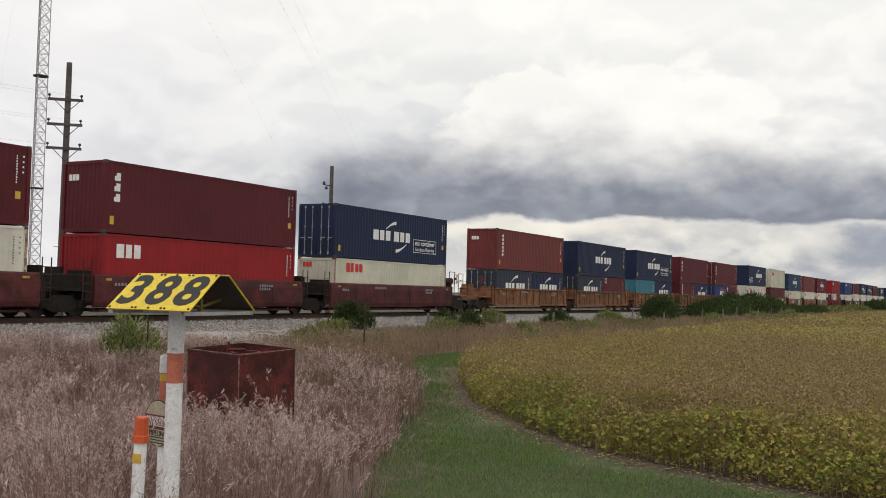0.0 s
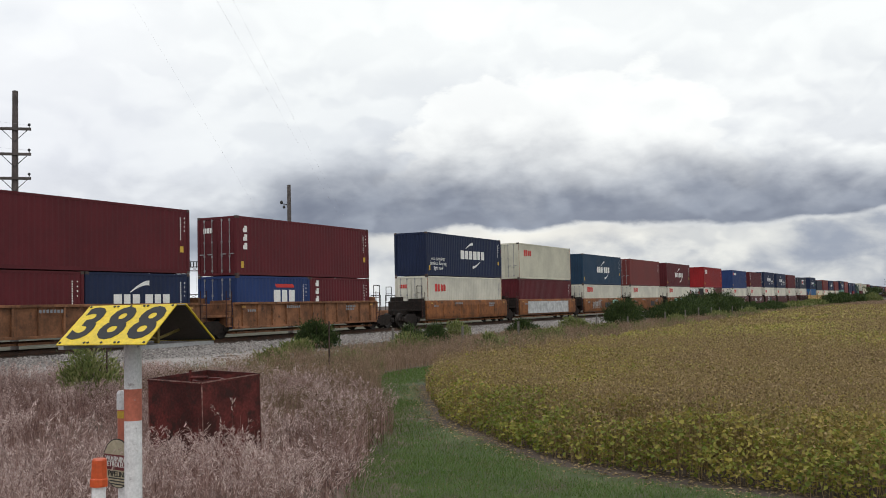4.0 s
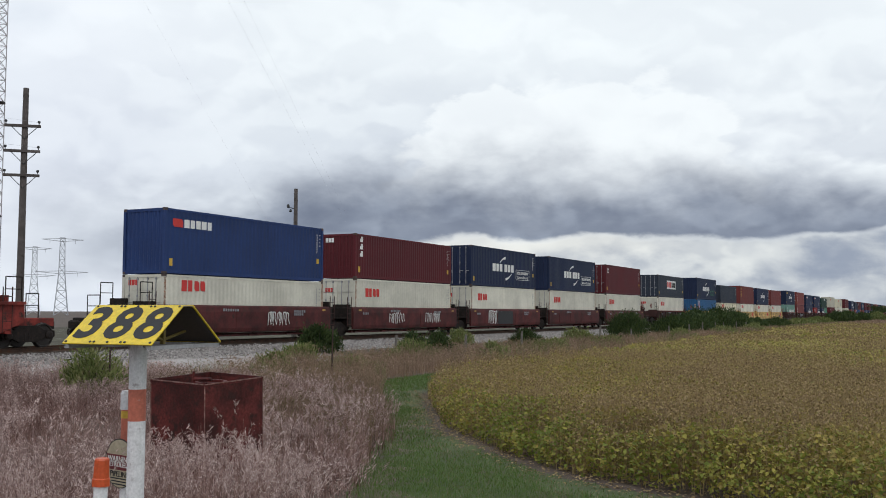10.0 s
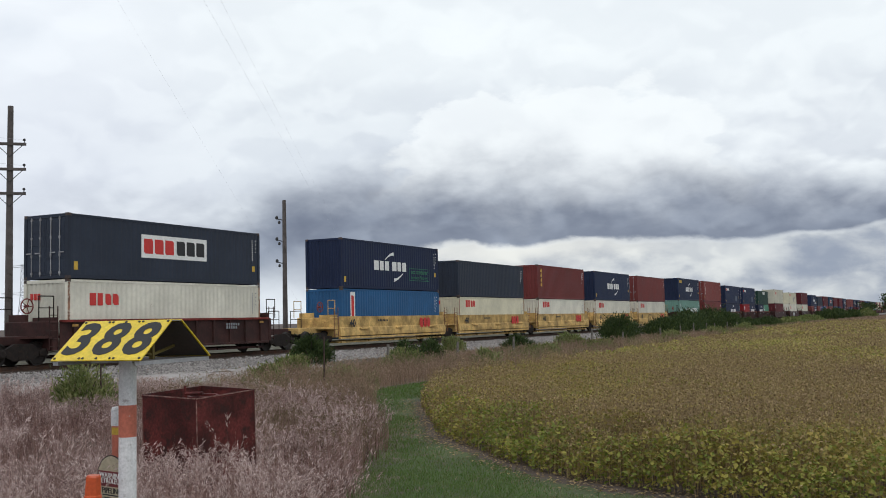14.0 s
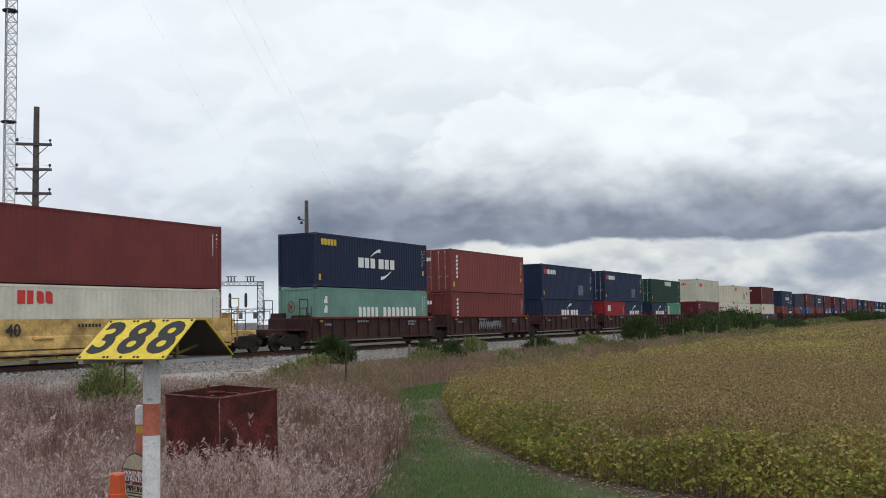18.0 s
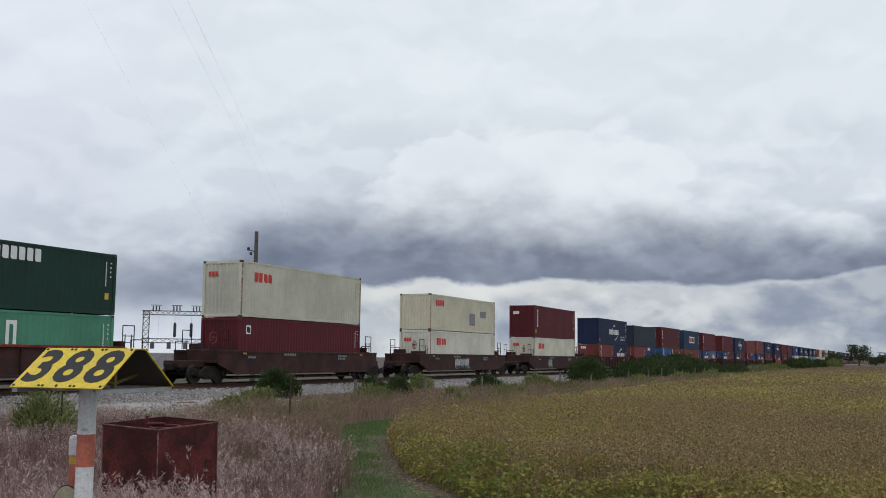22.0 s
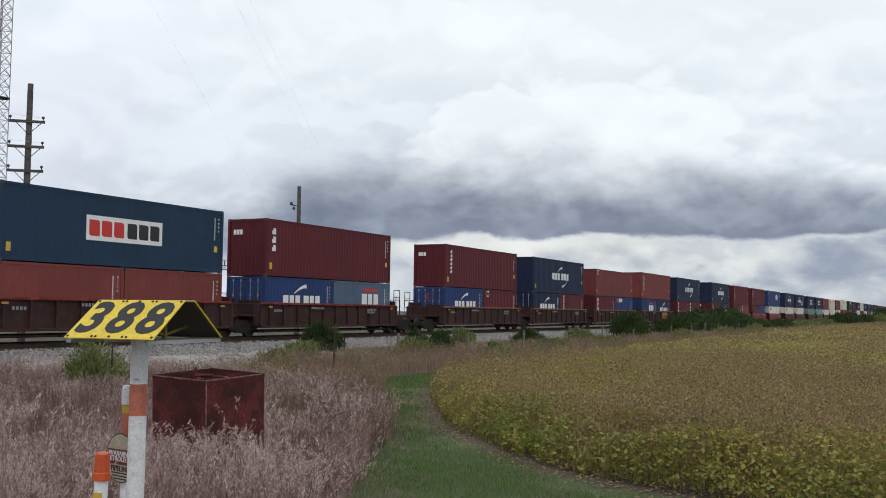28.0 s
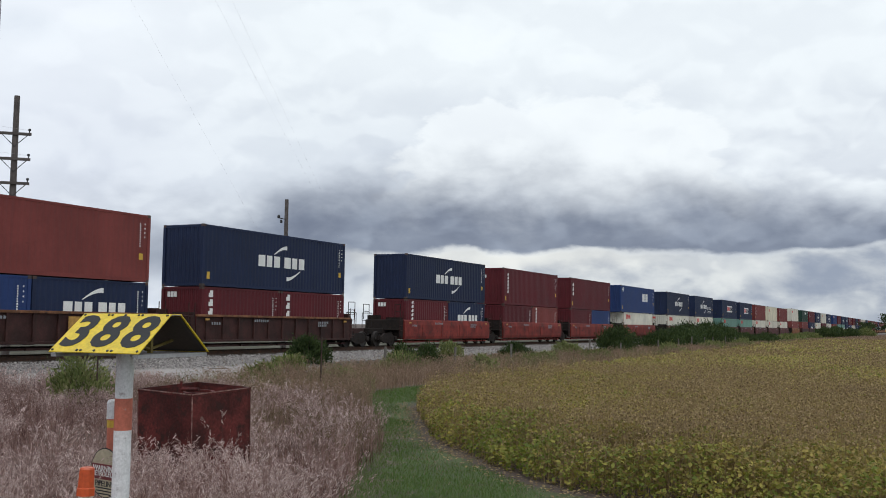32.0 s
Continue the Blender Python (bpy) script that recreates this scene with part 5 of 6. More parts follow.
def sheet(name, poly, mat, lift, cell, label, category):
    """A thin ground cover cut into cells, with a ragged edge."""
    p = np.array(poly)
    lo, hi = p.min(0), p.max(0)
    xs, ys = np.arange(lo[0], hi[0] + cell, cell), np.arange(lo[1], hi[1] + cell, cell)
    gx, gy = np.meshgrid(xs, ys)
    v = np.stack([gx.ravel(), gy.ravel(), ground_z(gx, gy).ravel() + lift], 1)
    n = len(xs)
    i, j = np.meshgrid(np.arange(n - 1), np.arange(len(ys) - 1))
    a = (j * n + i).ravel()
    cx, cy = gx.ravel()[a] + cell / 2 + R.normal(0, cell * 0.6, len(a)), gy.ravel()[a] + cell / 2 + R.normal(0, cell * 0.6, len(a))
    a = a[inside(poly, cx, cy)]
    f = np.stack([a, a + 1, a + n + 1, a + n], 1)
    used, inv = np.unique(f, return_inverse=True)
    ob = new(name, raw_mesh(name, v[used], inv.reshape(-1, 4), mat, 4))
    return tagged(ob, label, category, kind="structure")


def off_line(line, x, y):
    d = np.full(len(x), 99.0)
    for (xa, ya), (xb, yb) in zip(line, line[1:]):
        t_ = np.clip(((x - xa) * (xb - xa) + (y - ya) * (yb - ya)) / ((xb - xa) ** 2 + (yb - ya) ** 2), 0, 1)
        d = np.minimum(d, np.hypot(x - xa - t_ * (xb - xa), y - ya - t_ * (yb - ya)))
    return d


# tall dry grass round the marker posts and the box
grass_near = [(-2.9, 3.0), (-5.0, 8.3), (-7.0, 12.2), (-9.2, 16.7), (-13.0, 22.6), (-14.5, 24.0), (-23.5, 24.0), (-26.0, 18.0), (-16.0, 8.0), (-9.0, 3.0)]
litter = sheet("grass_floor", grass_near, M["litter"], 0.006, 0.3, "brown dead grass litter on the ground", "ground")


def waves(x, y, scale, seed):
    return np.array([noise.noise((a * scale, b * scale, seed)) for a, b in zip(x, y)])


def grassy(x, y, seed):
    d = off_line(LANE_L, x, y)
    right = ~inside(LANE_L[:5] + [(-14.5, 24.0), (-30, 24), (-30, 3)], x, y)
    k = ~right | (d < 0.2 + 0.5 * waves(x, y, 1.1, seed))
    k &= ~((np.abs((x + 9.86) * 0.993 - (y - 11.53) * 0.12) < 0.62) & (np.abs((x + 9.86) * 0.12 + (y - 11.53) * 0.993) < 0.62))
    return x[k], y[k]


def tussocks(poly, per_m2, stems, spread, seed):
    """Points gathered in tufts, each with its tuft's own height factor and outward direction."""
    cx, cy = scatter(poly, per_m2, 0.5)
    n = len(cx)
    f = R.normal(1.0, 0.26, n).clip(0.5, 1.5)
    rep = np.repeat(np.arange(n), stems)
    r, a = np.abs(R.normal(0, spread, len(rep))), R.uniform(0, 2 * np.pi, len(rep))
    x, y = cx[rep] + r * np.cos(a), cy[rep] + r * np.sin(a)
    k = ~((np.abs((x + 9.86) * 0.993 - (y - 11.53) * 0.12) < 0.62) & (np.abs((x + 9.86) * 0.12 + (y - 11.53) * 0.993) < 0.62))
    cx, cy = cx[rep], cy[rep]
    d = off_line(LANE_L, cx, cy)
    right = ~inside(LANE_L[:5] + [(-14.5, 24.0), (-30, 24), (-30, 3)], cx, cy)
    k &= ~right | (d < 0.15 + 0.45 * waves(cx, cy, 1.1, seed))
    return x[k], y[k], f[rep][k], a[k]


x, y, tuft, out = tussocks(grass_near, 7.5, 34, 0.13, 2.0)
dist = np.hypot(x, y)
wave = waves(x, y, 0.45, 12.0)
tall = np.interp(dist, [4, 8, 10, 12, 14, 22], [1.04, 1.04, 0.86, 0.66, 0.52, 0.55])
h = tall * (1 + 0.3 * wave) * tuft ** np.interp(dist, [7, 11], [1.0, 0.6]) * R.normal(1, 0.13, len(x)).clip(0.55, 1.35)
ob, tip, a = blades("dry_grass_stems", x, y, h, np.interp(dist, [5, 20], [0.0042, 0.008]), 0.34, M["dry_grass"], direction=out)
tagged(ob, "pinkish tan dead grass stems, knee to chest high", "grass", kind="stuff")
pick = R.random(len(x)) < np.interp(dist, [5, 12, 20], [0.62, 0.5, 0.35]) * np.where(tuft > 0.9, 1.0, 0.45) * np.where(wave > -0.1, 1.0, 0.4)
tagged(plumes("grass_seed_heads", tip[pick], a[pick], np.interp(dist[pick], [5, 20], [0.20, 0.24]) * R.uniform(0.6, 1.3, pick.sum()), np.interp(dist[pick], [5, 20], [0.017, 0.030]), M["seed_heads"], 22),
       "pale feathery drooping seed heads on the dry grass", "grass", kind="stuff")
x, y = grassy(*scatter(grass_near, 330, 0.5), 2.0)
ob, _, _ = blades("dry_grass_leaves", x, y, R.uniform(0.2, 0.80, len(x)), R.uniform(0.004, 0.009, len(x)), 0.75, M["dry_grass"])
tagged(ob, "tangled tan grass leaves below the seed heads", "grass", kind="stuff")
# duller weeds behind the box and along the lane's bend
behind = [(-7.6, 13.2), (-9.3, 16.6), (-13.0, 22.4), (-14.5, 24.2), (-21.5, 24.2), (-19.0, 19.5), (-12.5, 13.6)]
x, y = grassy(*scatter(behind, 120, 0.6), 2.0)
tall = R.uniform(0.35, 0.85, len(x)) * (1 + 0.5 * waves(x, y, 0.7, 61.0))
ob, tip, a = blades("brown_weeds", x, y, tall, R.uniform(0.006, 0.014, len(x)), 0.3, M["brown_weeds"])
tagged(ob, "dull olive and brown weeds behind the steel box", "weeds", kind="stuff")
pick = R.random(len(x)) < 0.4
tagged(heads("weed_tops", tip[pick], a[pick], np.full(pick.sum(), 0.034), M["brown_weeds"], 8), "dark ragged tops of the dull weeds", "weeds", kind="stuff")

# weeds between the lane and the ballast
weeds = [(-14.4, 23.5), (-16.7, 26.6), (-17.8, 30.4), (-18.2, 40.0), (-18.6, 80.0), (-19.2, 134.0), (-20.0, 230.0), (-25.6, 230.0), (-25.3, 41.0), (-23.9, 36.0), (-23.2, 22.0)]
sheet("weed_floor", weeds, M["litter"], 0.006, 0.8, "brown weed litter on the ground", "ground")
x, y = scatter(weeds, 90, 0.35)
near_ = scatter([(-13.2, 22.2), (-14.6, 24.6), (-16.6, 27.2), (-17.8, 30.4), (-18.1, 40.0), (-20.5, 40.0), (-20.5, 24.0), (-17.0, 22.0)], 130)
x, y = np.concatenate([x, near_[0]]), np.concatenate([y, near_[1]])
far_ = np.hypot(x, y)
k = R.random(len(x)) < np.interp(far_, [25, 60, 160], [1, 0.6, 0.2])
x, y, far_ = x[k], y[k], far_[k]
kind_ = waves(x, y, 0.22, 31.0) + 0.5 * waves(x, y, 0.8, 33.0) + R.normal(0, 0.08, len(x))
hw = np.interp(far_, [25, 50, 160], [0.66, 0.66, 0.55]) * np.interp(x, [-25.5, -23.0, -21.0], [0.45, 0.7, 1.0]) * (1 + 0.5 * waves(x, y, 0.6, 41.0)) * R.normal(1, 0.22, len(x)).clip(0.35, 1.8)
ww = np.interp(far_, [25, 160], [0.010, 0.06]) * R.uniform(0.6, 1.3, len(x))
for lo_, hi_, mat_, head_, words_ in ((-9, 0.22, "tan_weeds", 0.55, "tan and brownish roadside weeds along the track"), (0.22, 9, "green_weeds", 0.2, "olive green roadside weeds along the track")):
    k = (kind_ >= lo_) & (kind_ < hi_)
    ob, tip, a = blades("roadside_weeds", x[k], y[k], hw[k], ww[k] * (1 if mat_ == "tan_weeds" else 1.7), 0.4, M[mat_])
    tagged(ob, words_, "weeds", kind="stuff")
    pick = R.random(k.sum()) < head_
    tagged(heads("weed_tops", tip[pick], a[pick], np.interp(far_[k][pick], [25, 160], [0.045, 0.12]), M[mat_], 6), "ragged tops of the roadside weeds", "weeds", kind="stuff")

# mown lane
lane = LANE_L + [(-15.6, 80.0), (-15.4, 58.0)] + [(p[0] - 0.08, p[1] - 0.16) for p in SOY_L[9:1:-1]] + [(6.0, 3.0)]
sheet("lane_turf", lane, M["turf"], 0.004, 0.11, "green mown turf lane", "ground")
xs_, ys_ = [], []
for lo, hi, dens in ((3, 14, 2000), (14, 22, 1100), (22, 34, 500), (34, 80, 90)):
    x, y = scatter([(-19, lo), (6, lo), (6, hi), (-19, hi)], dens)
    k = inside(lane, x, y) & (x > -0.52 * y - 6.5) & (x < 0.1 * y + 0.5)
    xs_.append(x[k]), ys_.append(y[k])
x, y = np.concatenate(xs_), np.concatenate(ys_)
edge = off_line(SOY_L, x, y)
worn = waves(x, y, 0.55, 6.0) + 0.5 * waves(x, y, 1.9, 16.0)
k = R.random(len(x)) < np.clip((edge - 0.12) / 0.8 + 0.9 * worn, 0.05, 1)
x, y = x[k], y[k]
dry = R.random(len(x)) < np.clip(0.48 - (off_line(SOY_L, x, y) - 0.2) / 1.9 - 0.5 * waves(x, y, 0.55, 6.0), 0.03, 0.6)
ob, _, _ = blades("dry_lane_grass", x[dry], y[dry], R.uniform(0.03, 0.09, dry.sum()), np.interp(np.hypot(x[dry], y[dry]), [8, 20, 60], [0.006, 0.011, 0.03]), 0.8, M["tan_weeds"], 2)
tagged(ob, "short dry brownish grass along the bean rows", "grass", kind="stuff")
x, y = x[~dry], y[~dry]
ob, _, _ = blades("mown_lane_grass", x, y, R.uniform(0.035, 0.10, len(x)) * np.interp(np.hypot(x, y), [8, 30], [1, 1.3]), np.interp(np.hypot(x, y), [8, 20, 60], [0.006, 0.011, 0.03]), 0.75, M["lawn"], 2)
tagged(ob, "short green mown grass lane beside the field", "grass", kind="stuff")
# dead leaves and stalks on the bare soil between lane and beans
x, y = scatter([(-15, 10), (3, 8), (3, 14), (-10, 22), (-15, 27)], 160)
d = off_line(SOY_L, x, y)
k = (d < R.uniform(0.1, 0.7, len(x)))
x, y = x[k], y[k]
c = np.stack([x, y, ground_z(x, y) + R.uniform(0.012, 0.035, len(x))], 1)
tagged(leaves("fallen_leaves", c, R.uniform(0.03, 0.075, len(x)), M["soy_brown"], 0.9), "dead brown bean leaves lying on the bare soil", "leaf litter", kind="stuff")

# bean field
field = SOY_L + [(30.0, 195.0)]
xs_, ys_, sz_ = [], [], []
for lo, hi, dens, size in ((0, 17, 1150, 0.066), (17, 24, 950, 0.066), (24, 38, 600, 0.076), (38, 75, 210, 0.125), (75, 200, 48, 0.27)):
    strip_ = [(-20, lo), (min(30, 6 + hi * 0.12), lo), (min(30, 6 + hi * 0.12), hi), (-20, hi)]
    x, y = scatter(strip_, dens)
    k = inside(field, x, y) & (x < 4 + 0.02 * y)
    xs_.append(x[k]), ys_.append(y[k]), sz_.append(np.full(k.sum(), size))
x, y, sz = map(np.concatenate, (xs_, ys_, sz_))
rim = off_line(SOY_L, x, y)
lump = waves(x, y, 0.8, 0.0) + 0.7 * waves(x, y, 2.1, 4.0)
ragged = 0.10 * (1 + waves(x, y, 1.3, 21.0) + 0.8 * waves(x, y, 3.1, 23.0))
keep = rim > ragged
x, y, sz, rim, lump = (q[keep] for q in (x, y, sz, rim, lump))
ragged = ragged[keep]
crown = np.interp(rim - ragged, [0, 0.18, 0.5, 0.9], [0.30, 0.55, 0.76, 0.70])
top = crown * (1 + np.interp(rim, [0, 1.5, 3], [0.42, 0.34, 0.24]) * lump)
near_edge = np.exp(-((rim - ragged) / 0.8) ** 2)
z = top * np.where(R.random(len(x)) < near_edge * 0.8, R.uniform(0.08, 1.0, len(x)), 1 - R.random(len(x)) ** 1.6 * 0.7)
brown = 0.9 * waves(x + 18, y * 0.7, 0.16, 9.0) + 0.35 * waves(x, y, 0.9, 19.0) + 0.50 * np.exp(-((x + 3.0) / 6) ** 2 - ((y - 25) / 9) ** 2) - 0.30 * near_edge
is_leaf = R.random(len(x)) > np.clip(0.33 + 0.75 * brown, 0.05, 0.60)
c = np.stack([x, y, z], 1)
size = sz * R.uniform(0.6, 1.3, len(x))
fresh = is_leaf & (R.random(len(x)) < near_edge * 0.62 + 0.12 + 0.35 * (waves(x, y, 0.35, 51.0) > 0.28))
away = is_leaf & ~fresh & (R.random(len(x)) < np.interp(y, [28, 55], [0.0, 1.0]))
ripe = is_leaf & ~fresh & ~away
tagged(leaves("bean_leaves", c[fresh], size[fresh] * np.interp(near_edge[fresh], [0.1, 0.6], [0.95, 1.1]), M["soy_fresh"], 0.40), "light green soybean leaves along the field's edge", "crop", kind="stuff")
tagged(leaves("bean_leaves", c[ripe], size[ripe] * 1.02, M["soy_green"], 0.35), "olive and yellow turning soybean leaves", "crop", kind="stuff")
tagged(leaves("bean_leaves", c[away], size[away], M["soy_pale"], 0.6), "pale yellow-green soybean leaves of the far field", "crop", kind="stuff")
b = ~is_leaf
ob, tip, a = blades("bean_stems", x[b], y[b], (top[b] + 0.03) * R.uniform(0.75, 1.38, b.sum()), np.maximum(0.007, sz[b] * 0.15), 0.14, M["soy_brown"], 2)
tagged(ob, "brown ripe soybean stems", "crop", kind="stuff")
pods = tip[R.random(len(tip)) < 0.45]
pods = np.repeat(pods, 2, 0) + R.normal(0, 1, (2 * len(pods), 3)) * np.array([0.04, 0.04, 0.05]) - np.array([0, 0, 0.07])
tagged(leaves("bean_pods", pods, np.interp(pods[:, 1], [12, 40, 100], [0.040, 0.055, 0.13]) * R.uniform(0.7, 1.3, len(pods)), M["soy_brown"], 0.0), "dry brown pods and curled leaves on the bean stems", "crop", kind="stuff")


def shrub(name, px, py, rx, ry, height, n, leaf, mat, label, category="shrub"):
    root = new(name)
    z0 = float(ground_z(px, py))
    root.matrix_basis = pose(px, py, z0)
    b = Build()
    for i in range(9):
        a = 2 * math.pi * i / 9 + R.uniform(-0.3, 0.3)
        q = (rx * 0.55 * math.cos(a), ry * 0.55 * math.sin(a), height * R.uniform(0.6, 0.95))
        m_ = (q[0] * 0.4, q[1] * 0.4, q[2] * 0.5)
        b.tube((0, 0, -0.05), m_, 0.03, 5, 0.02)
        b.tube(m_, q, 0.02, 5, 0.008)
    part("woody_base", b.mesh("woody_base", M["bark"]), root)
    # clumps over an uneven dome that reaches the ground
    k = max(14, n // 70)
    ca = R.uniform(0, 2 * np.pi, k)
    up = R.uniform(0.05, 1.0, k)
    rad = np.sqrt(1 - up ** 2) * R.uniform(0.55, 1.05, k)
    ctr = np.stack([np.cos(ca) * rad * rx, np.sin(ca) * rad * ry, height * (0.12 + 0.78 * up * R.uniform(0.65, 1.1, k))], 1)
    c = ctr[R.integers(0, k, n)] + R.normal(0, 1, (n, 3)) * np.array([rx * 0.15, ry * 0.15, height * 0.10])
    c[:, 2] = np.abs(c[:, 2])
    lv = sprigs("foliage", c, R.uniform(0.6, 1.4, n) * leaf, mat)
    lv.name, lv.parent = "foliage", root
    tagged(root, label, category, "shrubs by the track")
    return root


shrub("roadside_shrub", -26.6, 38.8, 1.0, 1.0, 1.32, 6000, 0.085, M["bush"], "dark green bushy shrub on the ballast edge")
shrub("roadside_shrub", -21.3, 38.3, 1.1, 1.1, 1.15, 4200, 0.075, M["bush_light"], "olive green shrub among tan weeds")
shrub("roadside_shrub", -22.4, 40.6, 0.8, 0.8, 1.35, 3200, 0.085, M["bush"], "small dark green shrub among weeds")
shrub("roadside_shrub", -24.0, 46.0, 0.8, 0.9, 1.3, 2600, 0.085, M["bush"], "small dark green shrub among weeds")
shrub("roadside_shrub", -20.0, 18.9, 0.85, 1.0, 1.45, 4200, 0.07, M["weed_clump"], "pale yellow-green weed clump by the gravel")
shrub("roadside_shrub", -19.6, 30.5, 0.6, 0.7, 0.8, 2000, 0.06, M["weed_clump"], "low green weed clump beside the lane")
for px, py, w_, hh, mat_ in ((-22.6, 30.2, 0.7, 0.7, "bush_light"), (-24.6, 34.5, 0.8, 0.8, "bush_light"), (-20.2, 44.5, 0.8, 0.9, "bush_light"), (-25.6, 52.0, 0.9, 1.1, "bush_light"), (-21.0, 55.0, 1.0, 0.95, "bush_light"),
                             (-24.8, 60.0, 1.0, 1.1, "bush"), (-20.6, 64.0, 1.1, 0.9, "bush_light"), (-24.0, 68.0, 1.1, 1.1, "bush_light"), (-20.4, 84.0, 1.3, 1.0, "bush_light"), (-20.8, 104.0, 1.6, 1.0, "bush_light"), (-20.9, 122.0, 1.8, 1.1, "bush_light")):
    shrub("roadside_shrub", px, py, w_, w_ * 1.3, hh, 1900, 0.07 + 0.0006 * py, M["weed_clump" if mat_ == "bush_light" else mat_], "low olive green weed clump among dry grass" if mat_ == "bush_light" else "small dark green shrub among weeds")
shrub("roadside_shrub", -24.2, 80.8, 1.6, 2.6, 2.3, 7000, 0.12, M["bush"], "dark green shrub beside the fence")
for i, (py, hh) in enumerate(((101, 1.8), (107, 2.2), (114, 2.7), (122, 2.9), (130, 2.7), (138, 2.2), (147, 1.5), (160, 1.1), (172, 1.4))):
    shrub("roadside_shrub", -25.4 + 0.5 * math.sin(i * 2.1), py, 1.9, 5.4, hh, 6000, 0.16, M["bush"], "dense dark green shrub in the hedge by the track")
for i, (px, py, hh) in enumerate(((-25.0, 192, 1.1), (-25, 225, 1.3), (-25, 262, 2.7), (-25, 290, 2.8), (-24, 325, 2.5), (-22, 365, 2.9), (-25, 400, 3.4))):
    shrub("roadside_shrub", px, py, 2.6, 9.0, hh, 4000, 0.36, M["bush_light" if i in (0, 1, 5) else "bush"], "green shrubbery along the track far off")


def tree(px, py, height, spread, n, leaf):
    root = new("tree")
    root.matrix_basis = pose(px, py, float(ground_z(px, py)))
    b = Build()
    b.tube((0, 0, -0.1), (0.1, 0, height * 0.45), height * 0.035, 8, height * 0.02)
    for i in range(7):
        a = i * 2.4
        q = (spread * 0.7 * math.cos(a), spread * 0.7 * math.sin(a), height * (0.5 + 0.06 * i))
        b.tube((0.08, 0, height * (0.25 + 0.03 * i)), q, height * 0.014, 6, height * 0.004)
    part("trunk", b.mesh("trunk", M["bark"]), root)
    k = 26
    ctr = R.normal(0, 1, (k, 3)) * np.array([spread * 0.5, spread * 0.5, height * 0.18]) + np.array([0, 0, height * 0.66])
    c = ctr[R.integers(0, k, n)] + R.normal(0, 1, (n, 3)) * np.array([spread * 0.2, spread * 0.2, height * 0.07])
    c[:, 2] = c[:, 2].clip(height * 0.2, height)
    lv = leaves("crown", c, R.uniform(0.6, 1.4, n) * leaf, M["bush"], 0.3)
    lv.name, lv.parent = "crown", root
    tagged(root, "dark green broadleaf tree at the field's far end", "tree", "far trees")


tree(-24.8, 432, 5.4, 4.0, 1500, 0.5)
tree(-16.4, 430, 9.0, 4.2, 2200, 0.55)
tree(-10.5, 436, 5.0, 4.5, 1400, 0.5)
tree(-5.0, 445, 6.0, 5.0, 1400, 0.55)
tree(4.0, 455, 6.5, 5.0, 1300, 0.55)

# far grass strip beyond the field
x, y = scatter([(-22, 190), (20, 190), (25, 430), (-23, 430)], 2.2)
ob, _, _ = blades("far_meadow_grass", x, y, R.uniform(0.4, 0.8, len(x)), R.uniform(0.15, 0.4, len(x)), 0.4, M["tan_weeds"], 2)
tagged(ob, "pale tan meadow grass beyond the bean field", "grass", kind="stuff")


# ---- marker posts ----


def placed(name, me, parent, m, label=""):
    return part(name, me, parent, label, at=m)


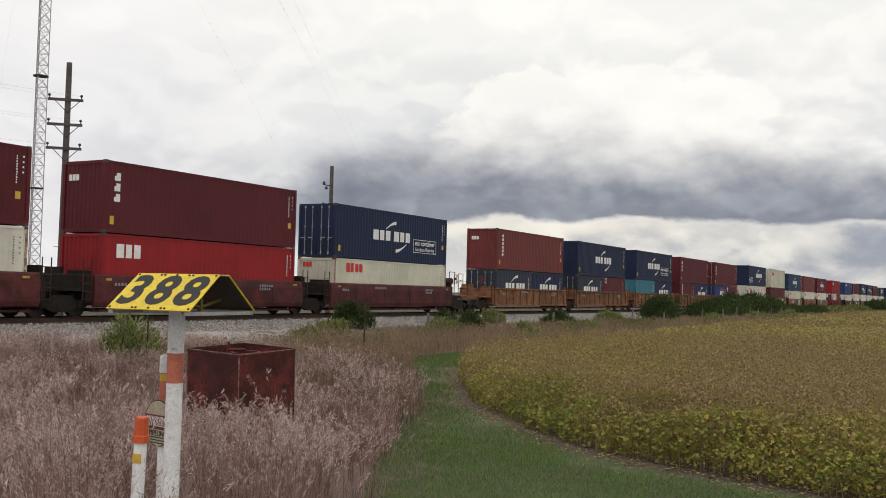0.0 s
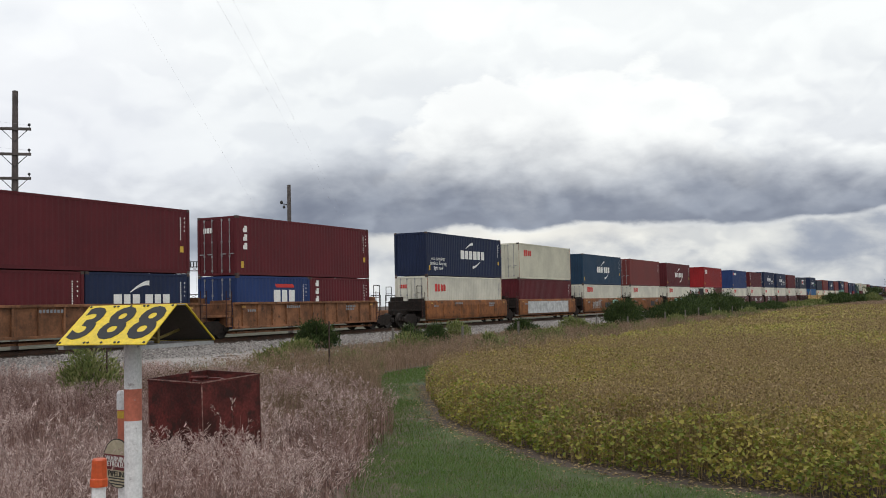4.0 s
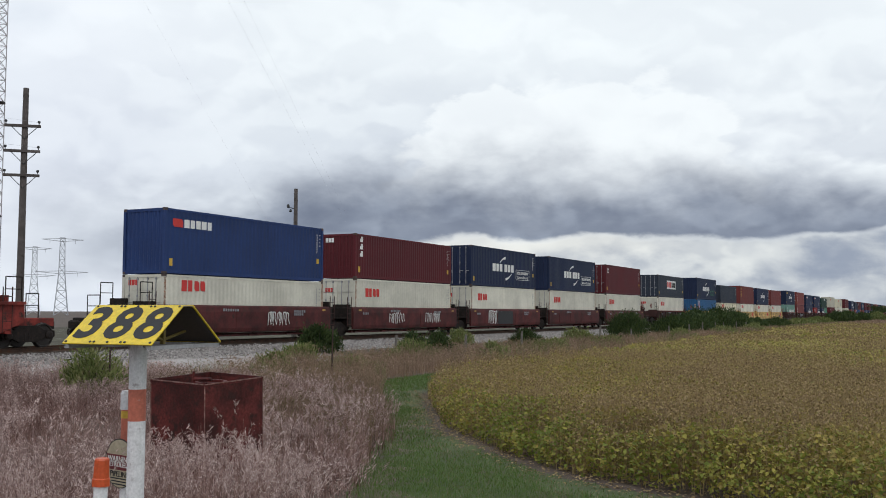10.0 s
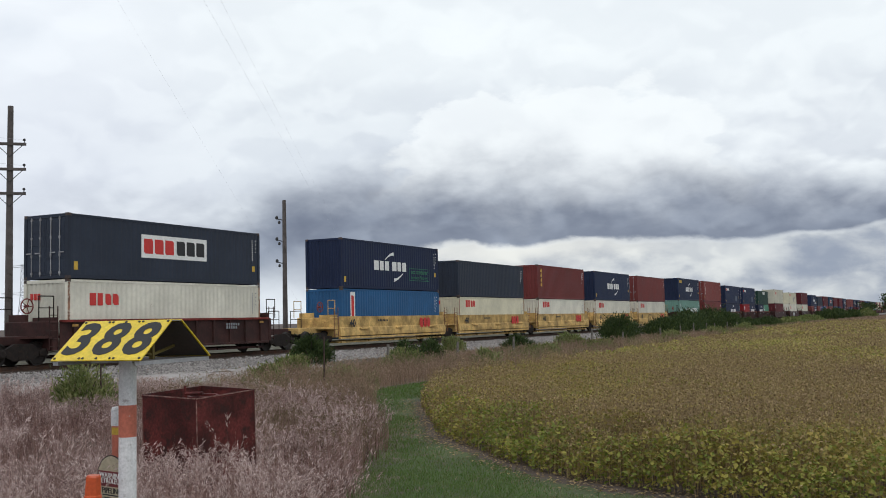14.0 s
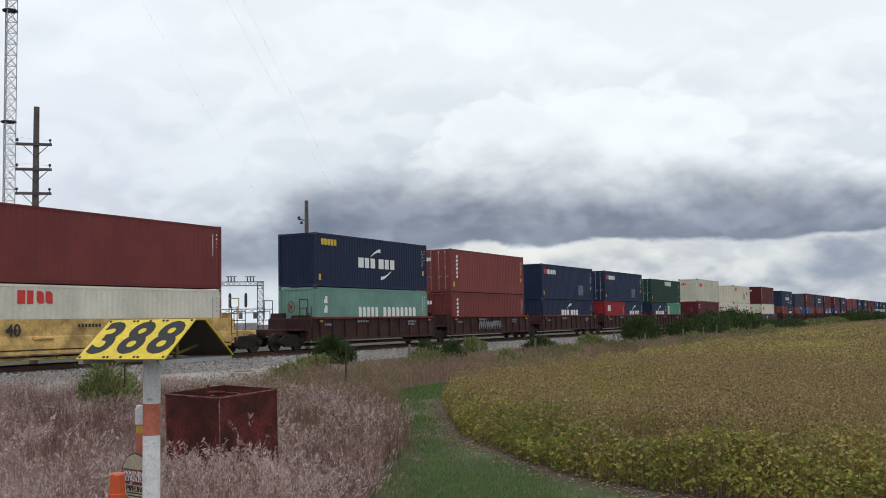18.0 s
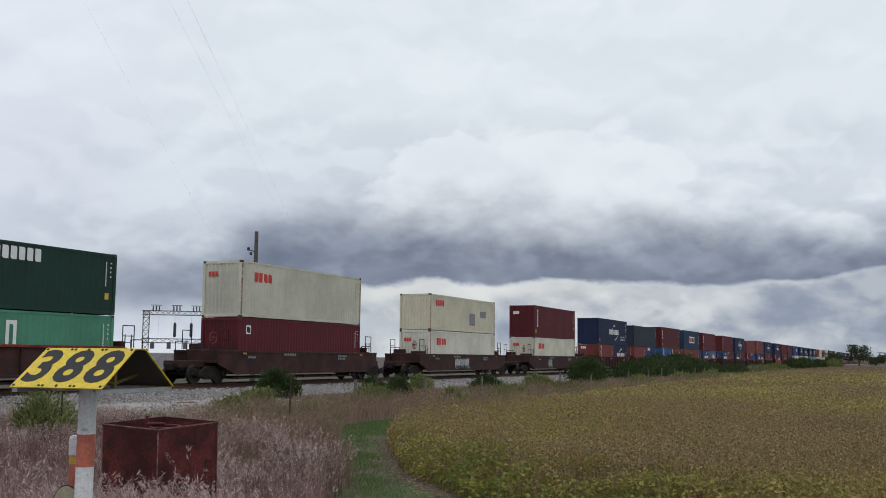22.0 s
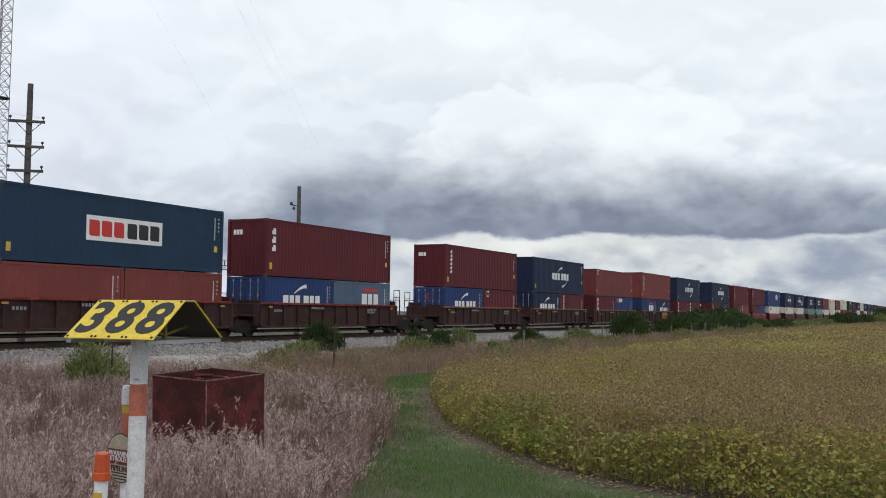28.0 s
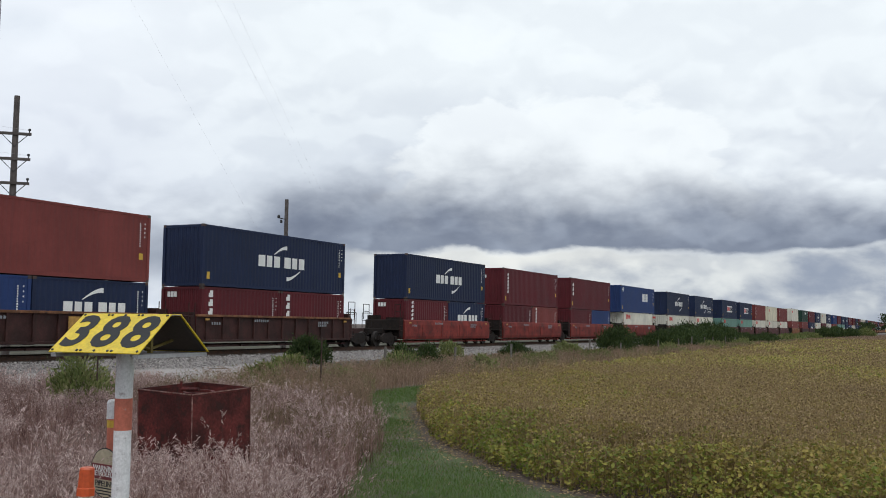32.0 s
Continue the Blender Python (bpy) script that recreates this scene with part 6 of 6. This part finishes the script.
def mile_sign():
    root = new("mile_marker_sign")
    root.matrix_basis = pose(-4.81, 4.91, 0, 0, 0, 6)
    tagged(root, "yellow roof-shaped mile marker, black 388, on a white orange-banded post", "sign")
    b = Build()
    b.lathe("z", (0, 0, 0), [(0.057, -0.3), (0.057, 1.685)], 24)
    b.lathe("z", (0, 0, 0), [(0.057, 1.893), (0.057, 2.20)], 24)
    b.lathe("z", (0, 0, 0), [(0.054, 1.68), (0.054, 1.90)], 24)
    part("post", b.mesh("post", M["post_white"]), root, "peeling white pipe post")
    b = Build()
    b.lathe("z", (0, 0, 0), [(0.0575, 1.685), (0.0575, 1.893)], 24)
    part("orange_band", b.mesh("orange_band", M["post_orange"]), root, "faded orange band")
    z0, rise = 2.197, 0.249
    x0, x1, ym = -0.347, 0.353, 0.053
    y0, y1, top0, top1 = -0.323, 0.432, 0.001, 0.105
    w = x1 - x0
    b = Build()
    b.box(x0 + 0.004, x1 - 0.004, top0 - 0.004, top1 + 0.004, z0 + rise - 0.006, z0 + rise - 0.001)
    part("ridge_strip", b.mesh("ridge_strip", M["alu"]), root, "grey flat ridge strip")
    for s in (1, -1):
        run = top0 - y0 if s > 0 else y1 - top1
        sl = math.hypot(run, rise)
        tilt = math.degrees(math.atan2(rise, run))
        # panel frame: x along the ridge, y up the slope
        base = pose((x0 + x1) / 2, y0 if s > 0 else y1, z0, 0, 0, 0 if s > 0 else 180) @ pose(0, 0, 0, tilt)
        b = Build()
        b.box(-w / 2, w / 2, 0, sl, -0.004, 0.003)
        p = placed("panel", b.mesh("panel", M["sign_yellow"]), root, base, "glossy yellow sheet panel")
        b = Build()
        b.box(-w / 2 + 0.012, w / 2 - 0.012, 0.012, sl - 0.012, -0.009, -0.0045)
        part("panel_back", b.mesh("panel_back", M["sign_back"]), p)
        for digit, dx in (("3", -0.236), ("8", -0.004), ("8", 0.232)):
            part("panel_digit", text_mesh(digit, 0.44, M["marking_black"], 0.013, 0.001), p, at=pose(dx, sl / 2 - 0.004, 0.0045) @ Matrix.Diagonal((0.88, 1.0, 1, 1)))

        def bolt():
            q = Build()
            q.lathe("z", (0, 0, 0), [(0.009, 0.003), (0.009, 0.008), (0.005, 0.010)], 8)
            return q.mesh("bolt", M["iron"])

        for bx in (-0.33, -0.135, -0.105, 0.0, 0.105, 0.135, 0.33):
            for by in (0.018, sl - 0.018):
                part("bolt", shared(("bolt",), bolt), p, at=pose(bx, by, 0))
    b = Build()
    for x in (x0 + 0.03, x1 - 0.03):
        b.box(x - 0.02, x + 0.02, y0 + 0.01, y1 - 0.01, z0 - 0.03, z0 - 0.006)
    b.box(x0 + 0.05, x1 - 0.05, -0.02, 0.02, z0 - 0.03, z0 - 0.006)
    b.box(x0 + 0.01, x1 - 0.01, y1 - 0.03, y1 - 0.005, z0 - 0.032, z0 - 0.007)
    part("base_frame", b.mesh("base_frame", M["alu"]), root, "grey angle-bar frame")
    for x in (x0 + 0.2, x1 - 0.2):
        b = Build()
        b.box(x - 0.015, x + 0.015, ym - 0.012, ym + 0.012, z0 - 0.006, z0 + 0.235)
        b.tube((x, ym, z0 + 0.02), (x, ym + 0.24, z0 + 0.075), 0.01, 6)
        b.tube((x, ym, z0 + 0.02), (x, ym - 0.24, z0 + 0.075), 0.01, 6)
        part("brace", b.mesh("brace", M["sign_brace"]), root)


mile_sign()


def test_post(px, py, top, kind):
    root = new("pipeline_marker_post")
    root.matrix_basis = pose(px, py, 0, 0, 1.5 if kind == "low" else 0, 20)
    if kind == "low":
        tagged(root, "white plastic marker post with an orange cap in dry grass", "marker post", "pipeline markers")
        b = Build()
        b.lathe("z", (0, 0, 0), [(0.042, -0.3), (0.042, top - 0.15)], 12)
        part("tube", b.mesh("tube", M["post_white"]), root, "white plastic tube")
        b = Build()
        b.lathe("z", (0, 0, top), [(0.056, -0.17), (0.056, -0.125), (0.050, -0.12), (0.046, -0.01), (0.040, 0.0)], 8)
        part("cap", b.mesh("cap", M["cap_orange"]), root, "faceted bright orange cap")
        b = Build()
        b.box(-0.03, 0.03, -0.0445, -0.040, top - 0.30, top - 0.24)
        part("decal", b.mesh("decal", M["marking_yellow"]), root, "small yellow decal", )
    else:
        tagged(root, "orange and white marker post with a round tan warning disc", "marker post", "pipeline markers")
        b = Build()
        b.lathe("z", (0, 0, 0), [(0.043, -0.3), (0.043, top - 0.42)], 14)
        part("tube", b.mesh("tube", M["post_white"]), root, "white plastic tube")
        b = Build()
        b.lathe("z", (0, 0, top), [(0.044, -0.42), (0.044, -0.12)], 14)
        part("sleeve", b.mesh("sleeve", M["post_orange"]), root, "orange sleeve")
        b = Build()
        b.lathe("z", (0, 0, top), [(0.05, -0.13), (0.05, -0.02), (0.042, 0.0)], 14)
        part("cap", b.mesh("cap", M["post_white"]), root, "white domed cap")
        b = Build()
        b.lathe("z", (0, 0, top), [(0.046, -0.19), (0.046, -0.14)], 14)
        part("decal", b.mesh("decal", M["marking_yellow"]), root, "yellow decal band")
        d = pose(-0.019, -0.062, top - 0.50, 90, 0, -30)
        b = Build()
        b.lathe("z", (0, 0, 0), [(0.165, 0.0), (0.165, 0.004)], 28)
        disc = part("disc", b.mesh("disc", M["sign_tan"]), root, "round tan warning disc", at=d)
        b = Build()
        b.lathe("z", (0, 0, 0), [(0.172, -0.002), (0.172, 0.003)], 28)
        part("rim", b.mesh("rim", M["marking_black"]), disc)
        b = Build()
        b.box(-0.150, 0.150, -0.045, 0.06, 0.0042, 0.006)
        part("band", b.mesh("band", M["sign_maroon"]), disc, "maroon band")
        part("lettering", text_mesh("WARNING", 0.055, M["marking_white"]), disc, at=pose(0, 0.028, 0.0075))
        part("lettering", text_mesh("PETROLEUM", 0.05, M["marking_white"]), disc, at=pose(0, -0.008, 0.0075))
        part("lettering", text_mesh("PIPELINE", 0.055, M["marking_black"]), disc, at=pose(0, -0.075, 0.006))
        for i in range(3):
            b = Build()
            b.box(-0.10 + 0.012 * i, 0.10 - 0.012 * i, -0.108 - 0.02 * i, -0.100 - 0.02 * i, 0.004, 0.006)
            part("print_bar", b.mesh("print_bar", M["marking_black"]), disc)


test_post(-4.737, 4.50, 1.50, "low")
test_post(-5.20, 5.22, 1.845, "tall")


def steel_box():
    root = new("steel_box")
    root.matrix_basis = pose(-9.864, 11.526, 0.02, 2.6, 1.5, -7)
    tagged(root, "rusty dark red open-topped steel box standing in grass", "box")
    h, t, H = 0.57, 0.012, 1.41
    for i in range(4):
        m = pose(0, 0, 0, 0, 0, 90 * i)
        b = Build()
        b.box(-h + 0.001, h - t, -h, -h + t, 0, H - 0.04)
        wall = part("wall", b.mesh("wall", M["rust_box"]), root, at=m)
        b = Build()
        b.box(-h - 0.004, h - 0.005, -h - 0.005, -h + 0.016, H - 0.04, H)
        part("rim", b.mesh("rim", M["rust_box"]), wall, "rim angle worn pale")
        b = Build()
        b.box(-h - 0.006, -h + 0.012, -h - 0.005, -h - 0.0005, 0.1, H - 0.04)
        part("corner_edge", b.mesh("corner_edge", M["rust_edge"]), wall, "pale worn weld")
        b = Build()
        b.box(-h, h - 0.02, -h - 0.0075, -h - 0.0055, H - 0.014, H - 0.002)
        part("worn_strip", b.mesh("worn_strip", M["rust_edge"]), wall)
    b = Build()
    b.lathe("z", (0.0, 0.08, 0), [(0.10, 0.0), (0.10, H - 0.12), (0.23, H - 0.10), (0.23, H - 0.06), (0.19, H - 0.06), (0.19, H - 0.10)], 24)
    part("pipe_flange", b.mesh("pipe_flange", M["rust_box"]), root, "rusty flanged pipe head")
    b = Build()
    b.tube((-0.27, -0.02, H - 0.1), (-0.27, -0.02, H + 0.08), 0.02, 10)
    b.tube((-0.27, -0.02, H - 0.04), (0.0, 0.08, H - 0.03), 0.025, 8)
    part("handle", b.mesh("handle", M["rust_box"]), root)


steel_box()


def utility_pole(px, py, z0, top, lean, arms, brackets):
    root = new("utility_pole")
    root.matrix_basis = pose(px, py, z0, 0, lean, 0)
    tagged(root, "weathered dark wooden utility pole with crossarms behind the track" if arms else "grey wooden utility pole with bracket insulators behind the track", "utility pole", "poles by the track")
    b = Build()
    b.tube((0, 0, -0.5), (0, 0, top), 0.19, 12, 0.125)
    part("shaft", b.mesh("shaft", M["pole_wood"]), root)
    for z in arms:
        b = Build()
        b.box(-0.86, 0.70, -0.19, -0.07, z - 0.06, z + 0.06)
        arm = part("crossarm", b.mesh("crossarm", M["pole_wood"]), root, at=pose(0, 0, 0, 0, 0, 42))
        for x in (-0.80, 0.62):
            b = Build()
            b.lathe("z", (x, -0.13, z + 0.06), [(0.02, 0), (0.02, 0.08), (0.06, 0.10), (0.065, 0.16), (0.04, 0.2)], 8)
            part("insulator", b.mesh("insulator", M["iron"]), arm)
        for s in (-0.55, 0.55):
            b = Build()
            b.tube((s, -0.14, z - 0.05), (0, -0.16, z - 0.6), 0.018, 5)
            part("arm_brace", b.mesh("arm_brace", M["iron"]), arm)
    for z in brackets:
        b = Build()
        b.tube((0, 0, z), (-0.45, -0.25, z + 0.12), 0.03, 6)
        b.lathe("z", (-0.45, -0.25, z + 0.08), [(0.05, 0), (0.10, 0.05), (0.10, 0.16), (0.05, 0.24)], 8)
        b.lathe("z", (-0.3, -0.17, z - 0.22), [(0.06, 0), (0.10, 0.06), (0.06, 0.2)], 8)
        part("bracket", b.mesh("bracket", M["iron"]), root)


utility_pole(-37.76, 31.12, 0.3, 12.38, 0.0, (10.60, 9.43, 8.31), ())
utility_pole(-39.49, 54.71, 0.3, 10.48, 0.0, (), (9.1, 7.65, 6.15))


def lattice(b, p, q, wa, wb, n, r, faces=4):
    """Legs with zigzag bracing between two heights."""
    for i in range(faces):
        a0, a1 = 2 * math.pi * (i + 0.5) / faces, 2 * math.pi * (i + 1.5) / faces

        def at(t, a):
            w = wa + (wb - wa) * t
            return (p[0] + (q[0] - p[0]) * t + w * math.cos(a), p[1] + (q[1] - p[1]) * t + w * math.sin(a), p[2] + (q[2] - p[2]) * t)

        b.tube(at(0, a0), at(1, a0), r, 5)
        for k in range(n):
            t0, t1 = k / n, (k + 1) / n
            b.tube(at(t0, a0), at(t1, a1), r * 0.6, 4)
            b.tube(at(t0, a1), at(t1, a0), r * 0.6, 4)
            b.tube(at(t1, a0), at(t1, a1), r * 0.6, 4)
    return b


def radio_mast():
    root = new("radio_mast")
    root.matrix_basis = pose(-95.9, 75.2, 0.1)
    tagged(root, "tall slender grey lattice radio mast", "mast")
    for i in range(6):
        b = lattice(Build(), (0, 0, 13 * i), (0, 0, 13 * (i + 1)), 0.78, 0.78, 10, 0.055, 3)
        part("mast_section", b.mesh("mast_section", M["tower"]), root)
        b = Build()
        b.lathe("z", (0, 0, 13 * i + 12.9), [(0.86, 0), (0.86, 0.12)], 12)
        part("collar", b.mesh("collar", M["iron"]), root)
    for a in (35, 155, 275):
        b = Build()
        c, s = math.cos(radians(a)), math.sin(radians(a))
        b.tube((0.6 * c, 0.6 * s, 65), (38 * c, 38 * s, 0), 0.004, 4)
        part("guy_wire", b.mesh("guy_wire", M["wire"]), root)


radio_mast()


def substation():
    root = new("substation_gantry")
    root.matrix_basis = pose(-99.75, 118.44, 0.1, 0, 0, 40.1)
    tagged(root, "dark steel lattice substation gantry with insulators", "gantry")
    for s in (-1, 1):
        b = lattice(Build(), (s * 4.4, 0, 0), (s * 4.4, 0, 8.8), 0.62, 0.62, 9, 0.06)
        part("leg", b.mesh("leg", M["gantry"]), root)
    for z, n in ((8.6, 12), (4.4, 8)):
        b = Build()
        for dz in (-0.3, 0.3):
            b.box(-5.0, 5.0, -0.08, 0.08, z + dz - 0.06, z + dz + 0.06)
        for k in range(n):
            xa, xb = -4.9 + 9.8 * k / n, -4.9 + 9.8 * (k + 1) / n
            b.tube((xa, 0, z - 0.3), (xb, 0, z + 0.3), 0.04, 4)
            b.tube((xa, 0, z + 0.3), (xb, 0, z - 0.3), 0.04, 4)
        part("beam", b.mesh("beam", M["gantry"]), root)
    for x in (-3.0, 0.0, 2.9):
        for k in (-0.45, 0.0, 0.45):
            b = Build()
            prof = []
            for i in range(5):
                prof += [(0.07, i * 0.15), (0.14, i * 0.15 + 0.05), (0.07, i * 0.15 + 0.1)]
            b.lathe("z", (x + k, 0, 8.96), prof, 8)
            part("insulator", b.mesh("insulator", M["iron"]), root)
        b = Build()
        b.tube((x - 0.8, 0, 9.75), (x + 0.8, 0, 9.75), 0.05, 5)
        part("busbar", b.mesh("busbar", M["iron"]), root)
    for x in (-0.2, 2.2):
        b = Build()
        b.lathe("z", (x, 0, 4.96), [(0.16, 0), (0.22, 0.3), (0.22, 1.9), (0.12, 2.2)], 10)
        part("bushing", b.mesh("bushing", M["iron"]), root)
    for x in (-2.6, -0.2, 2.2):
        b = Build()
        b.tube((x, 0.3, 5.2), (x, 0.3, 8.9), 0.02, 4)
        part("dropper", b.mesh("dropper", M["wire"]), root)
    for x in (-3.4, -1.0, 1.4, 3.6):
        b = Build()
        b.box(x - 0.3, x + 0.3, -0.5, 0.3, 3.2, 4.2, 0.05)
        part("switch_box", b.mesh("switch_box", M["gantry"]), root)
    b = Build()
    b.box(-4.0, 4.0, 3.0, 5.0, 0, 2.6, 0.1)
    part("transformer", b.mesh("transformer", M["tower"]), root)


substation()


def pylon(px, py, top, arm, yaw):
    root = new("transmission_pylon")
    root.matrix_basis = pose(px, py, 0, 0, 0, yaw)
    tagged(root, "pale grey lattice transmission pylon on the horizon", "pylon", "far pylons")
    b = lattice(Build(), (0, 0, 0), (0, 0, 22), 5.0, 2.2, 5, 0.22)
    part("lower_body", b.mesh("lower_body", M["pylon"]), root)
    b = lattice(Build(), (0, 0, 22), (0, 0, top), 2.2, 1.6, 5, 0.18)
    part("upper_body", b.mesh("upper_body", M["pylon"]), root)
    for z, w in ((top - 1.0, arm), (23.0, arm * 1.25)):
        b = Build()
        for s in (-1, 1):
            for dy in (-0.8, 0.8):
                b.tube((0, dy, z + 0.6), (s * w / 2, 0, z), 0.16, 4)
                b.tube((0, dy, z - 1.0), (s * w / 2, 0, z), 0.16, 4)
            b.tube((s * w * 0.3, 0, z), (s * w * 0.3, 0, z - 2.2), 0.12, 4)
        part("crossarm", b.mesh("crossarm", M["pylon"]), root)


pylon(-472.8, 399.4, 39.7, 18.5, 50)
pylon(-418.0, 370.7, 41.2, 21.0, 50)


def wire(p, q, sag, r=0.012):
    n, k = 14, 5
    w = (Vector(q) - Vector(p)).normalized()
    u = w.orthogonal().normalized()
    e = w.cross(u)
    v, f = [], []
    for i in range(n + 1):
        t = i / n
        c = Vector(p).lerp(Vector(q), t) - Vector((0, 0, sag * 4 * t * (1 - t)))
        v += [tuple(c + (u * math.cos(2 * math.pi * j / k) + e * math.sin(2 * math.pi * j / k)) * r) for j in range(k)]
    for i in range(n):
        f += [(i * k + j, i * k + (j + 1) % k, (i + 1) * k + (j + 1) % k, (i + 1) * k + j) for j in range(k)]
    tagged(new("overhead_wire", raw_mesh("overhead_wire", v, f, M["wire"], 4)), "thin grey overhead power line wire", "wire", "overhead wires")


for px, py, thick in ((-36.0, 42.6, 0.0035), (-37.2, 42.6, 0.0035)):
    wire((px + 0.5015 * 60, py - 0.865 * 60, 22.4), (px - 0.5015 * 420, py + 0.865 * 420, 22.4), 0.0, thick)
for k, (z1, dx) in enumerate(((11.1, -0.80), (9.93, -0.80), (8.8, -0.80), (11.1, 0.62), (9.93, 0.62))):
    wire((-37.76 + dx * 0.74, 31.1 + dx * 0.67, z1), (-42.0 + dx * 0.74, -45.0 + dx * 0.67, z1), 0.9, 0.004)

# ---- fence ----


def fence_post(px, py, h, kind):
    z0 = float(ground_z(px, py))
    b = Build()
    if kind == "steel":
        b.box(-0.022, 0.022, -0.005, 0.005, -0.3, h)
        b.box(-0.005, 0.005, 0.005, 0.035, -0.3, h)
        for i in range(int(h / 0.15)):
            b.box(-0.008, 0.008, -0.013, -0.005, 0.1 + i * 0.15, 0.12 + i * 0.15)
        ob = new("fence_post", b.mesh("fence_post", M["tpost"]))
        tagged(ob, "thin dark rusted steel fence post", "fence post", "fence posts")
    else:
        b.tube((0, 0, -0.3), (0.02, 0.01, h), 0.075, 8, 0.065)
        ob = new("fence_post", b.mesh("fence_post", M["old_wood"]))
        tagged(ob, "short grey weathered wooden fence post", "fence post", "fence posts")
    ob.matrix_basis = pose(px, py, z0, R.uniform(-2, 2), R.uniform(-2, 2), R.uniform(0, 90))


fence_post(-17.5, 26.3, 1.94, "steel")
fence_post(-19.4, 18.82, 1.38, "steel")
for px, py, h in ((-22.5, 68.3, 1.35), (-22.5, 76.2, 1.0), (-22.5, 88.0, 1.1), (-22.5, 95.7, 1.2), (-22.5, 101.4, 1.35), (-22.5, 107.4, 1.3), (-22.5, 111.9, 1.25), (-22.5, 119.1, 1.3), (-22.6, 126.0, 1.2),
                 (-22.4, 46.0, 1.1), (-22.6, 54.0, 1.15), (-22.5, 39.0, 1.2)):
    fence_post(px, py, h, "wood")

# ---- small pieces of the track bed ----


def ties():
    b = Build()
    b.box(-1.3, 1.3, -0.115, 0.115, -0.18, 0.0, 0.012)
    me = b.mesh("tie", M["tie"])
    for i in range(290):
        part("tie", me, ballast, at=pose(TRACK_X + R.uniform(-0.03, 0.03), 10 + i * 0.51, RAIL_Z - 0.165, 0, 0, R.uniform(-1, 1)))


ties()


def stones(n, x0, x1, y0, y1, size):
    x, y = R.uniform(x0, x1, n), y0 + (y1 - y0) * R.random(n) ** 1.5
    zs = np.interp(x, [TRACK_X + 1.5, TRACK_X + 1.7, TRACK_X + 2.9, TRACK_X + 4.3], [0.83, 0.80, 0.635, 0.45])
    s = R.uniform(0.6, 1.4, n) * size * np.interp(y, [15, 100], [1, 1.7])
    octa = np.array([(1, 0, 0), (-1, 0, 0), (0, 1, 0), (0, -1, 0), (0, 0, 0.8), (0, 0, -0.8)])
    v = octa[None] * s[:, None, None] * R.uniform(0.6, 1.3, (n, 6, 1))
    a = R.uniform(0, 6.28, n)
    rx = v[:, :, 0] * np.cos(a)[:, None] - v[:, :, 1] * np.sin(a)[:, None]
    ry = v[:, :, 0] * np.sin(a)[:, None] + v[:, :, 1] * np.cos(a)[:, None]
    v = np.stack([rx + x[:, None], ry + y[:, None], v[:, :, 2] + zs[:, None]], 2).reshape(-1, 3)
    f = np.array([(0, 2, 4), (2, 1, 4), (1, 3, 4), (3, 0, 4), (2, 0, 5), (1, 2, 5), (3, 1, 5), (0, 3, 5)])
    f = (np.arange(n)[:, None, None] * 6 + f[None]).reshape(-1, 3)
    ob = new("ballast_stones", raw_mesh("ballast_stones", v, f, M["stone"], 3))
    tagged(ob, "loose grey crushed ballast stones", "ballast", kind="stuff")


stones(30000, TRACK_X + 1.5, TRACK_X + 4.5, 12, 130, 0.045)

motions()
